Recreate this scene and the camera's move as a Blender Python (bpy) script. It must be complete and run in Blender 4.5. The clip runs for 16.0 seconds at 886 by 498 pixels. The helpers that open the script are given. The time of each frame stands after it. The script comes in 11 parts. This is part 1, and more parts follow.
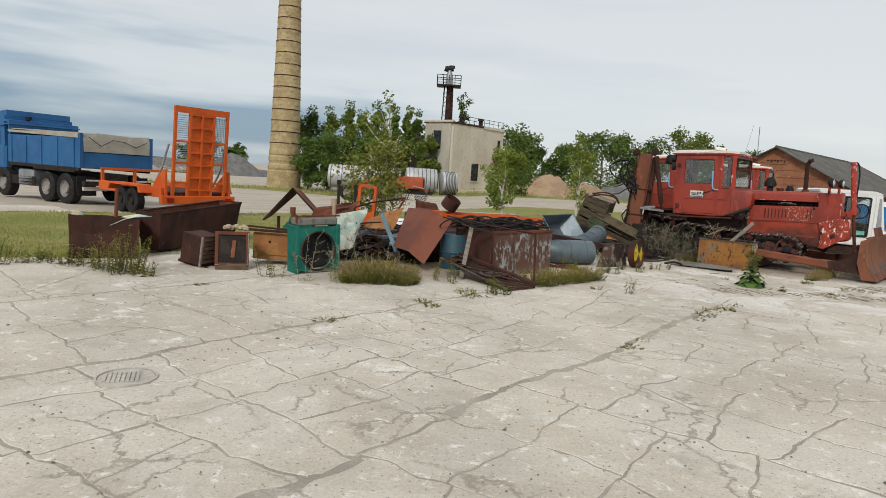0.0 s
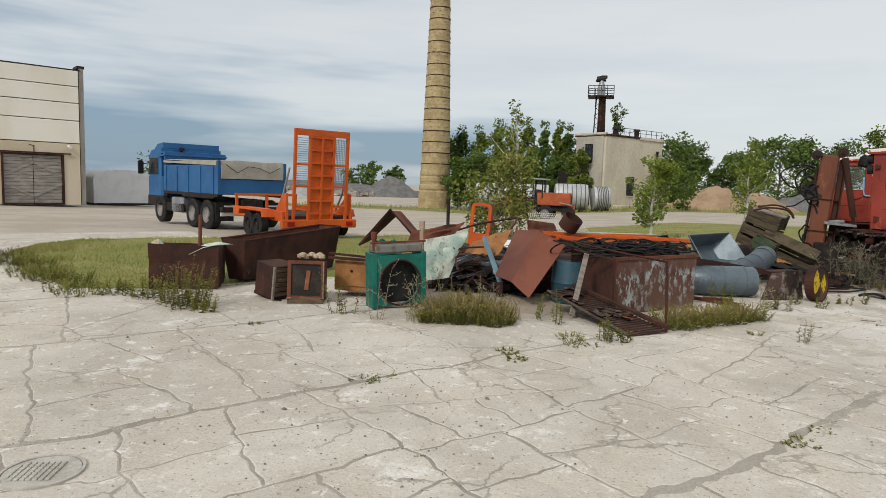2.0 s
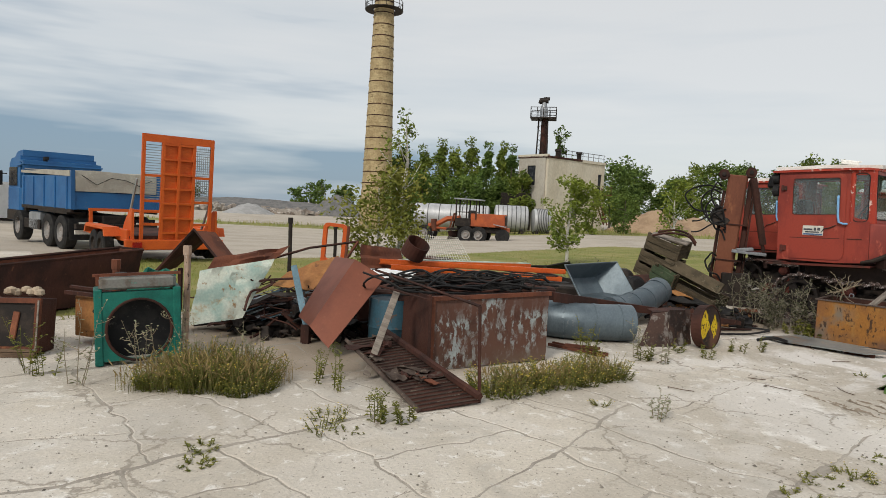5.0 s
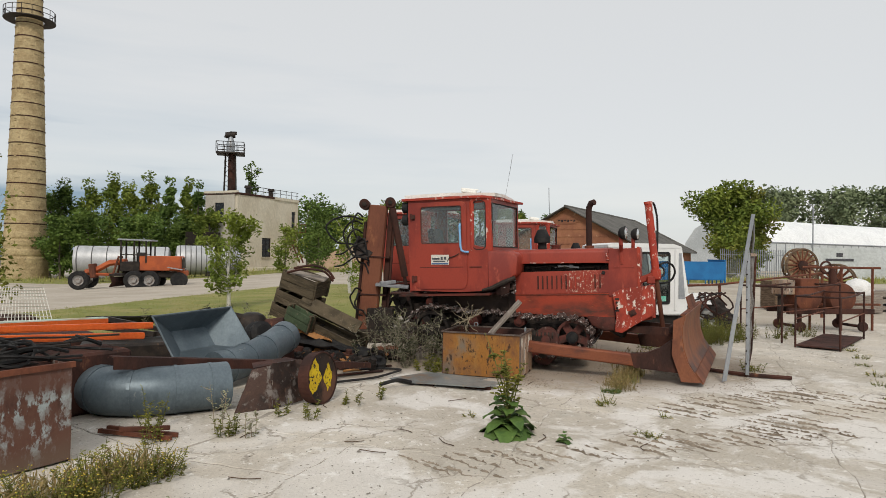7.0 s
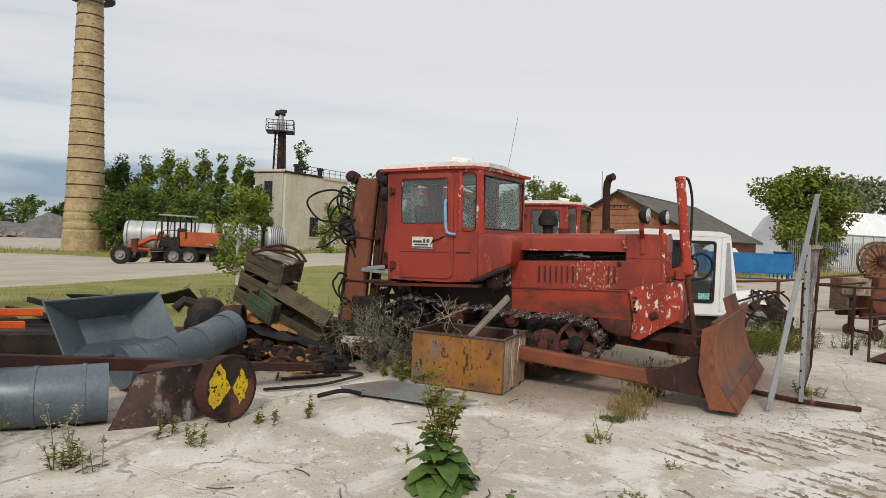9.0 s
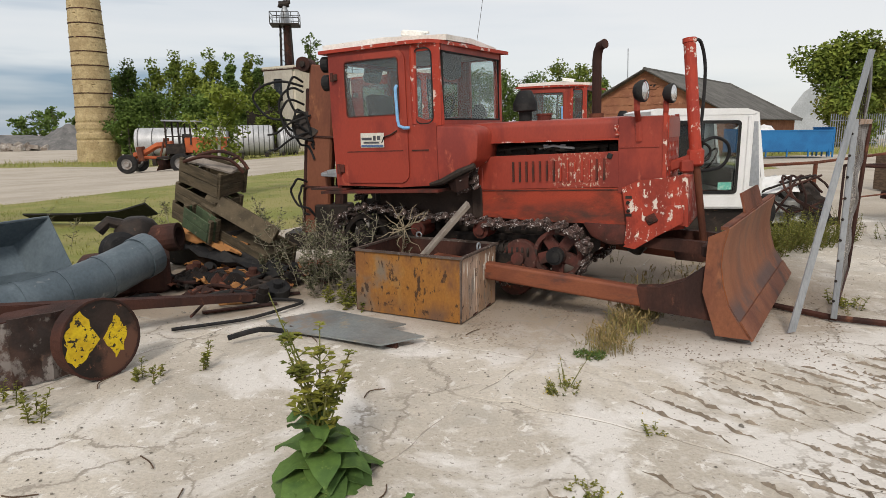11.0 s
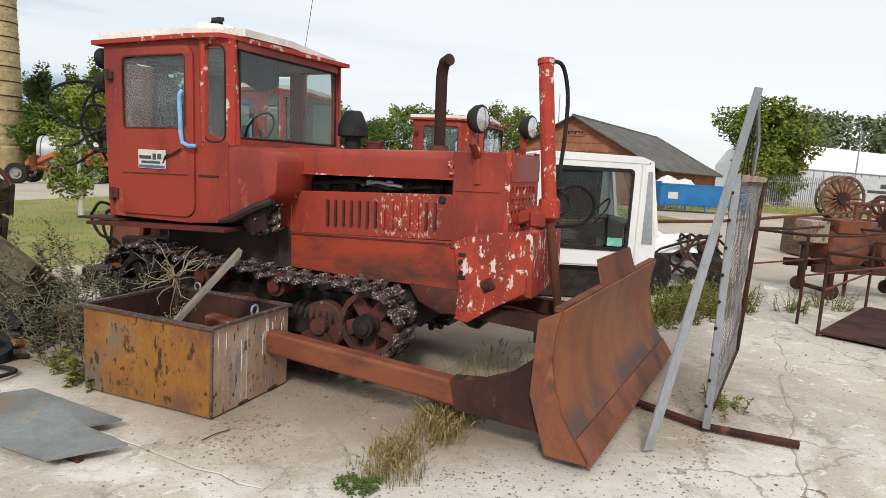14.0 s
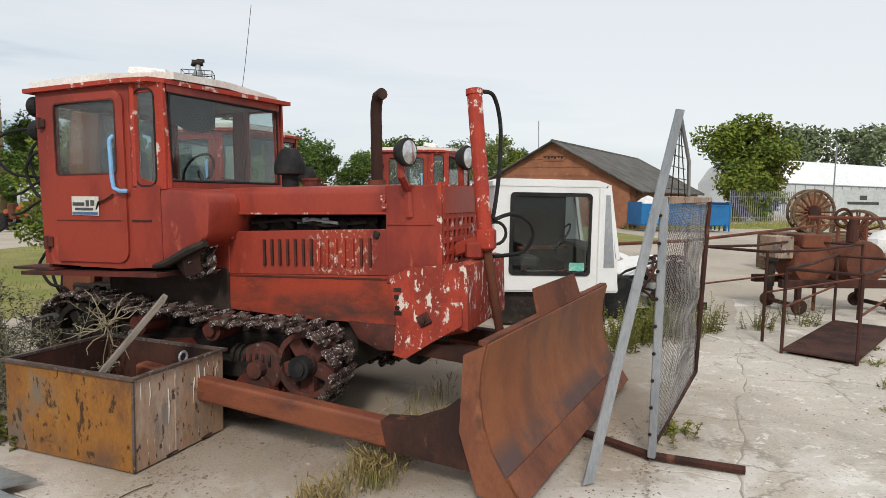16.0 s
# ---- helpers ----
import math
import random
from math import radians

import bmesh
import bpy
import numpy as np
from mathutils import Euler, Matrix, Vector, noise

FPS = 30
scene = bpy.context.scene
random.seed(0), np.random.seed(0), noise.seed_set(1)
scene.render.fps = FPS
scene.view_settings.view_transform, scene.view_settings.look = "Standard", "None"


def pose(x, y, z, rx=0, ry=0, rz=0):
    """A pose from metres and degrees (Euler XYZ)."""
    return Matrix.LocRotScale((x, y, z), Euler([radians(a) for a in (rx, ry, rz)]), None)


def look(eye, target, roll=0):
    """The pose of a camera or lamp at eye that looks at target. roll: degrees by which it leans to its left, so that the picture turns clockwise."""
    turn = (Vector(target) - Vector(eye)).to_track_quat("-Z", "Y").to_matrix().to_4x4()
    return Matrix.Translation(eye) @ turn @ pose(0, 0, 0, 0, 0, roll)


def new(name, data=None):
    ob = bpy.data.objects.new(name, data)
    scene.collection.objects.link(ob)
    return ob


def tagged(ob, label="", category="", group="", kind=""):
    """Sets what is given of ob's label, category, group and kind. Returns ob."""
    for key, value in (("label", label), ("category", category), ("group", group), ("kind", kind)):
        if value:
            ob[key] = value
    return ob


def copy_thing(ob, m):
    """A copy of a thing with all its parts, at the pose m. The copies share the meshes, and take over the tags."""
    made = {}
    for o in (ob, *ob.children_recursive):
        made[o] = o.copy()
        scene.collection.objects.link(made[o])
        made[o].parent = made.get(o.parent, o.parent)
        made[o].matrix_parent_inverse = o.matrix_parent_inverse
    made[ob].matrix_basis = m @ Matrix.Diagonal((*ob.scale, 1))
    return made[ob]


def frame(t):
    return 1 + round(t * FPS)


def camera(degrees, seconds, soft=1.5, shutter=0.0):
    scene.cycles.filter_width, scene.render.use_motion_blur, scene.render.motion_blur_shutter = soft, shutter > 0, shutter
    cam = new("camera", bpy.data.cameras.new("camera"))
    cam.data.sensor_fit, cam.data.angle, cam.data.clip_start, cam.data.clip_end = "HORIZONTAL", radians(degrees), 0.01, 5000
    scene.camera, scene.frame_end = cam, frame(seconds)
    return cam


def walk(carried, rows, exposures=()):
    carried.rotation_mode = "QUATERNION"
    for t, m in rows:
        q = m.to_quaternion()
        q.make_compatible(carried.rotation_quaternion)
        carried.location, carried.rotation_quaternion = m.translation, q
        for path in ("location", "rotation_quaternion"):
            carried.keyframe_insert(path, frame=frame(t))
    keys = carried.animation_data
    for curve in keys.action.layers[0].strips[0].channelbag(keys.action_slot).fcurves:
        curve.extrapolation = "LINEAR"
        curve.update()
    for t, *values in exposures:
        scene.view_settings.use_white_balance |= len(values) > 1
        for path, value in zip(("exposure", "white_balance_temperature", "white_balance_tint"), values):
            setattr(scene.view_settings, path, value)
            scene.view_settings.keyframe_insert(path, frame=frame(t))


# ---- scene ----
cam = camera(70.3, 16.0, soft=0.75)
PATH = [
    (0, (0.037, 0.018, 1.652), (0.032, 2.004, 1.418), 3.8),
    (0.5, (0.185, 0.534, 1.645), (0.189, 2.523, 1.427), 3.5),
    (1, (0.381, 0.946, 1.654), (0.225, 2.927, 1.422), 3.6),
    (1.5, (0.536, 1.476, 1.683), (0.31, 3.452, 1.473), 3.0),
    (2, (0.697, 1.834, 1.664), (0.199, 3.761, 1.461), 1.9),
    (2.5, (0.934, 2.272, 1.666), (0.279, 4.149, 1.452), 2.5),
    (3, (1.117, 2.773, 1.712), (0.619, 4.703, 1.544), 1.4),
    (3.2, (1.256, 2.927, 1.682), (0.748, 4.857, 1.548), 0.9),
    (5.3, (2.209, 4.573, 1.681), (1.887, 6.542, 1.547), 2.8),
    (5.5, (2.312, 4.758, 1.677), (2.034, 6.733, 1.535), 2.2),
    (6, (2.647, 5.171, 1.686), (2.451, 7.158, 1.583), 1.6),
    (6.5, (3.095, 5.531, 1.689), (3.277, 7.522, 1.653), 1.1),
    (7, (3.471, 5.87, 1.679), (4.003, 7.798, 1.697), 0.8),
    (7.5, (3.842, 6.136, 1.685), (4.474, 8.033, 1.658), 3.2),
    (8, (4.164, 6.558, 1.686), (4.885, 8.423, 1.662), 4.0),
    (8.5, (4.501, 6.855, 1.645), (4.992, 8.793, 1.642), 3.3),
    (9, (4.863, 7.263, 1.688), (5.22, 9.231, 1.649), 2.3),
    (9.2, (4.956, 7.421, 1.696), (5.328, 9.385, 1.619), 1.7),
    (11.3, (6.054, 8.632, 1.714), (6.299, 10.579, 1.329), -1.1),
    (11.5, (6.178, 8.728, 1.684), (6.393, 10.681, 1.31), -0.7),
    (12, (6.467, 9.017, 1.745), (6.697, 10.964, 1.347), 0.6),
    (12.5, (6.574, 9.27, 1.717), (7.013, 11.194, 1.388), 2.0),
    (13, (6.926, 9.405, 1.635), (7.248, 11.356, 1.335), 2.5),
    (13.5, (7.087, 9.629, 1.715), (7.527, 11.557, 1.417), 3.9),
    (14, (7.238, 9.747, 1.703), (7.699, 11.675, 1.438), 3.6),
    (14.5, (7.314, 9.76, 1.704), (7.747, 11.695, 1.442), 2.8),
    (15, (7.37, 9.754, 1.722), (7.786, 11.693, 1.463), 1.8),
    (15.5, (7.453, 9.727, 1.723), (7.869, 11.671, 1.505), 1.7),
    (16, (7.655, 9.729, 1.746), (8.141, 11.662, 1.574), 1.1),
]
walk(cam, [(t, look(eye, target, roll)) for t, eye, target, roll in PATH],
     exposures=[(0.0, 0.02, 6650, 10), (5.3, 0.0, 6750, 11), (9.2, 0.07, 6800, 12), (11.3, 0.18, 6780, 13), (12.5, 0.34, 6680, 13), (14.0, 0.36, 6650, 12), (15.5, 0.32, 6620, 11), (16.0, 0.2, 6600, 11)])
# sky and light: overcast, with a soft sun behind thin cloud
world = bpy.data.worlds.new("overcast")
scene.world = world
world.use_nodes = True
wn, wl = world.node_tree.nodes, world.node_tree.links
wn.clear()
w_out = wn.new("ShaderNodeOutputWorld")
w_bg = wn.new("ShaderNodeBackground")
w_sky = wn.new("ShaderNodeTexSky")
w_sky.sky_type, w_sky.sun_disc = "NISHITA", False
w_sky.sun_elevation, w_sky.sun_rotation = radians(48), radians(200)
w_tc = wn.new("ShaderNodeTexCoord")
w_sep = wn.new("ShaderNodeSeparateXYZ")
wl.new(w_tc.outputs["Generated"], w_sep.inputs[0])
w_map = wn.new("ShaderNodeMapping")
w_map.inputs["Scale"].default_value = (1.0, 1.0, 8.0)
wl.new(w_tc.outputs["Generated"], w_map.inputs[0])
w_noise = wn.new("ShaderNodeTexNoise")
w_noise.inputs["Scale"].default_value, w_noise.inputs["Detail"].default_value = 1.9, 4.5
w_noise.inputs["Roughness"].default_value = 0.52
wl.new(w_map.outputs[0], w_noise.inputs["Vector"])


def w_math(op, a, b):
    n = wn.new("ShaderNodeMath")
    n.operation = op
    for i, v in enumerate((a, b)):
        if isinstance(v, (int, float)):
            n.inputs[i].default_value = v
        else:
            wl.new(v, n.inputs[i])
    return n.outputs[0]


# cloud cover: dark, blue-grey banks low over the west, pale sheet above
w_side = w_math("MULTIPLY", w_sep.outputs[0], -0.30)
w_low = w_math("MULTIPLY", w_sep.outputs[2], -1.5)
w_sum = w_math("ADD", w_math("ADD", w_noise.outputs["Fac"], w_side), w_low)
w_ramp = wn.new("ShaderNodeValToRGB")
w_ramp.color_ramp.elements[0].position, w_ramp.color_ramp.elements[0].color = 0.14, (0.655, 0.68, 0.69, 1)
w_ramp.color_ramp.elements[1].position, w_ramp.color_ramp.elements[1].color = 0.62, (0.19, 0.285, 0.39, 1)
w_mid = w_ramp.color_ramp.elements.new(0.38)
w_mid.color = (0.575, 0.62, 0.65, 1)
wl.new(w_sum, w_ramp.inputs[0])
w_mix = wn.new("ShaderNodeMixRGB")
w_mix.blend_type, w_mix.inputs[0].default_value = "ADD", 0.02
wl.new(w_ramp.outputs[0], w_mix.inputs[1])
wl.new(w_sky.outputs[0], w_mix.inputs[2])
wl.new(w_mix.outputs[0], w_bg.inputs[0])
w_bg.inputs[1].default_value = 0.965
wl.new(w_bg.outputs[0], w_out.inputs[0])
sun = new("sun", bpy.data.lights.new("sun", "SUN"))
sun.data.energy, sun.data.angle, sun.data.color = 1.92, radians(11), (1.0, 0.95, 0.87)
sun.matrix_world = look((-6, -20, 26), (4, 10, 0))
scene.view_settings.exposure = 0.0


# ---- geometry helpers ----
class Geo:
    """A bag of vertices and faces that shapes are added to."""

    def __init__(self):
        self.v, self.f, self.soft = [], [], False

    def add(self, verts, faces, m=None):
        k = len(self.v)
        self.v += [tuple(m @ Vector(p)) if m is not None else tuple(p) for p in verts]
        self.f += [tuple(i + k for i in q) for q in faces]
        return self

    def box(self, sx, sy, sz, x=0, y=0, z=0, r=(0, 0, 0), c=0.0):
        """A box about its centre, with its upright edges and rims chamfered by c."""
        a, b, h = sx / 2, sy / 2, sz / 2
        m = pose(x, y, z, *r)
        if c <= 0:
            vs = [(i * a, j * b, k * h) for k in (-1, 1) for j in (-1, 1) for i in (-1, 1)]
            return self.add(vs, [(0, 2, 3, 1), (4, 5, 7, 6), (0, 1, 5, 4), (2, 6, 7, 3), (0, 4, 6, 2), (1, 3, 7, 5)], m)
        c = min(c, a * 0.9, b * 0.9, h * 0.9)

        def ring(u, w, zz):
            return [(u, w - c, zz), (u - c, w, zz), (-u + c, w, zz), (-u, w - c, zz), (-u, -w + c, zz), (-u + c, -w, zz), (u - c, -w, zz), (u, -w + c, zz)]
        vs = ring(a - c * 0.7, b - c * 0.7, -h) + ring(a, b, -h + c * 0.7) + ring(a, b, h - c * 0.7) + ring(a - c * 0.7, b - c * 0.7, h)
        fs = [tuple(range(7, -1, -1)), tuple(range(24, 32))]
        for k in range(3):
            fs += [(8 * k + i, 8 * k + (i + 1) % 8, 8 * k + 8 + (i + 1) % 8, 8 * k + 8 + i) for i in range(8)]
        return self.add(vs, fs, m)

    def cyl(self, p, q, r, r2=None, n=12, cap=True):
        """A round bar or cone from p to q."""
        p, q = Vector(p), Vector(q)
        r2 = r if r2 is None else r2
        m = (q - p).to_track_quat("Z", "Y").to_matrix()
        ring = [m @ Vector((math.cos(2 * math.pi * i / n), math.sin(2 * math.pi * i / n), 0)) for i in range(n)]
        vs = [p + e * r for e in ring] + [q + e * r2 for e in ring]
        fs = [(i, (i + 1) % n, n + (i + 1) % n, n + i) for i in range(n)]
        if cap:
            fs += [tuple(range(n - 1, -1, -1)), tuple(range(n, 2 * n))]
        return self.add(vs, fs)

    def pipe(self, p, q, r, wall, n=20):
        """An open pipe from p to q with a wall."""
        p, q = Vector(p), Vector(q)
        m = (q - p).to_track_quat("Z", "Y").to_matrix()
        ring = [m @ Vector((math.cos(2 * math.pi * i / n), math.sin(2 * math.pi * i / n), 0)) for i in range(n)]
        vs = [p + e * r for e in ring] + [q + e * r for e in ring] + [p + e * (r - wall) for e in ring] + [q + e * (r - wall) for e in ring]
        fs = []
        for i in range(n):
            j = (i + 1) % n
            fs += [(i, j, n + j, n + i), (2 * n + j, 2 * n + i, 3 * n + i, 3 * n + j), (i, 2 * n + i, 2 * n + j, j), (n + i, n + j, 3 * n + j, 3 * n + i)]
        return self.add(vs, fs)

    def tube(self, pts, r, n=6, closed=False):
        """A bent round bar through pts; r is a number or a list."""
        pts = [Vector(p) for p in pts]
        k = len(pts)
        rs = r if isinstance(r, (list, tuple)) else [r] * k
        vs, up = [], None
        for i, p in enumerate(pts):
            a = pts[(i - 1) % k] if closed or i else p
            b = pts[(i + 1) % k] if closed or i < k - 1 else p
            d = (b - a).normalized() if (b - a).length > 1e-9 else Vector((0, 0, 1))
            if up is None:
                up = d.orthogonal().normalized()
            up = (up - d * up.dot(d))
            up = up.normalized() if up.length > 1e-6 else d.orthogonal().normalized()
            w = d.cross(up)
            vs += [p + (up * math.cos(2 * math.pi * j / n) + w * math.sin(2 * math.pi * j / n)) * rs[i] for j in range(n)]
        fs = []
        for i in range(k if closed else k - 1):
            o, e = i * n, ((i + 1) % k) * n
            fs += [(o + j, o + (j + 1) % n, e + (j + 1) % n, e + j) for j in range(n)]
        if not closed:
            fs += [tuple(range(n - 1, -1, -1)), tuple((k - 1) * n + j for j in range(n))]
        return self.add(vs, fs)

    def prism(self, outline, lo, hi, m=None):
        """An outline in x and z, extruded along y from lo to hi."""
        n = len(outline)
        area = sum(outline[i][0] * outline[(i + 1) % n][1] - outline[(i + 1) % n][0] * outline[i][1] for i in range(n))
        if area < 0:
            outline = outline[::-1]
        vs = [(x, lo, z) for x, z in outline] + [(x, hi, z) for x, z in outline]
        fs = [tuple(range(n)), tuple(range(2 * n - 1, n - 1, -1))]
        fs += [((i + 1) % n, i, n + i, n + (i + 1) % n) for i in range(n)]
        return self.add(vs, fs, m)

    def lathe(self, profile, n=24, m=None, cap=True):
        """A profile of (radius, height) turned round z."""
        vs = [(r * math.cos(2 * math.pi * i / n), r * math.sin(2 * math.pi * i / n), z) for r, z in profile for i in range(n)]
        fs = [(k * n + i, k * n + (i + 1) % n, (k + 1) * n + (i + 1) % n, (k + 1) * n + i) for k in range(len(profile) - 1) for i in range(n)]
        if cap:
            fs += [tuple(range(n - 1, -1, -1)), tuple((len(profile) - 1) * n + i for i in range(n))]
        return self.add(vs, fs, m)

    def sheet(self, rows, t=0.004):
        """A bent sheet of thickness t through a grid of points."""
        self.soft = True
        a, b = len(rows), len(rows[0])
        pts = [[Vector(p) for p in row] for row in rows]
        nor = []
        for i in range(a):
            for j in range(b):
                u = pts[min(i + 1, a - 1)][j] - pts[max(i - 1, 0)][j]
                w = pts[i][min(j + 1, b - 1)] - pts[i][max(j - 1, 0)]
                c = u.cross(w)
                nor.append(c.normalized() if c.length > 1e-9 else Vector((0, 0, 1)))
        flat = [p for row in pts for p in row]
        vs = [p + n * t / 2 for p, n in zip(flat, nor)] + [p - n * t / 2 for p, n in zip(flat, nor)]
        o = a * b
        fs = []
        for i in range(a - 1):
            for j in range(b - 1):
                q = (i * b + j, (i + 1) * b + j, (i + 1) * b + j + 1, i * b + j + 1)
                fs += [q, tuple(o + k for k in q[::-1])]
        rim = [j for j in range(b)] + [i * b + b - 1 for i in range(1, a)] + [(a - 1) * b + j for j in range(b - 2, -1, -1)] + [i * b for i in range(a - 2, 0, -1)]
        fs += [(rim[k], rim[(k + 1) % len(rim)], o + rim[(k + 1) % len(rim)], o + rim[k]) for k in range(len(rim))]
        return self.add(vs, fs)

    def mesh(self, name, smooth=False):
        me = bpy.data.meshes.new(name)
        me.from_pydata(self.v, [], self.f)
        me.validate()
        bm = bmesh.new()
        bm.from_mesh(me)
        bmesh.ops.recalc_face_normals(bm, faces=bm.faces)
        bm.to_mesh(me)
        bm.free()
        if smooth:
            me.shade_smooth()
            me.set_sharp_from_angle(angle=radians(35))
        return me


def part(name, geo, material, parent=None, label="", m=None, smooth=False):
    """One mesh object from a Geo or a mesh, under a thing or a part."""
    me = geo.mesh(name, smooth or geo.soft) if isinstance(geo, Geo) else geo
    if not me.materials:
        me.materials.append(material)
    ob = new(name, me)
    if parent is not None:
        ob.parent = parent
    if m is not None:
        ob.matrix_basis = m
    if label:
        tagged(ob, label)
    return ob


def thing(name, label, category, m, group="", kind=""):
    ob = new(name)
    ob.empty_display_size = 0.2
    ob.matrix_basis = m
    return tagged(ob, label, category, group, kind)


def solid(name, geo, material, label, category, m=None, group="", kind="", smooth=False):
    """A thing of one mesh."""
    return tagged(part(name, geo, material, None, "", m, smooth), label, category, group, kind)


def fall(x, y):
    """Height of the ground: level yard, falling gently away behind it, most towards the chimney."""
    d = 1.1 * min(1.0, max(0.0, y - 18.0) / 34.0) + 0.35 * min(1.0, max(0.0, y - 52.0) / 30.0)
    return -d * min(1.0, max(0.2, 0.2 + 0.8 * (4.0 - x) / 16.0))


# ---- materials ----
def colour(c):
    return (c[0], c[1], c[2], 1.0)


def stuff(name, base, second=None, third=None, size=6.0, fine=40.0, mix=(0.45, 0.6), mix3=(0.58, 0.66), rough=0.6, metal=0.0, bump=0.15,
          streak=1.0, vary=0.0, spec=0.22, seed=0.0, world_space=False, grain=1.0):
    """A worn surface: a base colour, a second tone in large blotches, a third in small flecks, fine relief."""
    mat = bpy.data.materials.new(name)
    mat.use_nodes = True
    n, k = mat.node_tree.nodes, mat.node_tree.links
    bsdf = n["Principled BSDF"]
    tc = n.new("ShaderNodeTexCoord")
    where = n.new("ShaderNodeNewGeometry")
    mp = n.new("ShaderNodeMapping")
    mp.inputs["Location"].default_value = (seed, seed * 1.7, seed * 0.6)
    mp.inputs["Scale"].default_value = (1, 1, 1.0 / streak)
    k.new(tc.outputs["Object"] if not world_space else where.outputs["Position"], mp.inputs[0])

    def noisy(scale, detail=6.0, roughness=0.6):
        t = n.new("ShaderNodeTexNoise")
        t.inputs["Scale"].default_value, t.inputs["Detail"].default_value, t.inputs["Roughness"].default_value = scale, detail, roughness
        k.new(mp.outputs[0], t.inputs["Vector"])
        return t.outputs["Fac"]

    def step(value, lo, hi):
        r = n.new("ShaderNodeMapRange")
        r.inputs["From Min"].default_value, r.inputs["From Max"].default_value = lo, hi
        r.interpolation_type = "SMOOTHSTEP"
        k.new(value, r.inputs["Value"])
        return r.outputs["Result"]

    def blend(fac, a, b, kind="MIX"):
        x = n.new("ShaderNodeMixRGB")
        x.blend_type = kind
        for sock, v in zip(x.inputs, (fac, a, b)):
            if isinstance(v, (int, float)):
                sock.default_value = v
            elif isinstance(v, tuple):
                sock.default_value = colour(v)
            else:
                k.new(v, sock)
        return x.outputs[0]

    second = second or tuple(c * 0.72 for c in base)
    big, small = noisy(size), noisy(fine, 5.0, 0.65)
    col = blend(step(big, *mix), base, second)
    if third:
        mid = noisy(size * 3.1, 8.0, 0.7)
        col = blend(step(mid, *mix3), col, third)
    tone = n.new("ShaderNodeMapRange")
    tone.inputs["From Min"].default_value, tone.inputs["From Max"].default_value = 0.25, 0.75
    tone.inputs["To Min"].default_value, tone.inputs["To Max"].default_value = 1 - 0.20 * grain, 1 + 0.16 * grain
    k.new(small, tone.inputs["Value"])
    rgb = n.new("ShaderNodeCombineColor")
    for s in rgb.inputs:
        k.new(tone.outputs[0], s)
    col = blend(1.0, col, rgb.outputs[0], "MULTIPLY")
    if vary:
        info = n.new("ShaderNodeObjectInfo")
        geo = n.new("ShaderNodeNewGeometry")
        add = n.new("ShaderNodeMath")
        add.operation = "ADD"
        k.new(info.outputs["Random"], add.inputs[0])
        k.new(geo.outputs["Random Per Island"], add.inputs[1])
        v = n.new("ShaderNodeMapRange")
        v.inputs["From Max"].default_value = 2.0
        v.inputs["To Min"].default_value, v.inputs["To Max"].default_value = 1 - vary, 1 + vary
        k.new(add.outputs[0], v.inputs["Value"])
        hsv = n.new("ShaderNodeHueSaturation")
        k.new(v.outputs[0], hsv.inputs["Value"])
        k.new(col, hsv.inputs["Color"])
        col = hsv.outputs[0]
    k.new(col, bsdf.inputs["Base Color"])
    rr = n.new("ShaderNodeMapRange")
    rr.inputs["To Min"].default_value, rr.inputs["To Max"].default_value = max(0.05, rough - 0.14), min(1.0, rough + 0.14)
    k.new(big, rr.inputs["Value"])
    k.new(rr.outputs[0], bsdf.inputs["Roughness"])
    bsdf.inputs["Metallic"].default_value = metal
    bsdf.inputs["Specular IOR Level"].default_value = spec
    if bump:
        b = n.new("ShaderNodeBump")
        b.inputs["Strength"].default_value, b.inputs["Distance"].default_value = bump, 0.02
        k.new(small, b.inputs["Height"])
        k.new(b.outputs[0], bsdf.inputs["Normal"])
    return mat


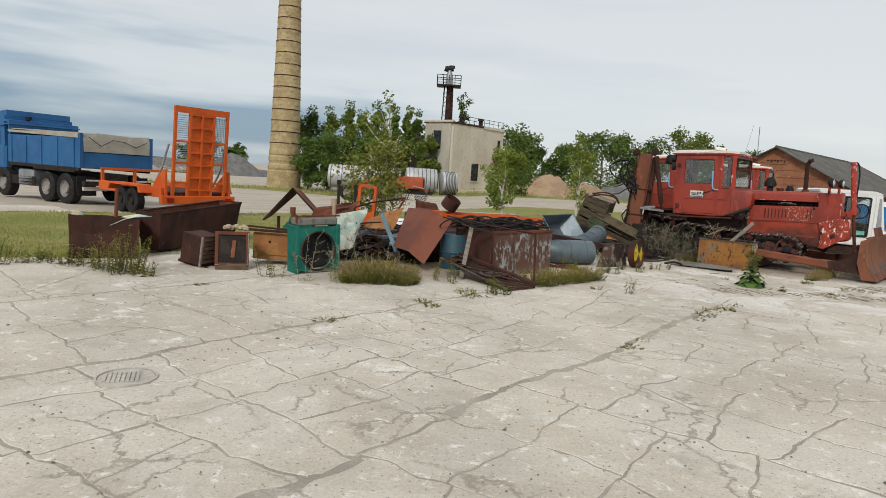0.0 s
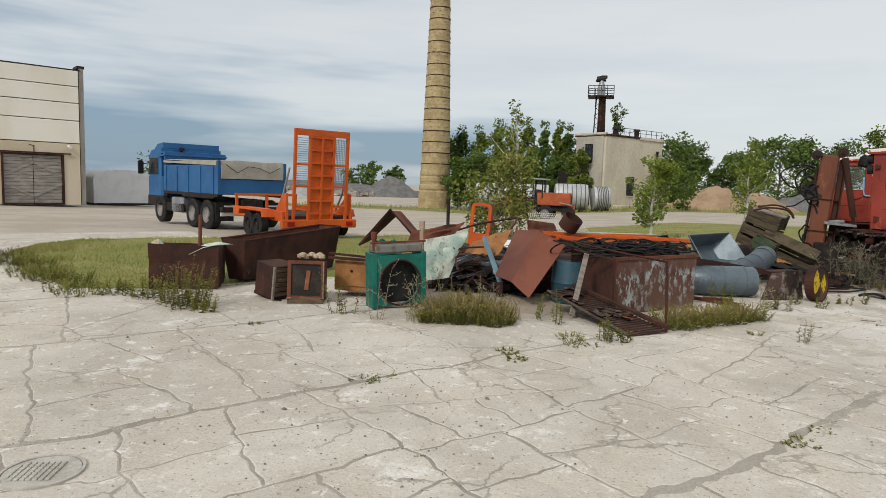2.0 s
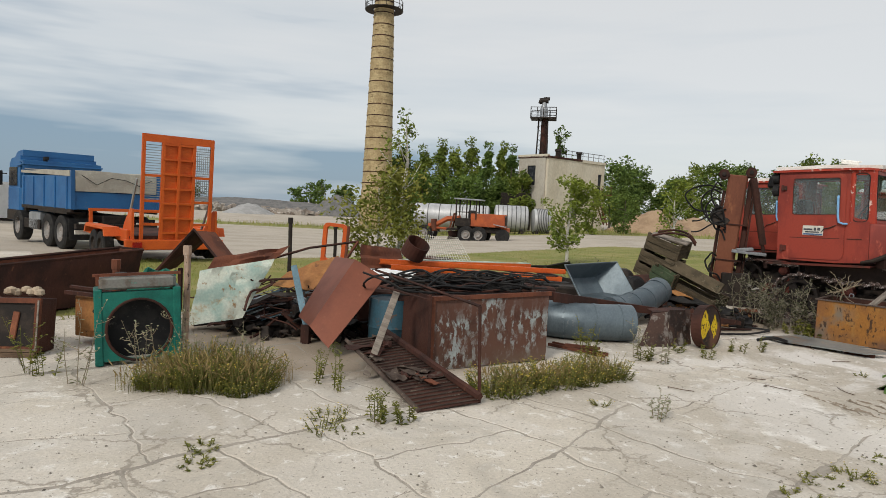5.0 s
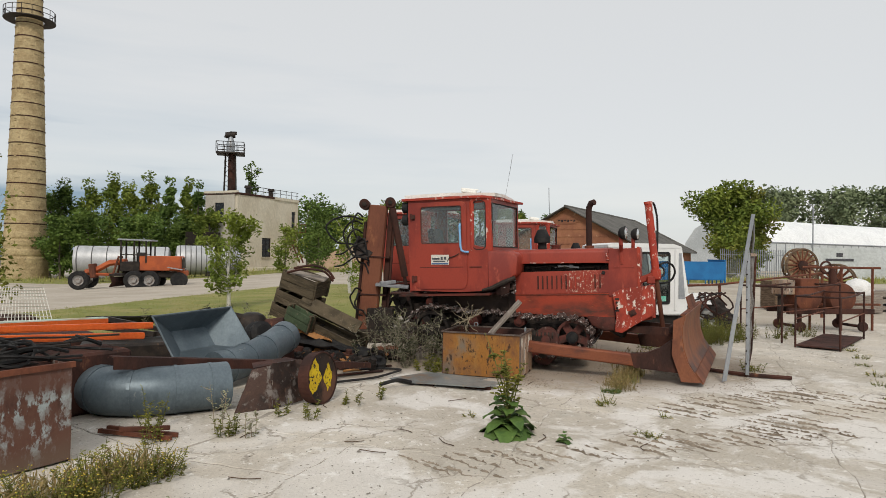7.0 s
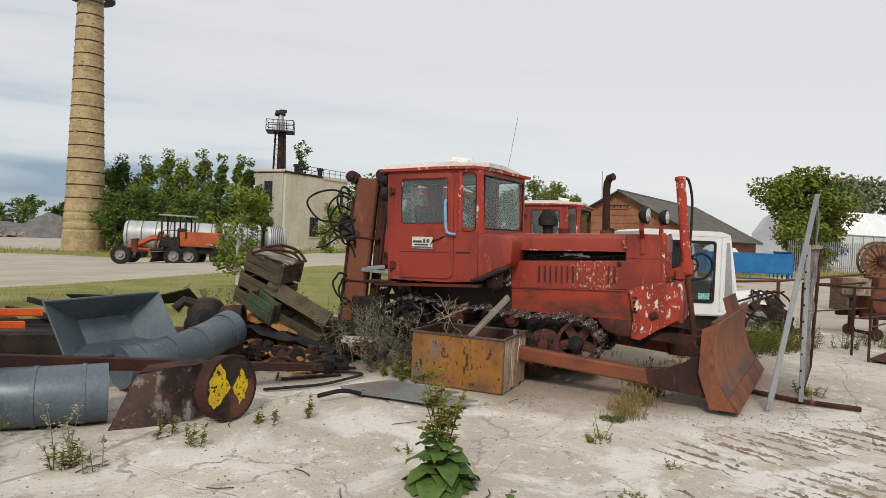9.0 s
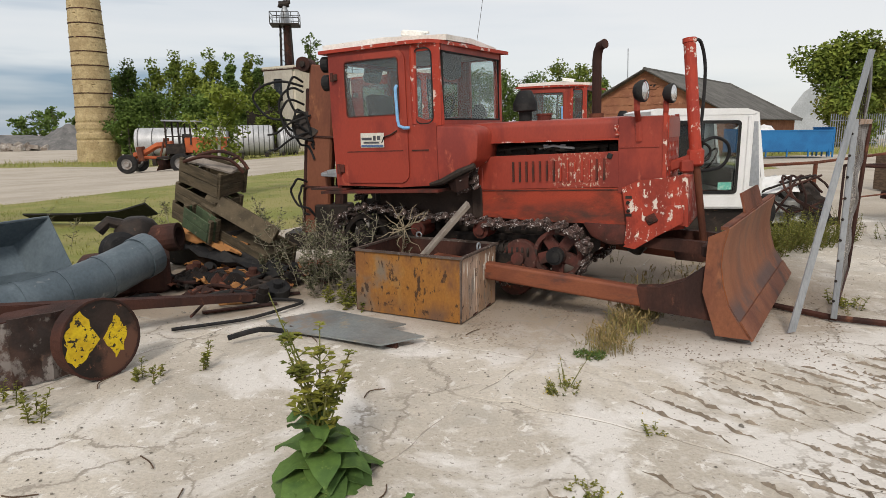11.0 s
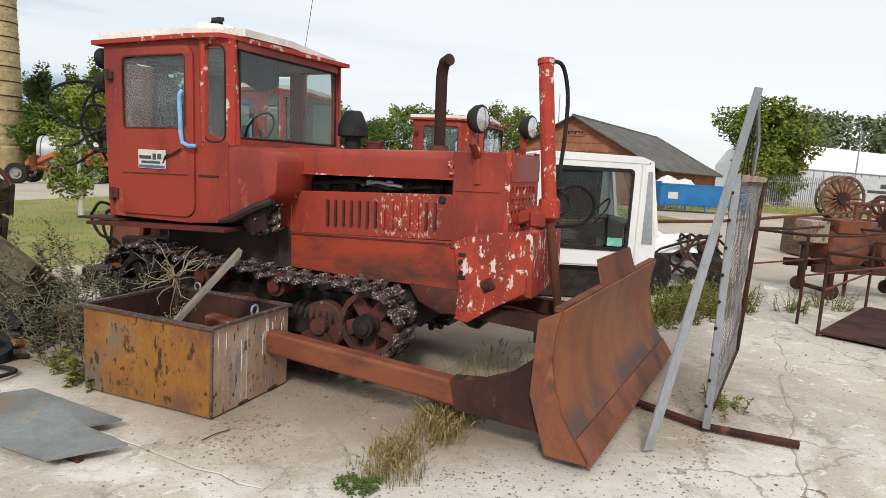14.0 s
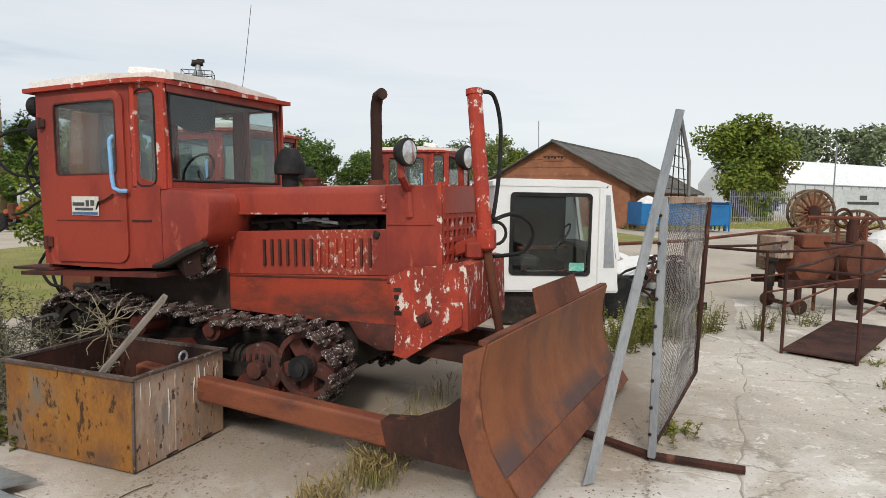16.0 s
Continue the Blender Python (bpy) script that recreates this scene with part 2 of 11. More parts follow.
def overlay(mat, tint, scale, lo, hi, stretch=(1, 1, 1), most=1.0, place=None, reach=1.0, band=None):
    """Lay ragged flecks of another tone over a material; stretch draws them out, place and band keep them to one worn stretch."""
    n, k = mat.node_tree.nodes, mat.node_tree.links
    bsdf = n["Principled BSDF"]
    col = bsdf.inputs["Base Color"].links[0].from_socket
    here = n.new("ShaderNodeTexCoord").outputs["Object"]
    mp, tex, mix = n.new("ShaderNodeMapping"), n.new("ShaderNodeTexNoise"), n.new("ShaderNodeMixRGB")
    mp.inputs["Scale"].default_value = stretch
    mp.inputs["Location"].default_value = (scale * 0.37, scale * 0.11, lo * 7)
    k.new(here, mp.inputs[0])
    k.new(mp.outputs[0], tex.inputs["Vector"])
    tex.inputs["Scale"].default_value, tex.inputs["Detail"].default_value, tex.inputs["Roughness"].default_value = scale, 6.0, 0.66

    def ramp(value, a, b, c, d):
        r = n.new("ShaderNodeMapRange")
        for key, v in zip(("From Min", "From Max", "To Min", "To Max"), (a, b, c, d)):
            r.inputs[key].default_value = v
        k.new(value, r.inputs["Value"])
        return r.outputs[0]

    def times(a, b):
        m = n.new("ShaderNodeMath")
        m.operation = "MULTIPLY"
        k.new(a, m.inputs[0])
        k.new(b, m.inputs[1])
        return m.outputs[0]

    value = ramp(tex.outputs["Fac"], lo, hi, 0.0, most)
    if place:
        away = n.new("ShaderNodeVectorMath")
        away.operation = "DISTANCE"
        away.inputs[1].default_value = place
        k.new(here, away.inputs[0])
        value = times(value, ramp(away.outputs["Value"], reach * 0.6, reach, 1.0, 0.0))
    if band:
        sep = n.new("ShaderNodeSeparateXYZ")
        k.new(here, sep.inputs[0])
        value = times(value, times(ramp(sep.outputs[2], band[0], band[1], 0.0, 1.0), ramp(sep.outputs[2], band[2], band[3], 1.0, 0.0)))
    k.new(value, mix.inputs[0])
    k.new(col, mix.inputs[1])
    mix.inputs[2].default_value = colour(tint)
    k.new(mix.outputs[0], bsdf.inputs["Base Color"])
    return mat


RED = stuff("faded_red_paint", (0.295, 0.044, 0.026), (0.195, 0.029, 0.020), (0.39, 0.085, 0.05), 2.0, 60, (0.42, 0.60), (0.58, 0.70), 0.46, 0, 0.05, 2.2, spec=0.35, grain=0.6)
RED_WORN = stuff("flaking_red_paint", (0.372, 0.047, 0.026), (0.316, 0.042, 0.028), (0.62, 0.50, 0.44), 4, 60, (0.4, 0.6), (0.575, 0.61), 0.6, 0, 0.12, 1.2, seed=3)
RED_FLAKE = stuff("red_paint_flaking_to_primer", (0.37, 0.052, 0.03), (0.25, 0.04, 0.026), (0.68, 0.59, 0.52), 6, 70, (0.42, 0.6), (0.565, 0.60), 0.65, 0, 0.15, 1.8, seed=6)
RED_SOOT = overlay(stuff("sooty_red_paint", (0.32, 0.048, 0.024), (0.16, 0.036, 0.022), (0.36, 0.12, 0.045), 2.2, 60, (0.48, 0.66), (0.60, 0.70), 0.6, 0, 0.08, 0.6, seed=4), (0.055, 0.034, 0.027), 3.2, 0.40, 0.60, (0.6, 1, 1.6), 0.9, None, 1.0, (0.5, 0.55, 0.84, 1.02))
RED_SCUFFED = overlay(stuff("scuffed_red_paint", (0.295, 0.044, 0.026), (0.195, 0.029, 0.020), (0.39, 0.085, 0.05), 2.0, 60, (0.42, 0.60), (0.58, 0.70), 0.46, 0, 0.05, 2.2, spec=0.35, grain=0.6), (0.56, 0.44, 0.34), 34, 0.555, 0.60, (1, 1, 0.6), 0.8, (0.48, -0.36, 1.27), 0.34)
# dirt-dark red, which also paints the shade of louvre slits and creases
RED_DARK = stuff("dirty_shaded_red_paint", (0.12, 0.027, 0.019), (0.045, 0.024, 0.019), (0.22, 0.07, 0.036), 3, 50, (0.4, 0.62), (0.6, 0.7), 0.7, 0, 0.15, seed=1)
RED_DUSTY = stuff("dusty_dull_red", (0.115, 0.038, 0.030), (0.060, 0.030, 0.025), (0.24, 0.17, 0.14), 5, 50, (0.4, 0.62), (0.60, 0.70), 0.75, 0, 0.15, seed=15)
DARK_FRAME = stuff("dark_brown_frame", (0.062, 0.042, 0.034), (0.040, 0.028, 0.023), (0.12, 0.09, 0.07), 3, 50, (0.4, 0.62), (0.6, 0.7), 0.85, 0, 0.2, seed=16)
RUST = stuff("brown_rust", (0.17, 0.060, 0.034), (0.10, 0.040, 0.027), (0.25, 0.10, 0.048), 2.6, 55, (0.4, 0.62), (0.58, 0.7), 0.78, 0.1, 0.2, 2.0)
RUST_DARK = stuff("dark_rust", (0.070, 0.029, 0.021), (0.036, 0.019, 0.016), (0.145, 0.062, 0.038), 2.5, 50, (0.4, 0.62), (0.6, 0.7), 0.8, 0.1, 0.25, 2.0, seed=5)
RUST_SMOOTH = stuff("smooth_orange_rust", (0.26, 0.095, 0.045), (0.19, 0.070, 0.040), (0.33, 0.13, 0.06), 1.6, 45, (0.4, 0.62), (0.6, 0.72), 0.55, 0.15, 0.06, 1.5, seed=8, grain=0.7)
ORANGE = stuff("orange_paint", (0.62, 0.115, 0.022), (0.52, 0.09, 0.02), (0.30, 0.09, 0.04), 1.5, 40, (0.4, 0.65), (0.66, 0.74), 0.5, 0, 0.05, seed=2)
BLUE = stuff("blue_paint", (0.028, 0.13, 0.31), (0.024, 0.10, 0.25), (0.10, 0.17, 0.26), 1.2, 40, (0.4, 0.65), (0.62, 0.74), 0.45, 0, 0.04, seed=4)
BLACK = stuff("black_rubber", (0.013, 0.013, 0.014), (0.026, 0.025, 0.024), (0.06, 0.056, 0.05), 5, 60, (0.45, 0.6), (0.6, 0.7), 0.75, 0, 0.15)
DARK = stuff("dark_grimy_steel", (0.026, 0.022, 0.020), (0.046, 0.036, 0.030), (0.10, 0.06, 0.04), 5, 60, (0.45, 0.6), (0.6, 0.7), 0.6, 0.4, 0.2, seed=6)
WHITE = stuff("white_paint", (0.74, 0.75, 0.75), (0.66, 0.67, 0.66), (0.5, 0.46, 0.4), 1.2, 40, (0.45, 0.65), (0.68, 0.75), 0.45, 0, 0.02, grain=0.25)
BRICK_TAN = stuff("tan_chimney_brick", (0.45, 0.355, 0.20), (0.35, 0.265, 0.145), (0.22, 0.165, 0.10), 0.8, 6.0, (0.4, 0.62), (0.60, 0.66), 0.9, 0, 0.8, grain=1.6)
PLASTER = stuff("stained_cream_render", (0.60, 0.55, 0.45), (0.52, 0.46, 0.36), (0.42, 0.35, 0.27), 0.35, 9.0, (0.42, 0.62), (0.62, 0.74), 0.9, 0, 0.2, 2.5)
SILVER = stuff("silver_tank_paint", (0.50, 0.51, 0.52), (0.40, 0.41, 0.42), (0.30, 0.27, 0.24), 0.8, 20, (0.42, 0.62), (0.64, 0.75), 0.5, 0.35, 0.08, 2.0)
SAND = stuff("sand_heap", (0.36, 0.255, 0.165), (0.29, 0.20, 0.13), (0.43, 0.32, 0.21), 0.5, 14, (0.4, 0.6), (0.55, 0.7), 0.95, 0, 0.5)
GRAVEL = stuff("grey_gravel_heap", (0.17, 0.165, 0.16), (0.12, 0.12, 0.118), (0.25, 0.24, 0.23), 0.6, 16, (0.4, 0.6), (0.55, 0.7), 0.95, 0, 0.6)


def glass(name, tint=(0.87, 0.91, 0.905), dust=0.0):
    """Thin window glass: tinted see-through, with a mirror gloss that grows at a slant, and a grey film of dust and
    painted sky reflection.
    """
    mat = bpy.data.materials.new(name)
    mat.use_nodes = True
    n, k = mat.node_tree.nodes, mat.node_tree.links
    n.remove(n["Principled BSDF"])
    clear, gloss, mix, facing, curve, scale = (n.new(x) for x in ("ShaderNodeBsdfTransparent", "ShaderNodeBsdfGlossy", "ShaderNodeMixShader", "ShaderNodeLayerWeight", "ShaderNodeMath", "ShaderNodeMath"))
    clear.inputs["Color"].default_value = colour(tint)
    gloss.inputs["Roughness"].default_value = 0.03
    facing.inputs["Blend"].default_value = 0.5
    curve.operation, scale.operation = "POWER", "MULTIPLY_ADD"
    curve.inputs[1].default_value = 5.0
    scale.inputs[1].default_value = 0.6
    scale.inputs[2].default_value = 0.045
    k.new(facing.outputs["Facing"], curve.inputs[0])
    k.new(curve.outputs[0], scale.inputs[0])
    k.new(scale.outputs[0], mix.inputs[0])
    k.new(clear.outputs[0], mix.inputs[1])
    k.new(gloss.outputs[0], mix.inputs[2])
    out = mix.outputs[0]
    if dust:
        film, spots, ramp, over = n.new("ShaderNodeBsdfDiffuse"), n.new("ShaderNodeTexNoise"), n.new("ShaderNodeMapRange"), n.new("ShaderNodeMixShader")
        film.inputs["Color"].default_value = (0.44, 0.46, 0.45, 1)
        spots.inputs["Scale"].default_value, spots.inputs["Detail"].default_value = 3.0, 6.0
        k.new(n.new("ShaderNodeTexCoord").outputs["Object"], spots.inputs["Vector"])
        ramp.inputs["From Min"].default_value, ramp.inputs["From Max"].default_value = 0.3, 0.7
        ramp.inputs["To Min"].default_value, ramp.inputs["To Max"].default_value = dust * 0.55, dust * 1.4
        k.new(spots.outputs["Fac"], ramp.inputs["Value"])
        k.new(ramp.outputs[0], over.inputs[0])
        k.new(out, over.inputs[1])
        k.new(film.outputs[0], over.inputs[2])
        out = over.outputs[0]
    k.new(out, n["Material Output"].inputs["Surface"])
    return mat


GLASS = glass("clear_glass")
# the film's grey is dust and also stands in for reflected sky
GLASS_DUST_SHEEN = glass("dusty_sheen_glass", (0.87, 0.91, 0.905), 0.075)
CANVAS = stuff("grey_headlining", (0.30, 0.28, 0.25), (0.22, 0.20, 0.18), None, 5, 40, rough=0.9, bump=0.05)
CHROME = stuff("lamp_reflector", (0.7, 0.7, 0.7), (0.6, 0.6, 0.6), None, 8, 40, rough=0.2, metal=0.9, bump=0.02)
STEEL = stuff("galvanised_steel", (0.36, 0.38, 0.40), (0.28, 0.30, 0.32), (0.20, 0.17, 0.15), 3, 50, (0.4, 0.6), (0.62, 0.72), 0.5, 0.5, 0.08, 3)
BLUE_TAPE = stuff("pale_blue_handle", (0.22, 0.45, 0.72), (0.18, 0.38, 0.62), None, 12, 60, rough=0.6, bump=0.1)
CREAM = stuff("weathered_white_roof", (0.80, 0.79, 0.75), (0.70, 0.67, 0.61), (0.36, 0.23, 0.15), 2.2, 40, (0.42, 0.6), (0.64, 0.7), 0.75, 0, 0.2, seed=4)
YELLOW_RUST = stuff("yellow_brown_rusty_steel", (0.30, 0.132, 0.032), (0.225, 0.10, 0.036), (0.32, 0.16, 0.046), 2.2, 50, (0.42, 0.60), (0.56, 0.68), 0.6, 0.15, 0.12, 1.6, seed=2)
overlay(YELLOW_RUST, (0.17, 0.15, 0.12), 3.0, 0.44, 0.60, (1, 1, 0.8), 0.85, (-1.12, 0, 0.42), 0.55)
overlay(YELLOW_RUST, (0.125, 0.075, 0.055), 4.0, 0.42, 0.62, (1, 1, 0.6), 0.8, None, 1.0, (-0.2, -0.1, 0.06, 0.22))
overlay(YELLOW_RUST, (0.10, 0.050, 0.042), 5.0, 0.40, 0.60, (1, 1, 0.5), 0.8, (0.0, 0, 0.55), 0.34)
overlay(YELLOW_RUST, (0.045, 0.028, 0.020), 19, 0.575, 0.62, (1, 1, 0.42), 0.9)
overlay(YELLOW_RUST, (0.05, 0.030, 0.022), 9, 0.60, 0.66, (0.7, 1, 1), 0.85, (-0.75, 0, 0.28), 0.3)
TAN_RUST = stuff("tan_streaked_steel", (0.43, 0.32, 0.25), (0.37, 0.24, 0.16), (0.33, 0.18, 0.075), 3.2, 50, (0.44, 0.56), (0.57, 0.66), 0.6, 0.1, 0.1, 3.0, seed=3)
overlay(TAN_RUST, (0.19, 0.18, 0.165), 4.5, 0.52, 0.62, (1, 1, 0.35), 0.75)
overlay(TAN_RUST, (0.055, 0.034, 0.026), 17, 0.57, 0.61, (1, 1, 0.38), 0.9)
overlay(TAN_RUST, (0.66, 0.62, 0.52), 34, 0.635, 0.67, (1, 1, 0.12), 0.8)
RIM_STEEL = stuff("worn_dark_rim", (0.13, 0.10, 0.085), (0.085, 0.062, 0.052), (0.30, 0.27, 0.24), 6, 50, (0.42, 0.6), (0.56, 0.66), 0.55, 0.3, 0.1, seed=14)
# pale flecks are bare worn metal plus its glints, painted into the colour
TRACK_STEEL = stuff("worn_glint_track_steel", (0.115, 0.082, 0.072), (0.055, 0.040, 0.035), (0.62, 0.58, 0.56), 11, 60, (0.42, 0.6), (0.545, 0.60), 0.45, 0.4, 0.4, seed=9)
WOOD_GREY = stuff("grey_weathered_wood", (0.27, 0.235, 0.20), (0.19, 0.16, 0.135), (0.36, 0.32, 0.28), 5, 70, (0.4, 0.6), (0.58, 0.7), 0.85, 0, 0.3, 0.15, seed=3)
WOOD_BROWN = stuff("brown_weathered_wood", (0.155, 0.105, 0.068), (0.095, 0.062, 0.042), (0.24, 0.19, 0.14), 4, 60, (0.4, 0.6), (0.58, 0.7), 0.85, 0, 0.3, 0.2, seed=7)
SEAT = stuff("black_vinyl", (0.03, 0.03, 0.032), (0.045, 0.043, 0.042), None, 8, 40, rough=0.55, bump=0.05)
PRINT_DARK = stuff("dark_print", (0.06, 0.06, 0.07), (0.09, 0.09, 0.1), None, 20, 60, rough=0.6, bump=0.0)
PRINT_BLUE = stuff("blue_print", (0.08, 0.13, 0.25), (0.1, 0.15, 0.27), None, 20, 60, rough=0.6, bump=0.0)
CARD = stuff("off_white_card", (0.62, 0.60, 0.54), (0.54, 0.52, 0.46), (0.42, 0.36, 0.28), 14, 60, (0.42, 0.6), (0.62, 0.7), 0.6, bump=0.02)


def smooth_path(pts, k=5):
    """Catmull-Rom through pts."""
    pts = [Vector(p) for p in pts]
    out = []
    for i in range(len(pts) - 1):
        p0, p1, p2, p3 = pts[max(i - 1, 0)], pts[i], pts[i + 1], pts[min(i + 2, len(pts) - 1)]
        for j in range(k):
            u = j / k
            out.append(0.5 * ((2 * p1) + (p2 - p0) * u + (2 * p0 - 5 * p1 + 4 * p2 - p3) * u * u + (3 * p1 - p0 - 3 * p2 + p3) * u ** 3))
    return out + [pts[-1]]


def frame_panel(geo, outline, holes, lo, hi):
    """A wall in x and z with rectangular holes (x0, z0, x1, z1), made of the strips round them. The outline is a rectangle."""
    x0, z0, x1, z1 = outline
    xs = sorted({x0, x1, *[h[0] for h in holes], *[h[2] for h in holes]})
    zs = sorted({z0, z1, *[h[1] for h in holes], *[h[3] for h in holes]})
    nx, nz = len(xs), len(zs)

    def filled(i, j):
        if not (0 <= i < nx - 1 and 0 <= j < nz - 1):
            return False
        mx, mz = (xs[i] + xs[i + 1]) / 2, (zs[j] + zs[j + 1]) / 2
        return not any(h[0] < mx < h[2] and h[1] < mz < h[3] for h in holes)

    used = {}
    verts, faces = [], []

    def at(i, j, k):
        if (i, j, k) not in used:
            used[i, j, k] = len(verts)
            verts.append((xs[i], hi if k else lo, zs[j]))
        return used[i, j, k]

    for i in range(nx - 1):
        for j in range(nz - 1):
            if not filled(i, j):
                continue
            faces.append((at(i, j, 0), at(i + 1, j, 0), at(i + 1, j + 1, 0), at(i, j + 1, 0)))
            faces.append((at(i, j + 1, 1), at(i + 1, j + 1, 1), at(i + 1, j, 1), at(i, j, 1)))
            for di, dj, p, q in ((-1, 0, (i, j), (i, j + 1)), (1, 0, (i + 1, j), (i + 1, j + 1)), (0, -1, (i, j), (i + 1, j)), (0, 1, (i, j + 1), (i + 1, j + 1))):
                if not filled(i + di, j + dj):
                    faces.append((at(*p, 0), at(*q, 0), at(*q, 1), at(*p, 1)))
    return geo.add(verts, faces)


def rounded(x0, z0, x1, z1, r, n=4):
    pts = []
    for cx, cz, a in ((x1 - r, z1 - r, 0), (x0 + r, z1 - r, 90), (x0 + r, z0 + r, 180), (x1 - r, z0 + r, 270)):
        pts += [(cx + r * math.cos(radians(a + 90 * i / n)), cz + r * math.sin(radians(a + 90 * i / n))) for i in range(n + 1)]
    return pts


def ring_prism(geo, outer, inner, lo, hi, m=None):
    """A flat frame between two outlines of equal count, in x and z, extruded along y."""
    n = len(outer)
    vs = [(x, lo, z) for x, z in outer] + [(x, lo, z) for x, z in inner] + [(x, hi, z) for x, z in outer] + [(x, hi, z) for x, z in inner]
    fs = []
    for i in range(n):
        j = (i + 1) % n
        fs += [(i, j, n + j, n + i), (2 * n + j, 2 * n + i, 3 * n + i, 3 * n + j), (i, 2 * n + i, 2 * n + j, j), (n + j, 3 * n + j, 3 * n + i, n + i)]
    return geo.add(vs, fs, m)


def puffed(geo, outline, lo, hi, r, root=None):
    """An outline in x and z, extruded along y, its two ends rounded off by r."""
    n = len(outline)
    cx, cz = root or (sum(p[0] for p in outline) / n, sum(p[1] for p in outline) / n)
    size = max(max(abs(p[0] - cx), abs(p[1] - cz)) for p in outline)
    rings = []
    for y, inset in ((lo, 1.0), (lo + 0.3 * r, 0.3), (lo + r, 0.0), (hi - r, 0.0), (hi - 0.3 * r, 0.3), (hi, 1.0)):
        f = 1 - inset * r / size
        rings += [(cx + (x - cx) * f, y, cz + (z - cz) * f) for x, z in outline]
    fs = [tuple(range(n)), tuple(range(6 * n - 1, 5 * n - 1, -1))]
    fs += [(k * n + i, k * n + (i + 1) % n, (k + 1) * n + (i + 1) % n, (k + 1) * n + i) for k in range(5) for i in range(n)]
    geo.soft = True
    return geo.add(rings, fs)


def crumple(a, b, c, d, t, amp, seed, n=7):
    """A dented sheet between four corners."""
    a, b, c, d = (Vector(p) for p in (a, b, c, d))
    nor = (b - a).cross(d - a).normalized()
    return Geo().sheet([[a.lerp(b, i / n).lerp(d.lerp(c, i / n), j / n) + nor * amp * noise.noise((i * 0.6 + seed, j * 0.6, seed)) for i in range(n + 1)] for j in range(n + 1)], t)


# ---- the crawler tractors ----
def loop_point(s, wheels):
    """Point and direction along the belt round two wheels (x, z, r), s metres along."""
    (xa, za, ra), (xb, zb, rb) = wheels
    d = math.hypot(xb - xa, zb - za)
    base = math.atan2(zb - za, xb - xa)
    off = math.asin((ra - rb) / d)
    top, bot = base + math.pi / 2 - off, base - math.pi / 2 + off
    straight = math.sqrt(d * d - (ra - rb) ** 2)
    arc_b, arc_a = (top - bot) * rb, (2 * math.pi - (top - bot)) * ra
    total = 2 * straight + arc_a + arc_b
    s %= total
    pa, pb = Vector((xa + ra * math.cos(top), za + ra * math.sin(top))), Vector((xb + rb * math.cos(top), zb + rb * math.sin(top)))
    qa, qb = Vector((xa + ra * math.cos(bot), za + ra * math.sin(bot))), Vector((xb + rb * math.cos(bot), zb + rb * math.sin(bot)))
    if s < straight:
        p, e = pa.lerp(pb, s / straight), pb - pa
        sag = -0.03 * math.sin(math.pi * s / straight) + 0.014 * math.sin(5 * math.pi * s / straight)
        return p.x, p.y + sag, math.atan2(e.y, e.x), total
    s -= straight
    if s < arc_b:
        a = top - s / rb
        return xb + rb * math.cos(a), zb + rb * math.sin(a), a - math.pi / 2, total
    s -= arc_b
    if s < straight:
        p, e = qb.lerp(qa, s / straight), qa - qb
        return p.x, p.y, math.atan2(e.y, e.x), total
    s -= straight
    a = bot - s / ra
    return xa + ra * math.cos(a), za + ra * math.sin(a), a - math.pi / 2, total


def track_shoe(clods=False):
    """One link plate with its grouser and pin; some are caked with lumps of dirt."""
    g = Geo()
    if clods:
        for x, y, z, s in ((0.03, -0.14, 0.02, 0.035), (-0.03, -0.05, 0.03, 0.03), (0.02, 0.08, 0.02, 0.04), (-0.04, 0.15, 0.0, 0.03)):
            g.lathe([(0.3 * s, -0.7 * s), (1.1 * s, -0.2 * s), (0.8 * s, 0.6 * s), (0.2 * s, 0.9 * s)], 7, pose(x, y, z, 20 * x * 100, 15, 40))
    g.box(0.092, 0.37, 0.016, 0, 0, 0.004, c=0.006)
    g.box(0.022, 0.36, 0.036, 0.012, 0, 0.018, c=0.007)
    for k in range(5):
        y = -0.16 + 0.08 * k
        x = 0.052 if k % 2 else -0.052
        g.cyl((x, y - 0.026, 0.0), (x, y + 0.026, 0.0), 0.023, n=8)
        g.box(0.05, 0.05, 0.020, x * 0.6, y, 0.0, c=0.005)
    g.cyl((-0.058, -0.19, 0.0), (-0.058, 0.19, 0.0), 0.011, n=6)
    g.box(0.045, 0.028, 0.06, 0.0, -0.05, -0.03).box(0.045, 0.028, 0.06, 0.0, 0.05, -0.03)
    return g.mesh("track_shoe")


def spoked_wheel(name, parent, r, width, spokes, hub, material, m, broad=0.34):
    """A rim with its spokes and hub under it."""
    w = part(name, Geo().pipe((0, -width / 2, 0), (0, width / 2, 0), r, r * 0.17, 28), material, parent, "", m)
    for i in range(spokes):
        a = 2 * math.pi * i / spokes
        part("spoke", Geo().box(r * 0.8, width * 0.5, r * broad, r * 0.48 * math.cos(a), 0, r * 0.48 * math.sin(a), (0, -math.degrees(a), 0), 0.01), material, w)
    part("wheel_boss", Geo().lathe([(r * 0.36, -width * 0.5), (r * 0.36, width * 0.62), (r * 0.26, width * 0.64), (r * 0.26, width * 0.6 + hub)], 18, pose(0, 0, 0, 90)), material, w)
    return w


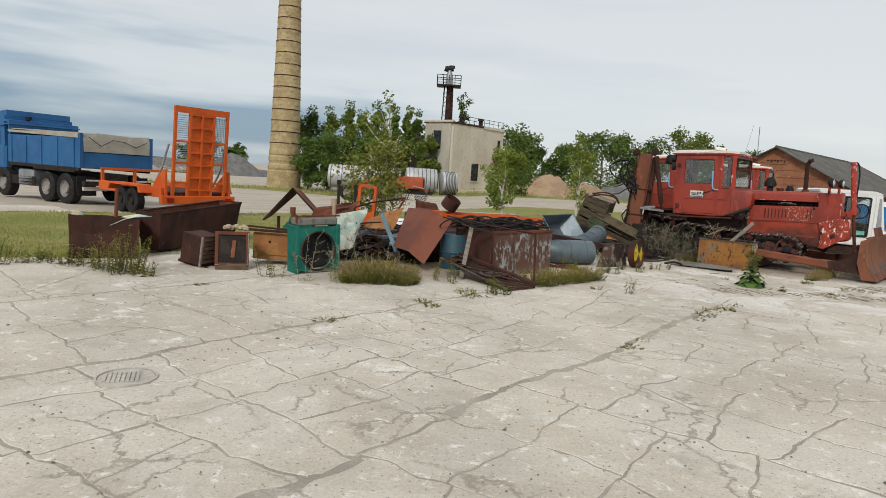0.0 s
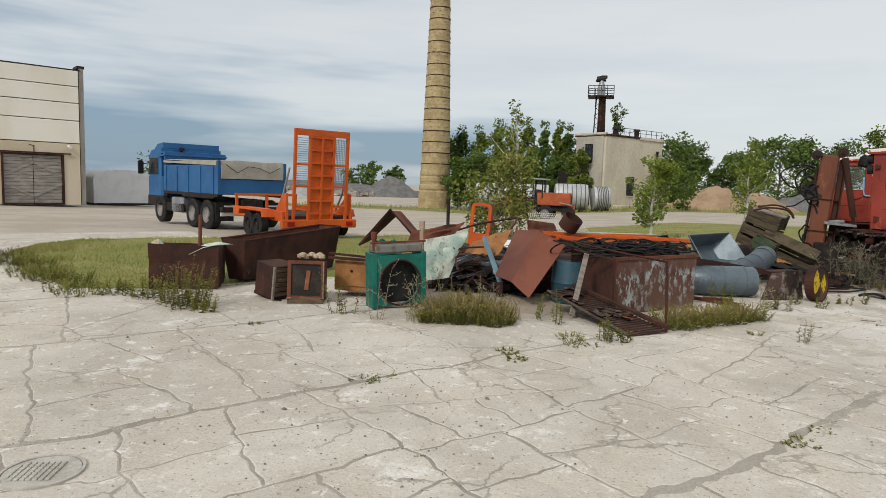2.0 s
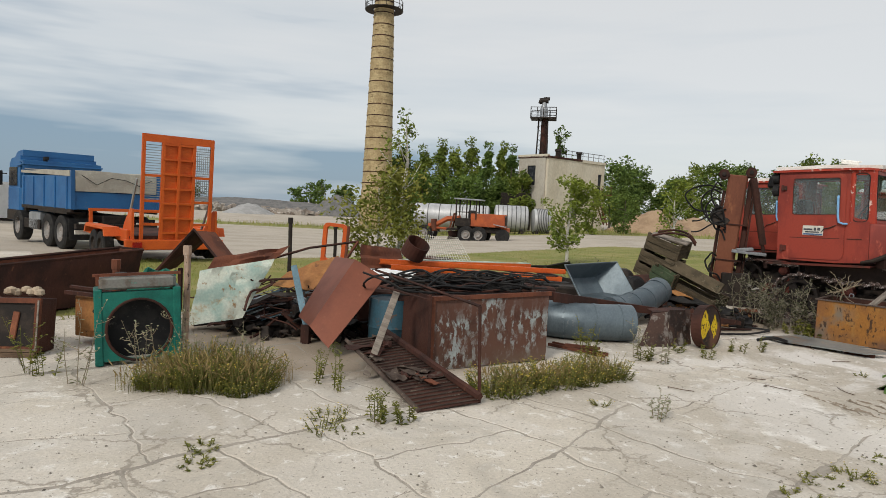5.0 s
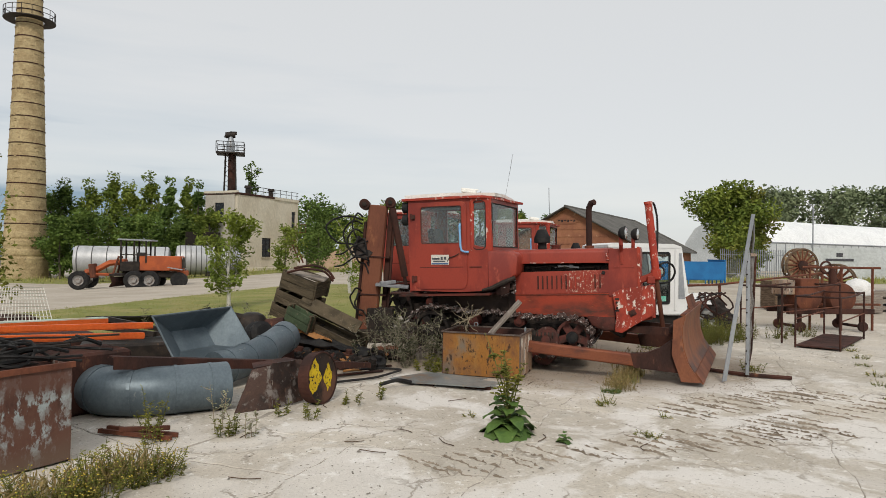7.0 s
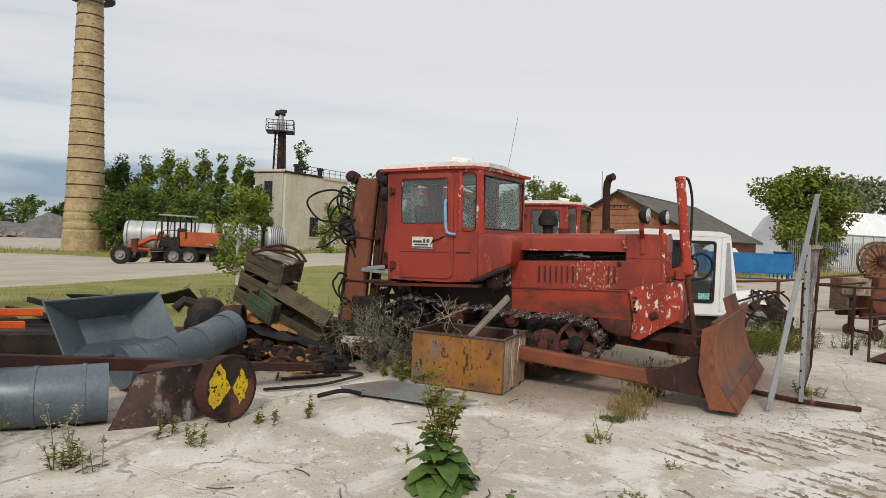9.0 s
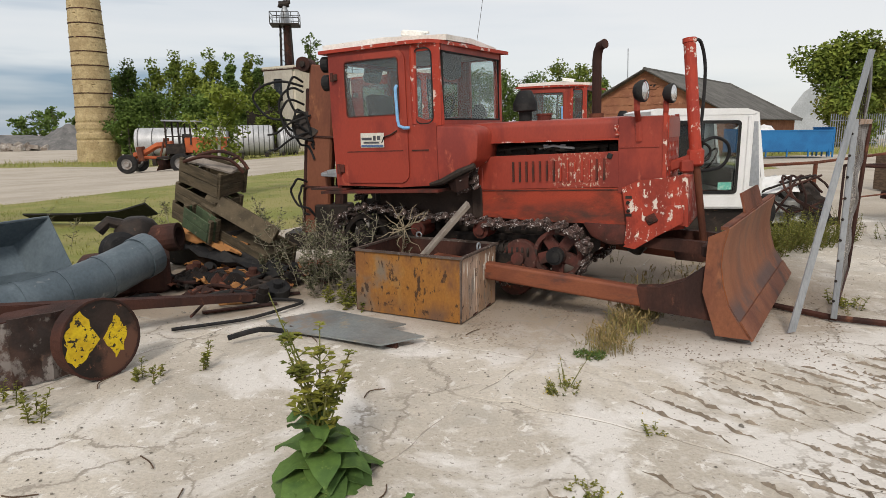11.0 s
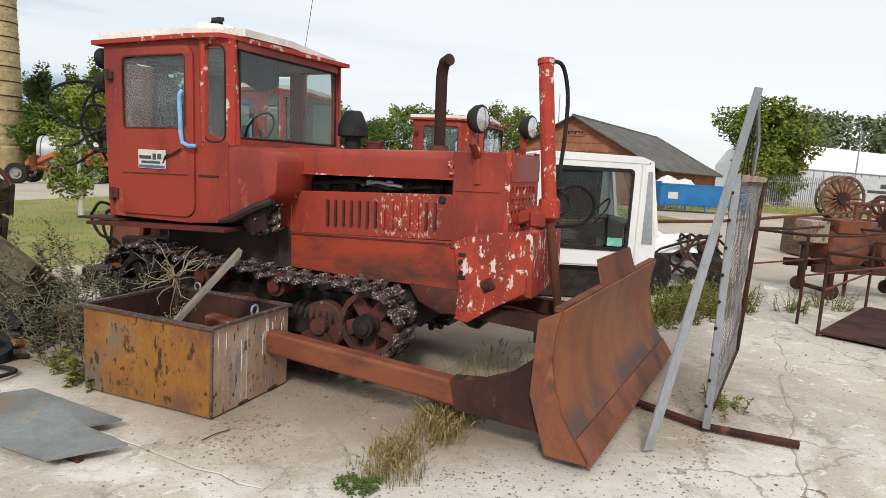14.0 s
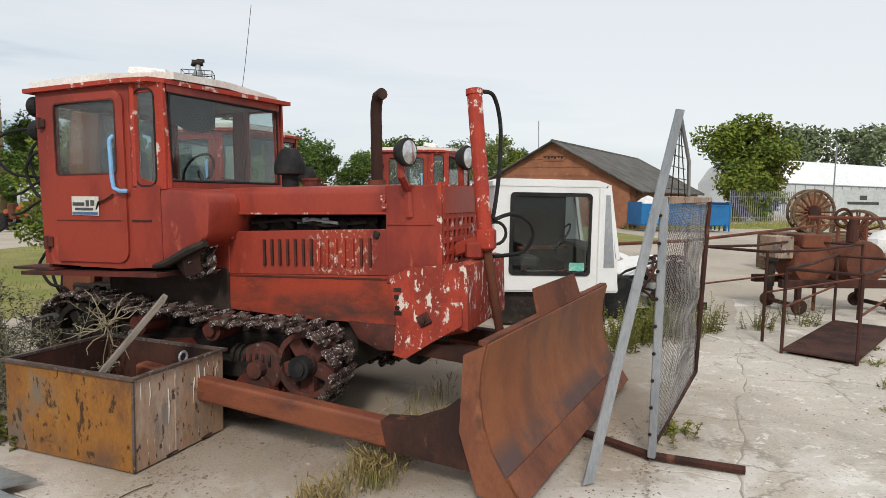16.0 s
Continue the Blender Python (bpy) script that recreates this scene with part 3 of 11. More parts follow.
def tractor(name, label, m, group, worn=True, fitted=True):
    t = thing(name, label, "bulldozer", m, group)
    # cab: rear and sides with window openings, glass set inside
    cab = Geo()
    body_lo, sill, head = 1.14, 1.88, 2.52
    for s in (-1, 1):
        # side walls below the windows, with a step in over the track
        side_wall = Geo().prism([(-2.2, body_lo + 0.02), (-1.35, body_lo), (-1.0, body_lo + 0.02), (-0.905, 1.19), (-0.905, 1.80), (-1.14, sill), (-2.22, sill)], s * 0.66, s * 0.70)
        frame_panel(side_wall, (-2.22, sill, -1.19, 2.60), [(-2.03, sill + 0.02, -1.30, head)], s * 0.66, s * 0.70)
        part("cab_side", side_wall, RED, t)
    cab.box(0.05, 1.32, 0.76, -2.2, 0, 1.5)
    for y in (-0.6, 0.6):
        cab.box(0.05, 0.14, 0.74, -2.2, y, 2.24)
    cab.box(0.05, 1.1, 0.10, -2.2, 0, 2.55)
    part("cab_floor", Geo().box(1.2, 1.32, 0.05, -1.6, 0, 1.17), DARK, t)
    scuttle = puffed(Geo(), [(-0.90, 1.20), (-0.66, 1.29), (-0.50, 1.38), (-0.455, 1.44), (-0.44, 1.66), (-0.455, 1.71), (-0.50, 1.745), (-0.58, 1.765), (-0.90, 1.79)], -0.70, 0.70, 0.045, (-0.90, 1.30))
    part("scuttle", scuttle, RED, t, "bulging red panel below the windscreen")
    part("cab_back", cab, RED, t)
    # door, slightly proud, with rounded corners
    door = Geo()
    ring_prism(door, rounded(-2.10, 1.19, -1.24, 2.56, 0.10), rounded(-2.00, 1.905, -1.32, 2.495, 0.035), -0.718, -0.703)
    dr = part("door", door, RED, t)
    # dark strip: the shade along the crease, given as colour
    part("crease", Geo().box(0.72, 0.008, 0.012, -1.66, -0.716, 1.53).box(0.2, 0.008, 0.012, -1.10, -0.706, 1.53), RED_DARK, dr)
    part("door_window", Geo().prism(rounded(-2.0, 1.905, -1.32, 2.495, 0.03), -0.700, -0.694), GLASS_DUST_SHEEN, dr).visible_shadow = False
    part("window_seal", ring_prism(Geo(), rounded(-2.003, 1.902, -1.317, 2.498, 0.037), rounded(-1.992, 1.913, -1.328, 2.487, 0.03), -0.721, -0.712), RED_DARK, dr)
    part("door_handle", Geo().tube([(-1.34, -0.73, 2.2), (-1.335, -0.765, 2.17), (-1.325, -0.765, 1.86), (-1.31, -0.765, 1.79), (-1.25, -0.765, 1.765), (-1.2, -0.735, 1.765)], 0.017, 8), BLUE_TAPE, dr, "pale blue bent grab handle")
    part("hinge", Geo().box(0.05, 0.03, 0.07, -2.12, -0.722, 2.34, c=0.008).cyl((-2.16, -0.73, 2.30), (-2.16, -0.73, 2.39), 0.02, n=8), RED_DARK, dr)
    part("hinge", Geo().box(0.06, 0.03, 0.09, -2.10, -0.722, 1.35, c=0.008).cyl((-2.14, -0.73, 1.29), (-2.14, -0.73, 1.40), 0.022, n=8), RED_DARK, dr)
    part("latch", Geo().tube([(-1.56, -0.722, 1.62), (-1.52, -0.735, 1.68), (-1.44, -0.735, 1.70), (-1.36, -0.735, 1.74)], 0.008, 6), DARK, dr)
    far = part("far_window", Geo().prism(rounded(-2.03, 1.9, -1.3, 2.5, 0.04), 0.670, 0.676), GLASS, t)
    far.visible_shadow = False
    # curved quarter panes and windscreen posts
    for s, fx in ((-1, -0.88), (1, -0.77)):
        post = Geo()
        post.tube([(-1.16, s * 0.68, 1.80), (-1.155, s * 0.68, 2.58)], 0.035, 8)
        post.tube([(fx + 0.02, s * 0.655, 1.78), (fx - 0.02, s * 0.645, 2.58)], 0.032, 8)
        post.box(0.30, 0.035, 0.08, (fx - 1.16) / 2, s * 0.675, 1.80, (0, 0, s * -3)).box(0.30, 0.035, 0.06, (fx - 1.16) / 2, s * 0.675, 2.56)
        part("corner_post", post, RED_WORN if s < 0 else RED, t)
        lo, hi = sorted((s * 0.672, s * 0.696))
        part("quarter_frame", ring_prism(Geo(), rounded(-1.195, 1.775, fx + 0.035, 2.60, 0.01), rounded(-1.145, 1.80, fx - 0.055, 2.555, 0.07), lo, hi), RED_WORN if s < 0 else RED, t)
        q = part("quarter_window", Geo().prism(rounded(-1.15, 1.795, fx - 0.05, 2.56, 0.07), *sorted((s * 0.680, s * 0.685))), GLASS_DUST_SHEEN, t)
        q.visible_shadow = False
        part("quarter_seal", ring_prism(Geo(), rounded(-1.15, 1.795, fx - 0.05, 2.56, 0.075), rounded(-1.137, 1.808, fx - 0.063, 2.547, 0.065), *sorted((s * 0.696, s * 0.702))), BLACK, t)
    a, b = Vector((-0.86, -0.66, 0)), Vector((-0.75, 0.63, 0))
    for z, h, d in ((1.80, 0.06, 0.04), (2.56, 0.07, 0.04)):
        c = (a + b) / 2
        part("windscreen_rail", Geo().box(d, (b - a).length, h, c.x, c.y, z, (0, 0, math.degrees(math.atan2(b.y - a.y, b.x - a.x)) - 90)), RED, t)
    ws = part("windscreen", Geo().sheet([[a + Vector((0.0, 0, z)), b + Vector((0.0, 0, z))] for z in (1.83, 2.53)], 0.006), GLASS, t)
    ws.visible_shadow = False
    part("windscreen_seal", Geo().tube([a + Vector((0.012, 0.03, 1.84)), b + Vector((0.012, -0.03, 1.84)), b + Vector((0.012, -0.03, 2.52)), a + Vector((0.012, 0.03, 2.52))], 0.012, 6, True), BLACK, t)
    rear_w = part("rear_window", Geo().box(0.006, 1.08, 0.6, -2.2, 0, 2.2), GLASS, t)
    rear_w.visible_shadow = False
    # roof with a drip edge
    roof = Geo()
    roof.sheet([[(-2.32, y, 2.615) for y in (-0.74, 0, 0.74)], [(-1.2, y, 2.62) for y in (-0.76, 0, 0.76)], [(-0.90 + 0.06 * y, y, 2.615) for y in (-0.74, 0, 0.74)], [(-0.735 + 0.14 * y, y, 2.60) for y in (-0.69, 0, 0.69)]], 0.035)
    rf = part("cab_roof", roof, RED_WORN, t)
    top = Geo()
    top.sheet([[(-2.28, y, 2.665 + 0.06 * (1 - abs(y) / 0.7)) for y in (-0.70, -0.35, 0, 0.35, 0.70)], [(-1.5, y, 2.675 + 0.06 * (1 - abs(y) / 0.7)) for y in (-0.71, -0.35, 0, 0.35, 0.71)], [(-0.80, y, 2.645 + 0.03 * (1 - abs(y) / 0.7)) for y in (-0.62, -0.3, 0, 0.35, 0.70)]], 0.055)
    part("roof_skin", top, CREAM, rf, "flaking white roof sheet")
    part("roof_vent", Geo().box(0.24, 0.17, 0.06, -1.28, -0.42, 2.74, (0, 8, 12), 0.015).box(0.28, 0.05, 0.02, -1.28, -0.36, 2.78, (0, 8, 12)), CREAM, rf)
    # hood, open slot on the side over a louvred panel
    def shoulders(lo, hi, top, r):
        """The hood's cross-section with rounded upper edges, between two places along it."""
        arc = [radians(a) for a in (0, 22, 45, 68, 90)]
        out = [(-0.345, 1.575)] + [(-0.345 + r - r * math.cos(a), top - r + r * math.sin(a)) for a in arc] + [(0.05, top + 0.012)] + [(0.445 - r + r * math.cos(a), top - r + r * math.sin(a)) for a in arc[::-1]] + [(0.445, 1.575)]
        g = Geo().prism(out, -hi, -lo, pose(0, 0, 0, 0, 0, 90))
        g.soft = True
        return g

    hd = part("hood", shoulders(-0.64, 0.895, 1.785, 0.065), RED, t)
    part("hood_lip", Geo().box(1.53, 0.012, 0.014, 0.13, -0.352, 1.578).box(0.02, 0.014, 0.19, -0.63, -0.352, 1.66), RED_WORN, hd)
    part("nose_top", shoulders(0.905, 1.325, 1.762, 0.03), RED, t)
    for x in (-0.56, 0.85):
        part("hood_clasp", Geo().cyl((x, -0.34, 1.69), (x, -0.372, 1.69), 0.022, n=10).cyl((x + 0.012, -0.34, 1.63), (x + 0.012, -0.372, 1.63), 0.02, n=10).box(0.022, 0.012, 0.10, x + 0.006, -0.366, 1.66, (0, 8, 0)), RED_WORN, hd)
    part("hood_post", Geo().box(0.07, 0.02, 0.14, -0.52, -0.335, 1.51), RED, t)
    eng = Geo().box(1.35, 0.5, 0.55, 0.2, 0.05, 1.27, c=0.03)
    for i in range(5):
        eng.cyl((-0.3 + 0.25 * i, -0.21, 1.47), (-0.3 + 0.25 * i, -0.25, 1.53), 0.045, n=10)
    eng.tube([(-0.4, -0.25, 1.50), (0.0, -0.27, 1.53), (0.3, -0.25, 1.48), (0.75, -0.25, 1.52)], 0.018, 6)
    en = part("engine", eng, DARK, t)
    part("fuel_rail", Geo().tube([(0.05, -0.26, 1.505), (0.2, -0.28, 1.53), (0.42, -0.27, 1.50)], 0.014, 6).box(0.06, 0.03, 0.05, 0.12, -0.26, 1.52, c=0.01).box(0.06, 0.03, 0.05, 0.30, -0.26, 1.52, c=0.01), STEEL, en)
    side = Geo()
    side.box(1.56, 0.025, 0.345, 0.11, -0.345, 1.275, (0, -1.2, 0), 0.006)
    side.box(0.15, 0.03, 0.22, -0.62, -0.35, 1.21, c=0.006)
    sp = part("side_panel", side, RED_SCUFFED, t)
    for i in range(14):
        # the dark red ones carry the slits' shade in their colour
        part("louvre", Geo().prism([(-0.006, -0.105), (0.012, -0.10), (0.012, 0.10), (-0.006, 0.105)], -0.378, -0.352, pose(-0.20 + 0.072 * i, 0, 1.272 + 0.0015 * i)), RED_WORN if 6 < i < 12 else RED_DARK, sp)
    part("fastener", Geo().box(0.05, 0.03, 0.04, -0.52, -0.362, 1.39, (0, 30, 0), 0.008).cyl((-0.5, -0.36, 1.38), (-0.5, -0.385, 1.38), 0.014, n=8), RED_WORN, sp)
    part("fastener", Geo().box(0.05, 0.03, 0.05, 0.79, -0.362, 1.42, (0, 20, 0), 0.008), BLACK, sp)
    part("side_panel", Geo().box(1.6, 0.02, 0.85, 0.09, 0.44, 1.35), RED, t)
    low = Geo()
    low.prism([(-0.60, 1.098), (0.925, 1.115), (0.96, 0.755), (0.2, 0.76), (-0.6, 0.80)], -0.352, -0.305)
    part("panel_seam", Geo().box(1.52, 0.012, 0.012, 0.16, -0.353, 1.085, (0, -0.6, 0)), RED_DARK, t)
    part("chassis_side", Geo().box(1.3, 0.03, 0.36, -1.22, -0.33, 0.96, c=0.01).box(0.12, 0.06, 0.36, -0.62, -0.34, 0.96, c=0.01), DARK_FRAME, t, "dark brown side of the frame above the track")
    part("front_housing", puffed(Geo(), [(0.50, 0.77), (0.96, 0.75), (1.00, 0.60), (0.93, 0.545), (0.78, 0.54), (0.60, 0.62)], -0.36, 0.42, 0.06, (0.75, 0.76)), RED_DUSTY, t, "rounded grimy casting under the radiator")
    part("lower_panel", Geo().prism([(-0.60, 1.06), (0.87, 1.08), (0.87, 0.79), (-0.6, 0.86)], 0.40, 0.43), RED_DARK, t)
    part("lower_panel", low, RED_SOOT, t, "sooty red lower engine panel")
    # nose: side plate, perforated grille, flaking corner brace
    nose = Geo()
    part("nose_side", Geo().box(0.44, 0.03, 0.72, 1.085, 0.445, 1.42, c=0.008), RED, t)
    nose.box(0.44, 0.03, 0.72, 1.085, -0.345, 1.42, c=0.008)
    nose.box(0.36, 0.012, 0.012, 1.06, -0.364, 1.50)
    nz = part("nose_side", nose, RED, t)
    part("nose_flange", Geo().box(0.035, 0.06, 0.76, 1.295, -0.35, 1.42), RED_FLAKE, nz)
    part("nose_flange", Geo().box(0.035, 0.06, 0.76, 1.295, 0.44, 1.42), RED_WORN, nz)
    grille = Geo()
    ys, zs = [-0.32 + 0.1 * i for i in range(8)], [1.08 + 0.086 * i for i in range(9)]
    holes = [(y - 0.028, z - 0.026, y + 0.028, z + 0.026) for y in ys[:-1] for z in zs[:-1]]
    gm = Geo()
    frame_panel(gm, (-0.345, 1.03, 0.425, 1.78), holes, -0.008, 0.008)
    grille.add(gm.v, gm.f, pose(1.312, 0, 0, 0, 0, 90))
    gr = part("grille", grille, RED_WORN if worn else RED, t, "perforated red radiator grille")
    part("radiator", Geo().box(0.06, 0.74, 0.72, 1.17, 0.04, 1.40), DARK, gr)
    brace = Geo()
    brace.prism([(0.92, 1.12), (1.08, 1.19), (1.34, 1.215), (1.47, 1.24), (1.49, 0.82), (1.40, 0.79), (1.22, 0.70), (0.99, 0.56), (0.95, 0.58), (0.97, 0.79)], -0.425, -0.375)
    part("corner_brace", Geo().prism([(0.90, 1.06), (1.28, 1.13), (1.46, 1.10), (1.46, 0.86), (0.99, 0.53), (0.90, 0.74)], 0.46, 0.52), RED_WORN, t)
    cp = part("corner_brace", brace, RED_FLAKE, t, "red corner plate with flaking white primer")
    part("brace_band", Geo().prism([(0.945, 0.555), (1.05, 0.535), (1.24, 0.66), (1.48, 0.80), (1.48, 0.965), (1.30, 0.95), (1.16, 0.83)], -0.447, -0.427), RED_FLAKE, cp)
    part("square_washer", Geo().box(0.10, 0.022, 0.085, 1.20, -0.455, 0.83, (0, -28, 0), 0.01).cyl((1.20, -0.46, 0.83), (1.20, -0.49, 0.83), 0.022, n=6), RED_DARK, cp)
    for x, z in ((0.98, 0.98), (0.985, 0.90), (0.99, 0.585)):
        part("bolt", Geo().cyl((x, -0.42, z), (x, -0.445, z), 0.018, n=6), DARK, cp)
    for z in (1.03, 0.86):
        part("slot", Geo().box(0.06, 0.006, 0.028, 0.985, -0.427, z), DARK, cp)
    part("bumper", Geo().prism([(1.44, 1.235), (1.515, 1.22), (1.52, 0.76), (1.44, 0.78)], -0.43, 0.52).box(0.4, 0.8, 0.05, 1.28, 0.04, 0.72, (0, -12, 0)), RED_FLAKE if worn else RED, t)
    # frame and belly
    belly = Geo().box(3.0, 0.5, 0.28, -0.65, 0.04, 0.72, c=0.03).box(1.0, 0.62, 0.3, -1.5, 0.04, 0.95, c=0.03).box(0.3, 0.6, 0.3, 1.0, 0.04, 0.62, (0, 30, 0), 0.04)
    part("chassis", belly, DARK, t)
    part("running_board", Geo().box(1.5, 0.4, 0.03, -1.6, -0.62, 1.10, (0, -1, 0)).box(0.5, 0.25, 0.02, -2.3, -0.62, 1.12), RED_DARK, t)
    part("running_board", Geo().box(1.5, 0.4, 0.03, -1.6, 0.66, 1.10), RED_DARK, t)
    dent = Geo().tube([(-1.0, -0.70, 1.17), (-0.85, -0.72, 1.20), (-0.66, -0.715, 1.29), (-0.48, -0.70, 1.36)], [0.02, 0.035, 0.04, 0.03], 8)
    part("torn_fender_edge", dent, DARK, t, "dented dark lower edge of the fender")
    part("dented_flap", Geo().sheet([[(-0.82, -0.66, 1.20), (-0.7, -0.71, 1.25), (-0.56, -0.68, 1.30)], [(-0.8, -0.60, 1.10), (-0.7, -0.68, 1.09), (-0.6, -0.62, 1.13)]], 0.01), RUST_DARK, t)
    part("crumpled_lining", crumple((-0.80, -0.64, 1.20), (-0.50, -0.62, 1.33), (-0.50, -0.55, 1.13), (-0.74, -0.58, 1.06), 0.01, 0.16, 15, 7), TRACK_STEEL, t, "mud-caked crumpled lining behind the torn fender")
    # added dark block that closes the bright gap and keeps the underside dark
    part("belly_guard", Geo().box(2.6, 0.62, 0.5, -0.75, 0.04, 0.62, c=0.04), DARK, t)
    # running gear
    wheels = ((-1.86, 0.52, 0.36), (0.36, 0.455, 0.275))
    for s in (-1, 1):
        y = s * 0.665 + 0.04
        tr = part("track", Geo().box(0.02, 0.30, 0.02, -0.7, y, 0.05), TRACK_STEEL, t, "rusted steel crawler track")
        me, me2 = track_shoe(), track_shoe(True)
        me.materials.append(TRACK_STEEL)
        me2.materials.append(TRACK_STEEL)
        total = loop_point(0, wheels)[3]
        n = 38
        for i in range(n):
            x, z, a, _ = loop_point(total * i / n, wheels)
            part("shoe", me if i % 3 else me2, TRACK_STEEL, tr, "", Matrix.Translation((x, y, z + 0.03)) @ pose(0, 0, 0, 2 * math.sin(5 * i), -math.degrees(a) + 5 * math.sin(3.7 * i), 2 * math.sin(2.9 * i)))
        # the idler and the drive wheel
        idl = spoked_wheel("idler_wheel", t, 0.245, 0.12, 5, 0.05, RED_DUSTY, pose(0.36, y, 0.485, 0, 20, 0), 0.46)
        part("hub", Geo().cyl((0, s * 0.06, 0), (0, s * 0.15, 0), 0.085, n=16).cyl((0, s * 0.15, 0), (0, s * 0.17, 0), 0.06, n=12), BLACK, idl)
        spr = spoked_wheel("drive_wheel", t, 0.30, 0.12, 6, 0.05, DARK, pose(-1.86, y, 0.54))
        for i in range(4):
            x = -1.38 + 0.44 * i
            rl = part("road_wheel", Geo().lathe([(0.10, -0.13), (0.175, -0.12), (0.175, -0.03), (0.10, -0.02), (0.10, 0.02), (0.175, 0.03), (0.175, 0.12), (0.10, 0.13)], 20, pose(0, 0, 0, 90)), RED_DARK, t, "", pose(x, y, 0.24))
            part("hub", Geo().cyl((0, s * 0.12, 0), (0, s * 0.20, 0), 0.06, n=12), DARK, rl)
        for x, z in ((-1.15, 0.76), (-0.42, 0.77)):
            part("return_roller", Geo().cyl((0, -0.12, 0), (0, 0.12, 0), 0.085, n=16).cyl((0, s * 0.12, 0), (0, s * 0.15, 0), 0.05, n=12), RED_DARK, t, "", pose(x, y, z - 0.06))
        # added dark sheet behind the wheels, in place of the shade there
        part("inner_plate", Geo().box(1.9, 0.03, 0.42, -0.72, y - 0.13 * s, 0.44, c=0.01), DARK, t)
        part("track_frame", Geo().box(1.7, 0.14, 0.14, -0.86, y + 0.02 * s, 0.42, c=0.02), DARK, t)
        part("recoil_spring", Geo().cyl((-0.30, y, 0.50), (0.16, y, 0.49), 0.075, n=14), DARK, t)
        for i in range(7):
            part("coil", Geo().pipe((-0.27 + 0.055 * i, y, 0.50), (-0.25 + 0.055 * i, y, 0.50), 0.095, 0.02, 14), DARK, t)
        part("bogie_wheel", Geo().lathe([(0.06, 0.05), (0.17, 0.05), (0.185, 0.03), (0.185, -0.03), (0.17, -0.05), (0.06, -0.05)], 22, pose(0, 0, 0, 90)).cyl((0, 0.05 * s, 0), (0, 0.12 * s, 0), 0.065, n=14), RED_DUSTY, t, "", pose(-0.02, y + 0.03 * s, 0.44))
        part("bogie_arm", Geo().prism([(-1.3, 0.34), (-1.05, 0.56), (-0.8, 0.58), (-0.55, 0.34), (-0.8, 0.28), (-1.05, 0.28)], y - 0.09, y + 0.09), RED_DARK, t)
    # fittings on the hood
    if fitted:
      ex = part("exhaust_pipe", Geo().tube([(0.53, 0.18, 1.76), (0.53, 0.18, 2.37), (0.54, 0.17, 2.45), (0.57, 0.14, 2.51), (0.63, 0.10, 2.525)], 0.048, 12), RUST_DARK, t, "rusty exhaust pipe with a bent end", smooth=True)
      part("collar", Geo().cyl((0.53, 0.18, 1.77), (0.53, 0.18, 1.84), 0.075, n=14), RUST, ex)
    pc = part("air_filter", Geo().lathe([(0.07, 1.78), (0.07, 1.89), (0.13, 1.90), (0.13, 1.97), (0.125, 1.99), (0.075, 2.10), (0.06, 2.11)], 20, pose(-0.19, 0.0, 0)), BLACK, t, "black mushroom air filter", smooth=True)
    part("filler_neck", Geo().cyl((0.03, -0.02, 1.77), (0.03, -0.02, 1.84), 0.075, n=14).cyl((0.03, -0.02, 1.84), (0.03, -0.02, 1.86), 0.085, n=14), RED_DARK, t)
    for x, y, z, root in ((1.03, -0.50, 2.0, -0.36), (1.16, 0.39, 2.01, 0.42)) if fitted else ():
        lamp = part("headlamp", Geo().lathe([(0.03, 0.0), (0.07, 0.02), (0.095, 0.06), (0.10, 0.10), (0.094, 0.11)], 20, pose(x, y, z, 0, 90, -12)), BLACK, t, "round black headlamp", smooth=True)
        part("lens", Geo().lathe([(0.0, 0.128), (0.05, 0.122), (0.088, 0.108), (0.088, 0.10)], 20, pose(x, y, z, 0, 90, -12)), CHROME, lamp, "clear headlamp glass", smooth=True)
        part("bracket", Geo().tube([(x + 0.03, root, 1.55), (x + 0.02, root, 1.74), (x + 0.03, y, 1.84), (x + 0.03, y, 1.95)], 0.03, 6), RED, lamp)
    # inside of the cab
    part("seat", Geo().box(0.45, 0.5, 0.12, -1.75, 0, 1.62, c=0.03).box(0.12, 0.5, 0.55, -1.99, 0, 1.9, (0, -8, 0), 0.04), SEAT, t, "black driver's seat")
    sw = [(-1.15 + 0.17 * math.cos(a) * 0.5, 0.17 * math.sin(a), 1.95 + 0.17 * math.cos(a) * 0.86) for a in [2 * math.pi * i / 18 for i in range(18)]]
    part("steering_wheel", Geo().tube(sw, 0.012, 6, True).tube([(-1.15, 0, 1.95), (-0.95, 0, 1.5)], 0.02, 6), BLACK, t)
    part("dashboard", Geo().box(0.16, 1.15, 0.3, -0.93, 0.02, 1.66, (0, -6, 0), 0.03), DARK, t)
    part("headlining", Geo().box(1.3, 1.28, 0.03, -1.55, 0, 2.56), CANVAS, t)
    part("sun_blind", Geo().sheet([[(-0.90 + 0.07 * y, y, 2.53) for y in (-0.62, -0.5, -0.35, -0.2, -0.05)], [(-0.91 + 0.07 * y, y, 2.27 - 0.05 * math.sin(17 * y)) for y in (-0.62, -0.5, -0.35, -0.2, -0.05)]], 0.004), SEAT, t)
    return t


DOZ = pose(-1.5 * 0.841 + 16.92 * 0.541, 1.5 * 0.541 + 16.92 * 0.841, 0, 0, -1.7, -32.75)
# the machine stands a little aslant to the row behind it
ROW = DOZ
DOZ = ROW @ pose(0.3, 0, 0, 0, 0, -2.2) @ pose(-0.3, 0, 0)
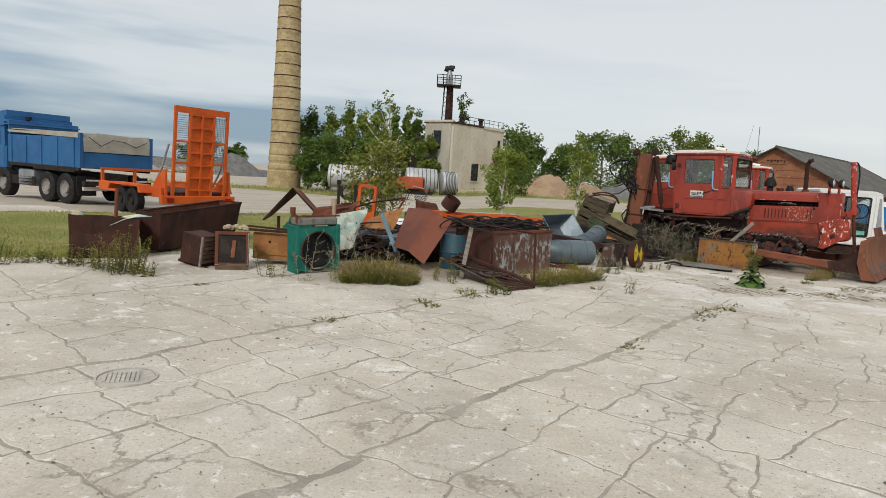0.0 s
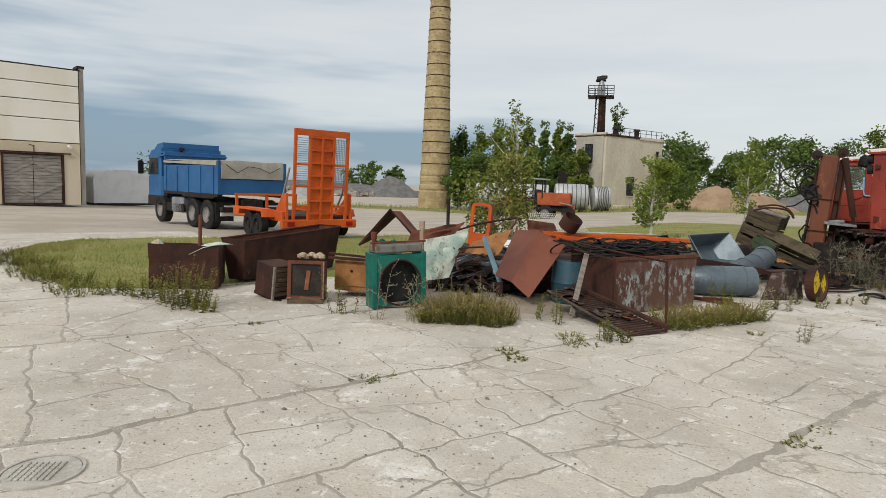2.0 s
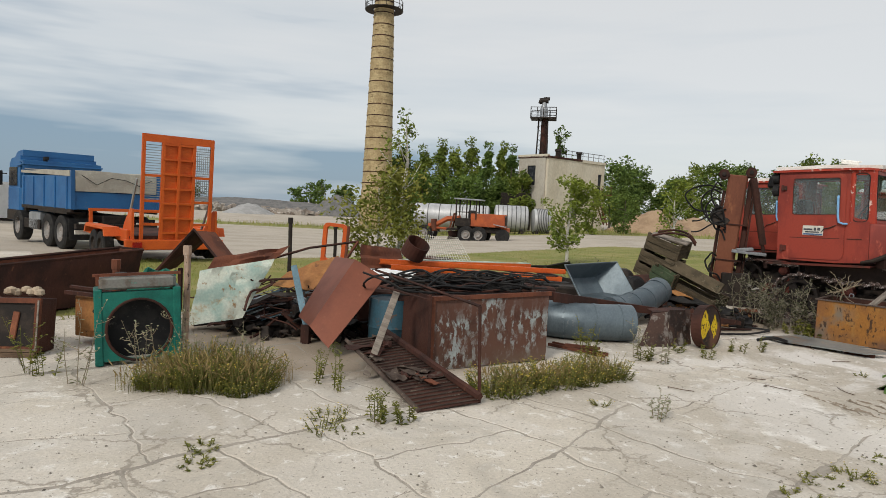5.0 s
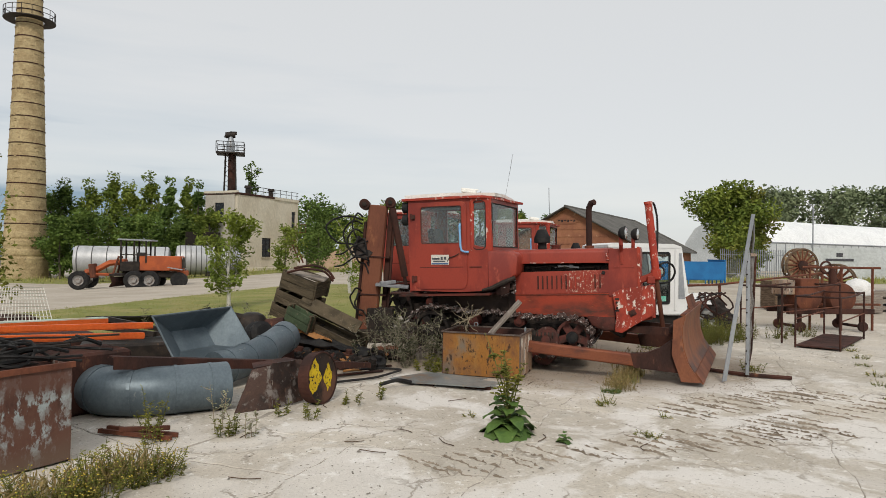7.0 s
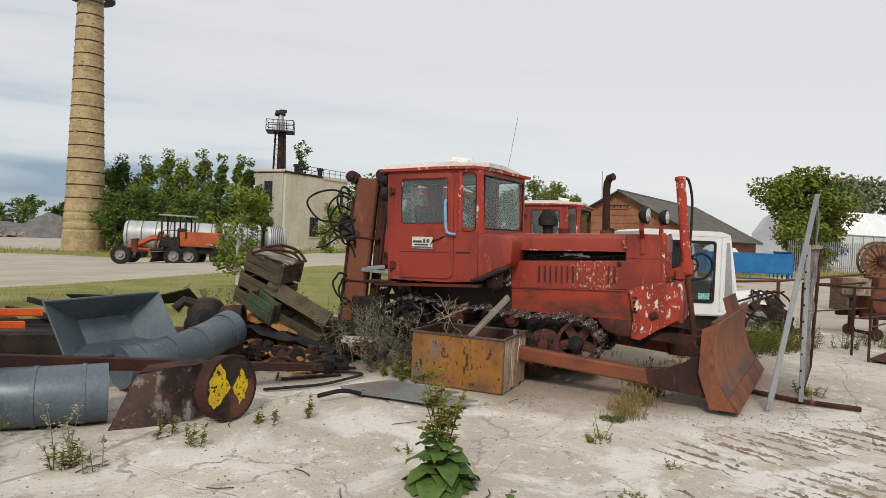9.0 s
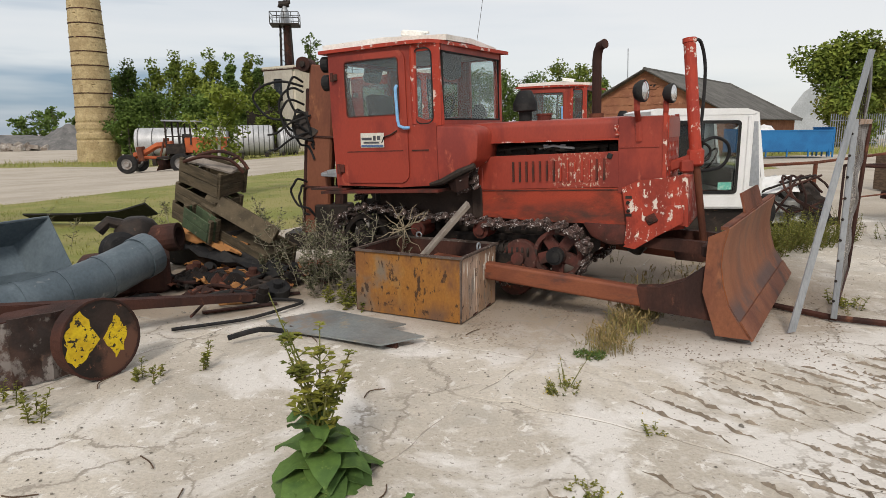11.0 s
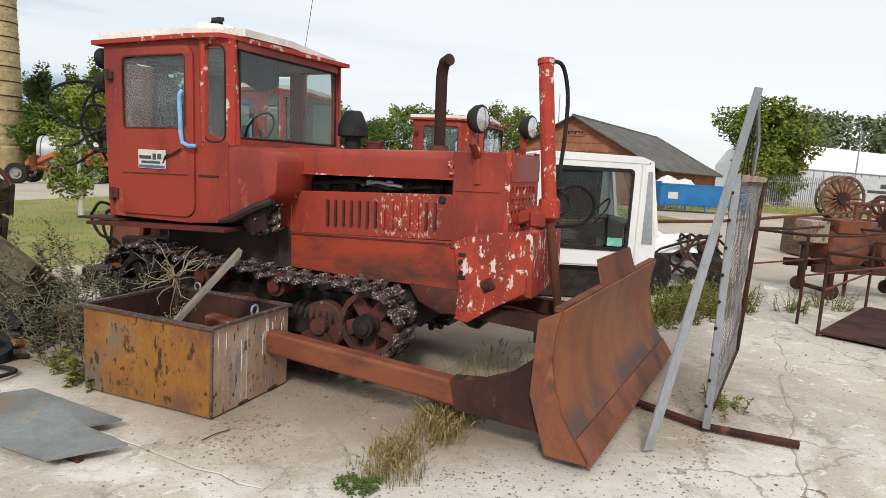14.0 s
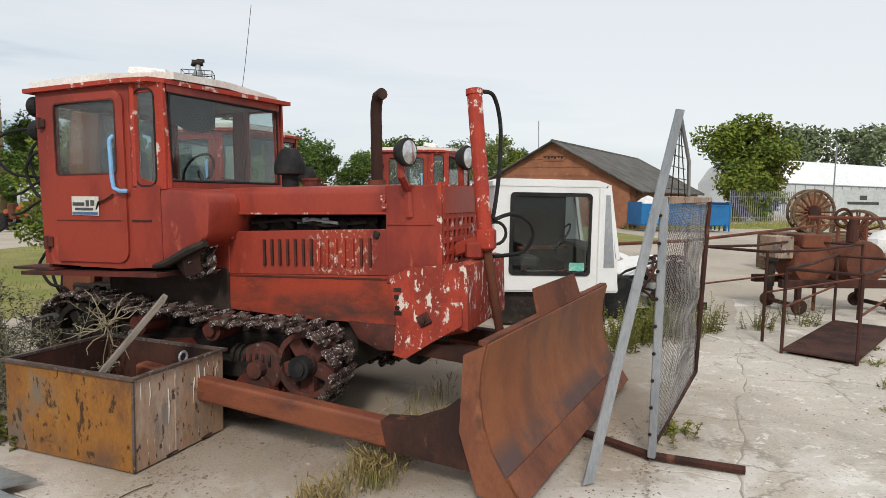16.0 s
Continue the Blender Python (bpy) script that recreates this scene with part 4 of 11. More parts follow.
dozer = tractor("bulldozer", "faded red crawler bulldozer with rusty front blade, parked on dusty concrete", DOZ, "crawler tractors")
# sign on the door
sg = part("door_sign", Geo().box(0.30, 0.006, 0.155, 0, 0, 0, c=0.002), CARD, dozer, "small white sign with unreadable lines", pose(-1.68, -0.724, 1.65, 0, 1, 0))
part("print", Geo().box(0.13, 0.003, 0.028, -0.07, -0.005, 0.015).box(0.035, 0.003, 0.05, 0.03, -0.005, 0.022).box(0.04, 0.003, 0.045, 0.085, -0.005, 0.025).box(0.2, 0.003, 0.02, -0.01, -0.005, -0.025), PRINT_DARK, sg)
part("print", Geo().box(0.28, 0.003, 0.022, 0, -0.005, -0.06), PRINT_BLUE, sg)
# lift cylinder standing in front of the grille
cyl = part("lift_cylinder", Geo().cyl((1.44, -0.02, 2.47), (1.53, -0.06, 1.42), 0.056, n=16).cyl((1.439, -0.019, 2.48), (1.442, -0.022, 2.44), 0.063, n=16).box(0.15, 0.13, 0.17, 1.53, -0.05, 1.38, (0, 0, 0), 0.03), RED_WORN, dozer, "red hydraulic cylinder with scuffed paint")
part("piston_rod", Geo().cyl((1.53, -0.05, 1.38), (1.62, 0.10, 0.52), 0.034, n=12), RUST, cyl)
part("cradle", Geo().box(0.26, 0.10, 0.10, 1.40, -0.06, 1.33, (0, -20, 0), 0.02).box(0.12, 0.26, 0.12, 1.46, -0.02, 1.30, c=0.02), RED, cyl)
part("hose", Geo().tube(smooth_path([(1.44, -0.01, 2.46), (1.47, 0.08, 2.48), (1.52, 0.22, 2.46), (1.56, 0.26, 2.25), (1.56, 0.24, 1.95), (1.55, 0.18, 1.7), (1.55, 0.06, 1.5)]), 0.016, 8), BLACK, cyl, smooth=True)
part("hose", Geo().tube(smooth_path([(1.58, 0.0, 1.52), (1.68, 0.14, 1.56), (1.78, 0.28, 1.50), (1.80, 0.34, 1.38), (1.72, 0.30, 1.26), (1.55, 0.08, 1.24)]), 0.016, 8), BLACK, cyl, smooth=True)
part("hose_loop", Geo().tube([(1.58 + 0.07 * math.cos(a), 0.04 + 0.05 * math.cos(a), 1.42 + 0.085 * math.sin(a)) for a in [2 * math.pi * i / 16 for i in range(16)]], 0.013, 6, True), DARK, cyl, smooth=True)
# blade, set a little askew, with push arms
BN, BF = Vector((2.086, -1.232, 0)), Vector((2.42, 1.482, 0))
across = (BF - BN).normalized()
ahead = Vector((across.y, -across.x, 0))
prof = [(0.0, -0.02), (-0.085, 0.10), (-0.17, 0.24), (-0.215, 0.40), (-0.235, 0.56), (-0.225, 0.70), (-0.19, 0.85)]
BLADE_RUST = stuff("blade_rust", (0.27, 0.098, 0.043), (0.205, 0.074, 0.038), (0.33, 0.135, 0.06), 1.6, 45, (0.4, 0.62), (0.6, 0.72), 0.5, 0.15, 0.06, 1.5, seed=8, grain=0.7)
overlay(BLADE_RUST, (0.085, 0.062, 0.062), 2.2, 0.36, 0.50, (1, 1, 1.5), 0.85, None, 1.0, (0.10, 0.14, 0.20, 0.30))
overlay(BLADE_RUST, (0.13, 0.062, 0.045), 3.4, 0.46, 0.62, (1, 1, 0.5), 0.6)
ARM_RUST = overlay(stuff("push_arm_rust", (0.225, 0.076, 0.040), (0.165, 0.056, 0.034), (0.27, 0.10, 0.05), 1.8, 45, (0.4, 0.62), (0.6, 0.72), 0.5, 0.15, 0.08, 0.5, seed=21, grain=0.8), (0.07, 0.042, 0.038), 7, 0.56, 0.66, (0.4, 1, 1.4), 0.7)
CHEEK_RUST = overlay(stuff("cheek_rust", (0.225, 0.086, 0.046), (0.15, 0.058, 0.038), (0.28, 0.115, 0.06), 2.2, 45, (0.4, 0.62), (0.6, 0.72), 0.6, 0.15, 0.08, 1.6, seed=23), (0.065, 0.042, 0.038), 5, 0.52, 0.64, (1, 1, 0.5), 0.8)
rows = []
for k in range(9):
    base = BN.lerp(BF, k / 8)
    rows.append([base + ahead * d + Vector((0, 0, h + 0.02)) for d, h in prof])
bl = part("blade", Geo().sheet(rows, 0.022), BLADE_RUST, dozer, "smooth rust-brown curved dozer blade", smooth=True)
part("cutting_edge", Geo().sheet([[BN.lerp(BF, k / 4) + ahead * d + Vector((0, 0, h)) for d, h in ((0.018, -0.015), (-0.075, 0.13))] for k in range(5)], 0.018), CHEEK_RUST, bl)
for e in (BN, BF):
    w = across * (0.012 if e is BF else -0.012)
    cheek = Geo()
    pts = [e + w + ahead * d + Vector((0, 0, h + 0.02)) for d, h in prof] + [e + w + ahead * -0.33 + Vector((0, 0, 0.80)), e + w + ahead * -0.36 + Vector((0, 0, 0.35)), e + w + ahead * -0.25 + Vector((0, 0, 0.0))]
    n = len(pts)
    off = across * 0.02
    cheek.add([p - off / 2 for p in pts] + [p + off / 2 for p in pts], [tuple(range(n)), tuple(range(2 * n - 1, n - 1, -1))] + [(i, n + i, n + (i + 1) % n, (i + 1) % n) for i in range(n)])
    part("cheek_plate", cheek, CHEEK_RUST, bl)
part("top_rail", Geo().sheet([[BN.lerp(BF, k / 4) + ahead * d + Vector((0, 0, 0.872)) for d in (-0.19, -0.245)] for k in range(5)], 0.025), RUST, bl)
c0, c1 = BN.lerp(BF, 0.33), BN.lerp(BF, 0.70)
part("spill_plate", Geo().sheet([[p + ahead * (-0.21 - 0.05 * i) + Vector((0, 0, 0.87 + 0.19 * i)) + across * (0.03 * i * s) for i in (0, 0.5, 1)] for p, s in ((c0, 1), (c1, -1))], 0.02), RUST, bl, "raised rusty centre plate of the blade")
part("back_beam", Geo().box((BF - BN).length * 0.92, 0.16, 0.14, *((BN + BF) / 2 + ahead * -0.36 + Vector((0, 0, 0.34))), (0, 0, math.degrees(math.atan2(across.y, across.x))), 0.02).box((BF - BN).length * 0.92, 0.14, 0.10, *((BN + BF) / 2 + ahead * -0.34 + Vector((0, 0, 0.66))), (0, 0, math.degrees(math.atan2(across.y, across.x))), 0.02), RUST_DARK, bl)
for s, tipx in ((-1, 1.66), (1, 2.02)):
    y = s * 1.13 + 0.04
    arm = Geo()
    ends = []
    for x, z0, z1 in ((-0.75, 0.36, 0.52), (1.30, 0.155, 0.325)):
        ring = []
        for cy, cz, a0 in ((y + 0.035, z1 - 0.025, 0), (y - 0.035, z1 - 0.025, 90), (y - 0.035, z0 + 0.025, 180), (y + 0.035, z0 + 0.025, 270)):
            ring += [(x, cy + 0.025 * math.cos(radians(a0 + d)), cz + 0.025 * math.sin(radians(a0 + d))) for d in (0, 30, 60, 90)]
        ends += ring
    arm.add(ends, [tuple(range(15, -1, -1)), tuple(range(16, 32))] + [(i, (i + 1) % 16, 16 + (i + 1) % 16, 16 + i) for i in range(16)])
    ar = part("push_arm", arm, ARM_RUST, dozer, "long rusty push arm with rounded edges")
    part("gusset", Geo().prism([(1.20, 0.336), (1.24, 0.15), (tipx + 0.14, 0.10), (tipx + 0.10, 0.56), (1.58, 0.42), (1.40, 0.35)], y - 0.066, y + 0.066), RUST_DARK, ar)
for y in (0.28, -0.34):
    part("lift_bar", Geo().prism([(0.9, 0.66), (0.9, 0.56), (1.78, 0.48), (1.78, 0.60)], y, y + 0.1), RUST_DARK, dozer)
part("aerial", Geo().tube([(-0.86, 0.25, 2.63), (-0.80, 0.24, 2.9), (-0.70, 0.22, 3.4)], 0.0025, 5), DARK, dozer)
for z in (2.50, 2.30):
    part("rear_lamp", Geo().lathe([(0.03, -0.05), (0.085, -0.04), (0.09, 0.05), (0.07, 0.06)], 16, pose(-2.28, -0.62, z, 0, -90, 0)), BLACK, dozer)

# two more tractors of the kind parked behind
second = tractor("crawler_tractor", "faded red crawler tractor with peeling white roof, parked behind another", ROW @ pose(-1.9, 3.5, 0.06, 0, 0, 3), "crawler tractors", True, False)
copy_thing(second, ROW @ pose(-0.2, 7.3, -0.05, 0, 1.2, 4))

# ---- rusty mast with hydraulic hoses behind the bulldozer ----
mast = thing("hydraulic_mast", "rusty brown loader mast with drooping black hoses", "loader mast", pose(5.36, 17.9, 0, 0, 0, -14))
MAST_RUST = stuff("red_brown_mast_rust", (0.20, 0.075, 0.042), (0.15, 0.055, 0.034), (0.27, 0.11, 0.055), 1.8, 45, (0.4, 0.62), (0.6, 0.72), 0.65, 0.1, 0.08, 2.5, seed=11, grain=0.7)
part("column", Geo().box(0.36, 0.26, 2.62, 0.03, 0.0, 1.30, (0, 4.5, 0), 0.03), MAST_RUST, mast, "broad rust-brown steel column")
# darker rust on the right stands in for the column's unlit face
part("side_channel", Geo().box(0.10, 0.20, 2.5, 0.30, 0.06, 1.27, (0, 3.5, 0), 0.015).box(0.03, 0.24, 2.4, 0.37, 0.04, 1.24, (0, 3.5, 0)), RUST_DARK, mast)
part("side_channel", Geo().box(0.06, 0.20, 2.3, -0.20, 0.05, 1.15, (0, 4.5, 0), 0.015), RUST_DARK, mast)
for x, z in ((-0.13, 2.62), (0.36, 2.66)):
    kn = part("knuckle", Geo().cyl((x, -0.16, z), (x, 0.16, z), 0.10, n=16), RUST_DARK, mast)
    part("pin", Geo().cyl((x, -0.20, z), (x, 0.20, z), 0.04, n=10), DARK, kn)
part("cylinder", Geo().cyl((0.40, -0.14, 2.55), (0.66, -0.14, 1.25), 0.065, n=12).cyl((0.60, -0.14, 1.5), (0.74, -0.14, 0.8), 0.035, n=10), RUST_DARK, mast)
part("base_beam", Geo().box(1.6, 0.5, 0.24, 0.3, 0, 0.12, c=0.02).box(0.5, 0.4, 0.5, 0.2, 0, 0.4, c=0.03), DARK, mast)
part("ledge", Geo().box(0.62, 0.22, 0.05, 0.42, -0.22, 1.08, (3, 4, 0), 0.01).box(0.30, 0.16, 0.06, 0.34, -0.24, 1.14, (0, -6, 8), 0.01), STEEL, mast, "bent pale steel ledge")
part("air_filter", Geo().lathe([(0.10, 0.0), (0.13, 0.04), (0.13, 0.2), (0.08, 0.26)], 16, pose(0.78, 0.1, 2.36, 0, 12, 0)), BLACK, mast)
rnd = random.Random(5)
for top, reach, low, side, end in ((2.30, -0.82, 1.86, -0.30, 1.62), (2.36, -0.34, 1.95, -0.24, 1.50), (2.22, -0.52, 1.70, -0.12, 1.45), (2.05, -0.42, 1.62, -0.34, 1.55), (1.92, -0.30, 1.50, -0.20, 1.30), (0.95, -0.36, 0.62, -0.26, 0.45), (0.85, -0.28, 0.5, -0.16, 0.35)):
    part("hose", Geo().tube(smooth_path([(-0.16, -0.10, top + 0.02), (reach * 0.35 - 0.12, side, top + 0.08), (reach * 0.85, side - 0.03, top), (reach, side, (top + low) / 2 + 0.06), (reach * 0.75, side + 0.02, low + 0.03), (reach * 0.35, side + 0.05, low - 0.02), (-0.03, -0.14, end)], 5), 0.017, 7), BLACK, mast, smooth=True)
for z in (1.70, 1.92):
    part("hose", Geo().tube(smooth_path([(-0.05, -0.15, z), (-0.3, -0.28, z - 0.1), (-0.5, -0.3, z - 0.24), (-0.66, -0.24, z - 0.27)], 5), 0.015, 7), BLACK, mast, smooth=True)
part("pulley", Geo().lathe([(0.14, -0.03), (0.2, -0.025), (0.17, 0), (0.2, 0.025), (0.14, 0.03)], 20, pose(-0.14, -0.1, 1.78, 70, 20, 0)), DARK, mast)
for z in (1.62, 0.9):
    part("strap", Geo().box(0.52, 0.30, 0.025, 0.07 + 0.08 * (z - 1.3), 0, z, (0, 3, 0)), RUST_DARK, mast)

# ---- open steel box with a plank in it ----
BX = pose(6.755, 13.79, 0, 0, 0, -34.5)
bx = thing("steel_box", "open rectangular steel box, yellow-brown with rust and drips", "steel box", BX)
L, D, H, T = 1.10, 0.80, 0.60, 0.012
part("front_panel", Geo().box(L, T, H - 0.02, -L / 2, 0, H / 2, c=0.003), YELLOW_RUST, bx, "yellow-brown rusty front panel")
part("end_panel", Geo().box(T, D, H - 0.02, 0, D / 2, H / 2, c=0.003).box(0.01, 0.012, H - 0.04, 0.008, D * 0.42, H / 2), TAN_RUST, bx, "tan end panel with drip marks")
part("back_panel", Geo().box(L, T, H - 0.02, -L / 2, D, H / 2), RUST_DARK, bx)
part("end_panel", Geo().box(T, D, H - 0.02, -L, D / 2, H / 2), RUST_DARK, bx)
part("bottom", Geo().box(L, D, T, -L / 2, D / 2, 0.02), RUST_DARK, bx)
rnd = random.Random(31)
for i in range(11):
    y, z, run = (rnd.uniform(0.05, 0.4) if i % 4 == 0 else rnd.uniform(0.44, 0.76)), H - rnd.uniform(0.02, 0.16), rnd.uniform(0.03, 0.24)
    w = rnd.uniform(0.0015, 0.0042)
    part("drip", Geo().tube([(0.006, y, z), (0.006, y + rnd.gauss(0, 0.003), z - run * 0.5), (0.006, y + rnd.gauss(0, 0.004), z - run)], [w, w * 1.3, w * 0.6], 5), CARD, bx)
part("corner_seam", Geo().box(0.018, 0.018, H - 0.03, 0.002, -0.001, H / 2 - 0.004, c=0.003), RIM_STEEL, bx)
for y in (0.30, 0.62):
    part("bottom_weld", Geo().box(0.014, 0.10, 0.012, 0.008, y, 0.024, (4, 0, 0), 0.003), RUST_DARK, bx)
part("rim", Geo().box(L + 0.06, 0.035, 0.018, -L / 2, -0.008, H).box(L + 0.06, 0.035, 0.018, -L / 2, D + 0.008, H).box(0.035, D - 0.02, 0.018, 0.008, D / 2, H + 0.001).box(0.035, D - 0.02, 0.018, -L - 0.008, D / 2, H + 0.001), RIM_STEEL, bx, "worn dark angle-iron rim")
eye = [(-0.02, D * 0.55 + 0.035 * math.cos(a), H + 0.03 + 0.035 * math.sin(a)) for a in [2 * math.pi * i / 12 for i in range(12)]]
part("lifting_eye", Geo().tube(eye, 0.009, 6, True), STEEL, bx)
part("rim_eye", Geo().tube([(-L + 0.25 + 0.03 * math.cos(a), D, H + 0.03 + 0.03 * math.sin(a)) for a in [2 * math.pi * i / 12 for i in range(12)]], 0.008, 6, True), STEEL, bx)
solid("plank", Geo().box(0.98, 0.10, 0.035, 0, 0, 0, c=0.004), WOOD_GREY, "grey weathered plank leaning out of the steel box", "plank", Matrix.Translation((6.585, 14.24, 0.67)) @ Vector((0.57, -0.22, 0.70)).to_track_quat("X", "Z").to_matrix().to_4x4() @ pose(0, 0, 0, 25, 0, 0))

# ---- sheet of steel lying on the concrete ----
pl = Geo()
top = [(5.03, 14.09), (5.59, 14.24), (6.26, 13.69), (6.10, 13.59), (6.38, 13.33), (6.02, 13.20), (5.57, 13.54), (5.2, 13.78)]
pl.add([(x, y, 0.052 + 0.02 * math.sin(3 * x + 2 * y)) for x, y in top] + [(x, y, 0.040 + 0.02 * math.sin(3 * x + 2 * y)) for x, y in top], [tuple(range(8)), tuple(range(15, 7, -1))] + [(i, 8 + i, 8 + (i + 1) % 8, (i + 1) % 8) for i in range(8)])
GREY_PLATE = stuff("grey_painted_plate", (0.25, 0.275, 0.275), (0.185, 0.20, 0.20), (0.33, 0.29, 0.23), 1.6, 40, (0.42, 0.62), (0.56, 0.66), 0.36, 0.3, 0.05)
overlay(GREY_PLATE, (0.26, 0.16, 0.095), 5.0, 0.44, 0.60, (1, 1, 1), 0.8, (5.15, 13.95, 0.03), 0.55)
plate = thing("steel_plate", "bent grey steel plate lying on the concrete", "steel plate", pose(0, 0, 0))
part("sheet", pl, GREY_PLATE, plate)
for x, y, yaw in ((5.40, 13.78, -36), (6.02, 13.38, -36), (5.75, 13.95, -36)):
    part("stiffener", Geo().box(0.34, 0.035, 0.046, x, y, 0.021, (0, 0, yaw)), RUST_DARK, plate)

# ---- mesh panel held up by a grey strut ----
wf = thing("mesh_gate_panel", "leaning wire-mesh panel in an angle-iron frame", "mesh panel", pose(0, 0, 0))
P0, P1 = Vector((10.02, 13.32, 0.06)), Vector((10.02, 13.30, 1.74))
Q0, Q1 = Vector((11.50, 14.92, 0.08)), Vector((11.45, 14.78, 1.75))
part("post", Geo().box(0.07, 0.05, 1.72, P0.x, P0.y, 0.90, (0, 1.0, 50), 0.006), STEEL, wf, "drilled galvanised post")
for i in range(9):
    part("bolt_hole", Geo().cyl((P0.x - 0.035, P0.y - 0.02, 0.2 + 0.18 * i), (P0.x - 0.045, P0.y - 0.03, 0.2 + 0.18 * i), 0.012, n=8), DARK, wf)
part("frame_bar", Geo().tube([P1, Q1], 0.03, 4), TAN_RUST, wf)
part("frame_bar", Geo().tube([Q1, Q0], 0.025, 6), RUST_DARK, wf)
part("frame_bar", Geo().tube([Q0, P0 + Vector((0, 0, 0.05))], 0.02, 6), RUST_DARK, wf)
wire = Geo()
nx, nz = 34, 46
for i in range(nx + nz):
    # diagonal wires both ways, clipped to the frame
    for d in (1, -1):
        pts = []
        for j in range(nz + 1):
            u = (i - nz + j) / nx if d > 0 else (i - j) / nx
            if 0 <= u <= 1:
                v = j / nz
                sag = (0.03 * math.sin(5 * u) + 0.018 * math.sin(23 * v + 3 * u)) * math.sin(math.pi * v)
                p = P0.lerp(Q0, u).lerp(P1.lerp(Q1, u), v)
                pts.append(p + Vector((0.77, -0.63, 0)) * sag)
        if len(pts) > 3:
            wire.tube(pts[::3] + [pts[-1]], 0.0021, 3)
WIRE_GREY = stuff("dull_grey_wire", (0.27, 0.26, 0.25), (0.17, 0.155, 0.145), (0.36, 0.35, 0.34), 6, 40, rough=0.5, metal=0.4, bump=0)
tagged(part("wire_mesh", wire, WIRE_GREY, wf), kind="stuff")
st = thing("propped_strut", "tall grey folded-steel strut leaning against a mesh panel", "strut", pose(0, 0, 0))
S0, S1 = Vector((9.42, 13.06, 0.02)), Vector((10.10, 13.33, 2.32))
part("web", Geo().sheet([[S0 + Vector((-0.035, 0, 0)), S0 + Vector((0.05, 0.02, 0))], [S1 + Vector((-0.02, 0, 0)), S1 + Vector((0.05, 0.02, 0))]], 0.012), STEEL, st)
part("flange", Geo().sheet([[S0 + Vector((0.05, 0.02, 0)), S0 + Vector((0.07, 0.09, 0))], [S1 + Vector((0.05, 0.02, 0)), S1 + Vector((0.07, 0.09, 0))]], 0.01), STEEL, st)
tip = P1.lerp(Q1, 0.42)
part("brace_bar", Geo().tube([S1 + Vector((0.03, 0.03, -0.02)), S1.lerp(tip, 0.6) + Vector((0.03, 0, 0.04)), tip], 0.014, 5), STEEL, st)
for i in range(7):
    u = (i + 1) / 8
    part("wire", Geo().tube([S1.lerp(tip, u), S1.lerp(P1, u)], 0.004, 4), DARK, st)
for i in range(3):
    part("wire", Geo().tube([S1.lerp(tip, 0.08).lerp(S1.lerp(P1, 0.08), i / 3), tip.lerp(P1, (i + 0.5) / 3)], 0.004, 4), DARK, st)
solid("foot_bar", Geo().tube([(9.72, 13.92, 0.03), (10.02, 13.34, 0.035), (10.50, 13.02, 0.03)], 0.03, 6), RUST_DARK, "rusty bar lying under the mesh panel", "steel bar")

# ---- white lorry cab set down behind the bulldozer ----
WC = pose(11.86, 17.3, 0, 0, 0, -12)
wc = thing("lorry_cab", "dismantled white lorry cab standing on the ground", "lorry cab", WC)
for y in (0.0, 1.9):
    body = Geo()
    frame_panel(body, (-1.55, 0.50, -0.12, 1.90), [(-1.32, 0.74, -0.30, 1.76)], y - 0.02, y + 0.02)
    body.prism([(-0.12, 0.50), (0.12, 0.50), (0.06, 1.0), (-0.05, 1.86), (-0.12, 1.90)], y - 0.02, y + 0.02)
    part("cab_side", body, WHITE, wc)
part("cab_roof", Geo().prism([(-1.6, 1.88), (-0.10, 1.88), (-0.05, 1.92), (-0.2, 1.97), (-1.5, 1.98), (-1.6, 1.94)], -0.03, 1.93), WHITE, wc)
part("cab_back", Geo().box(0.04, 1.9, 1.36, -1.55, 0.95, 1.2), WHITE, wc)
part("front_panel", Geo().box(0.04, 1.9, 0.45, 0.09, 0.95, 0.72), WHITE, wc)
for y in (0.03, 1.87):
    part("windscreen_post", Geo().box(0.05, 0.08, 1.0, 0.03, y, 1.42, (0, -9, 0)), WHITE, wc)
part("cab_floor", Geo().box(1.66, 1.9, 0.05, -0.72, 0.95, 0.50), WHITE, wc)
part("door_seal", ring_prism(Geo(), rounded(-1.36, 0.70, -0.27, 1.80, 0.06), rounded(-1.31, 0.75, -0.31, 1.75, 0.05), -0.034, -0.021), BLACK, wc)
pane = part("door_window", Geo().box(1.0, 0.006, 1.0, -0.81, 0.005, 1.25), GLASS, wc)
pane.visible_shadow = False
pane = part("windscreen", Geo().sheet([[(0.10, 0.06, 0.98), (0.10, 1.84, 0.98)], [(-0.04, 0.06, 1.86), (-0.04, 1.84, 1.86)]], 0.006), GLASS, wc)
pane.visible_shadow = False
part("seat", Geo().box(0.5, 0.5, 0.14, -1.15, 0.45, 0.85, c=0.04).box(0.14, 0.5, 0.6, -1.4, 0.45, 1.15, c=0.04), SEAT, wc)
part("steering_wheel", Geo().tube([(-0.55 + 0.1 * math.cos(a), 0.45 + 0.2 * math.sin(a), 1.2 + 0.17 * math.cos(a)) for a in [2 * math.pi * i / 18 for i in range(18)]], 0.014, 6, True), BLACK, wc)
part("dashboard", Geo().box(0.35, 1.8, 0.35, -0.15, 0.95, 0.9, c=0.05), SEAT, wc)
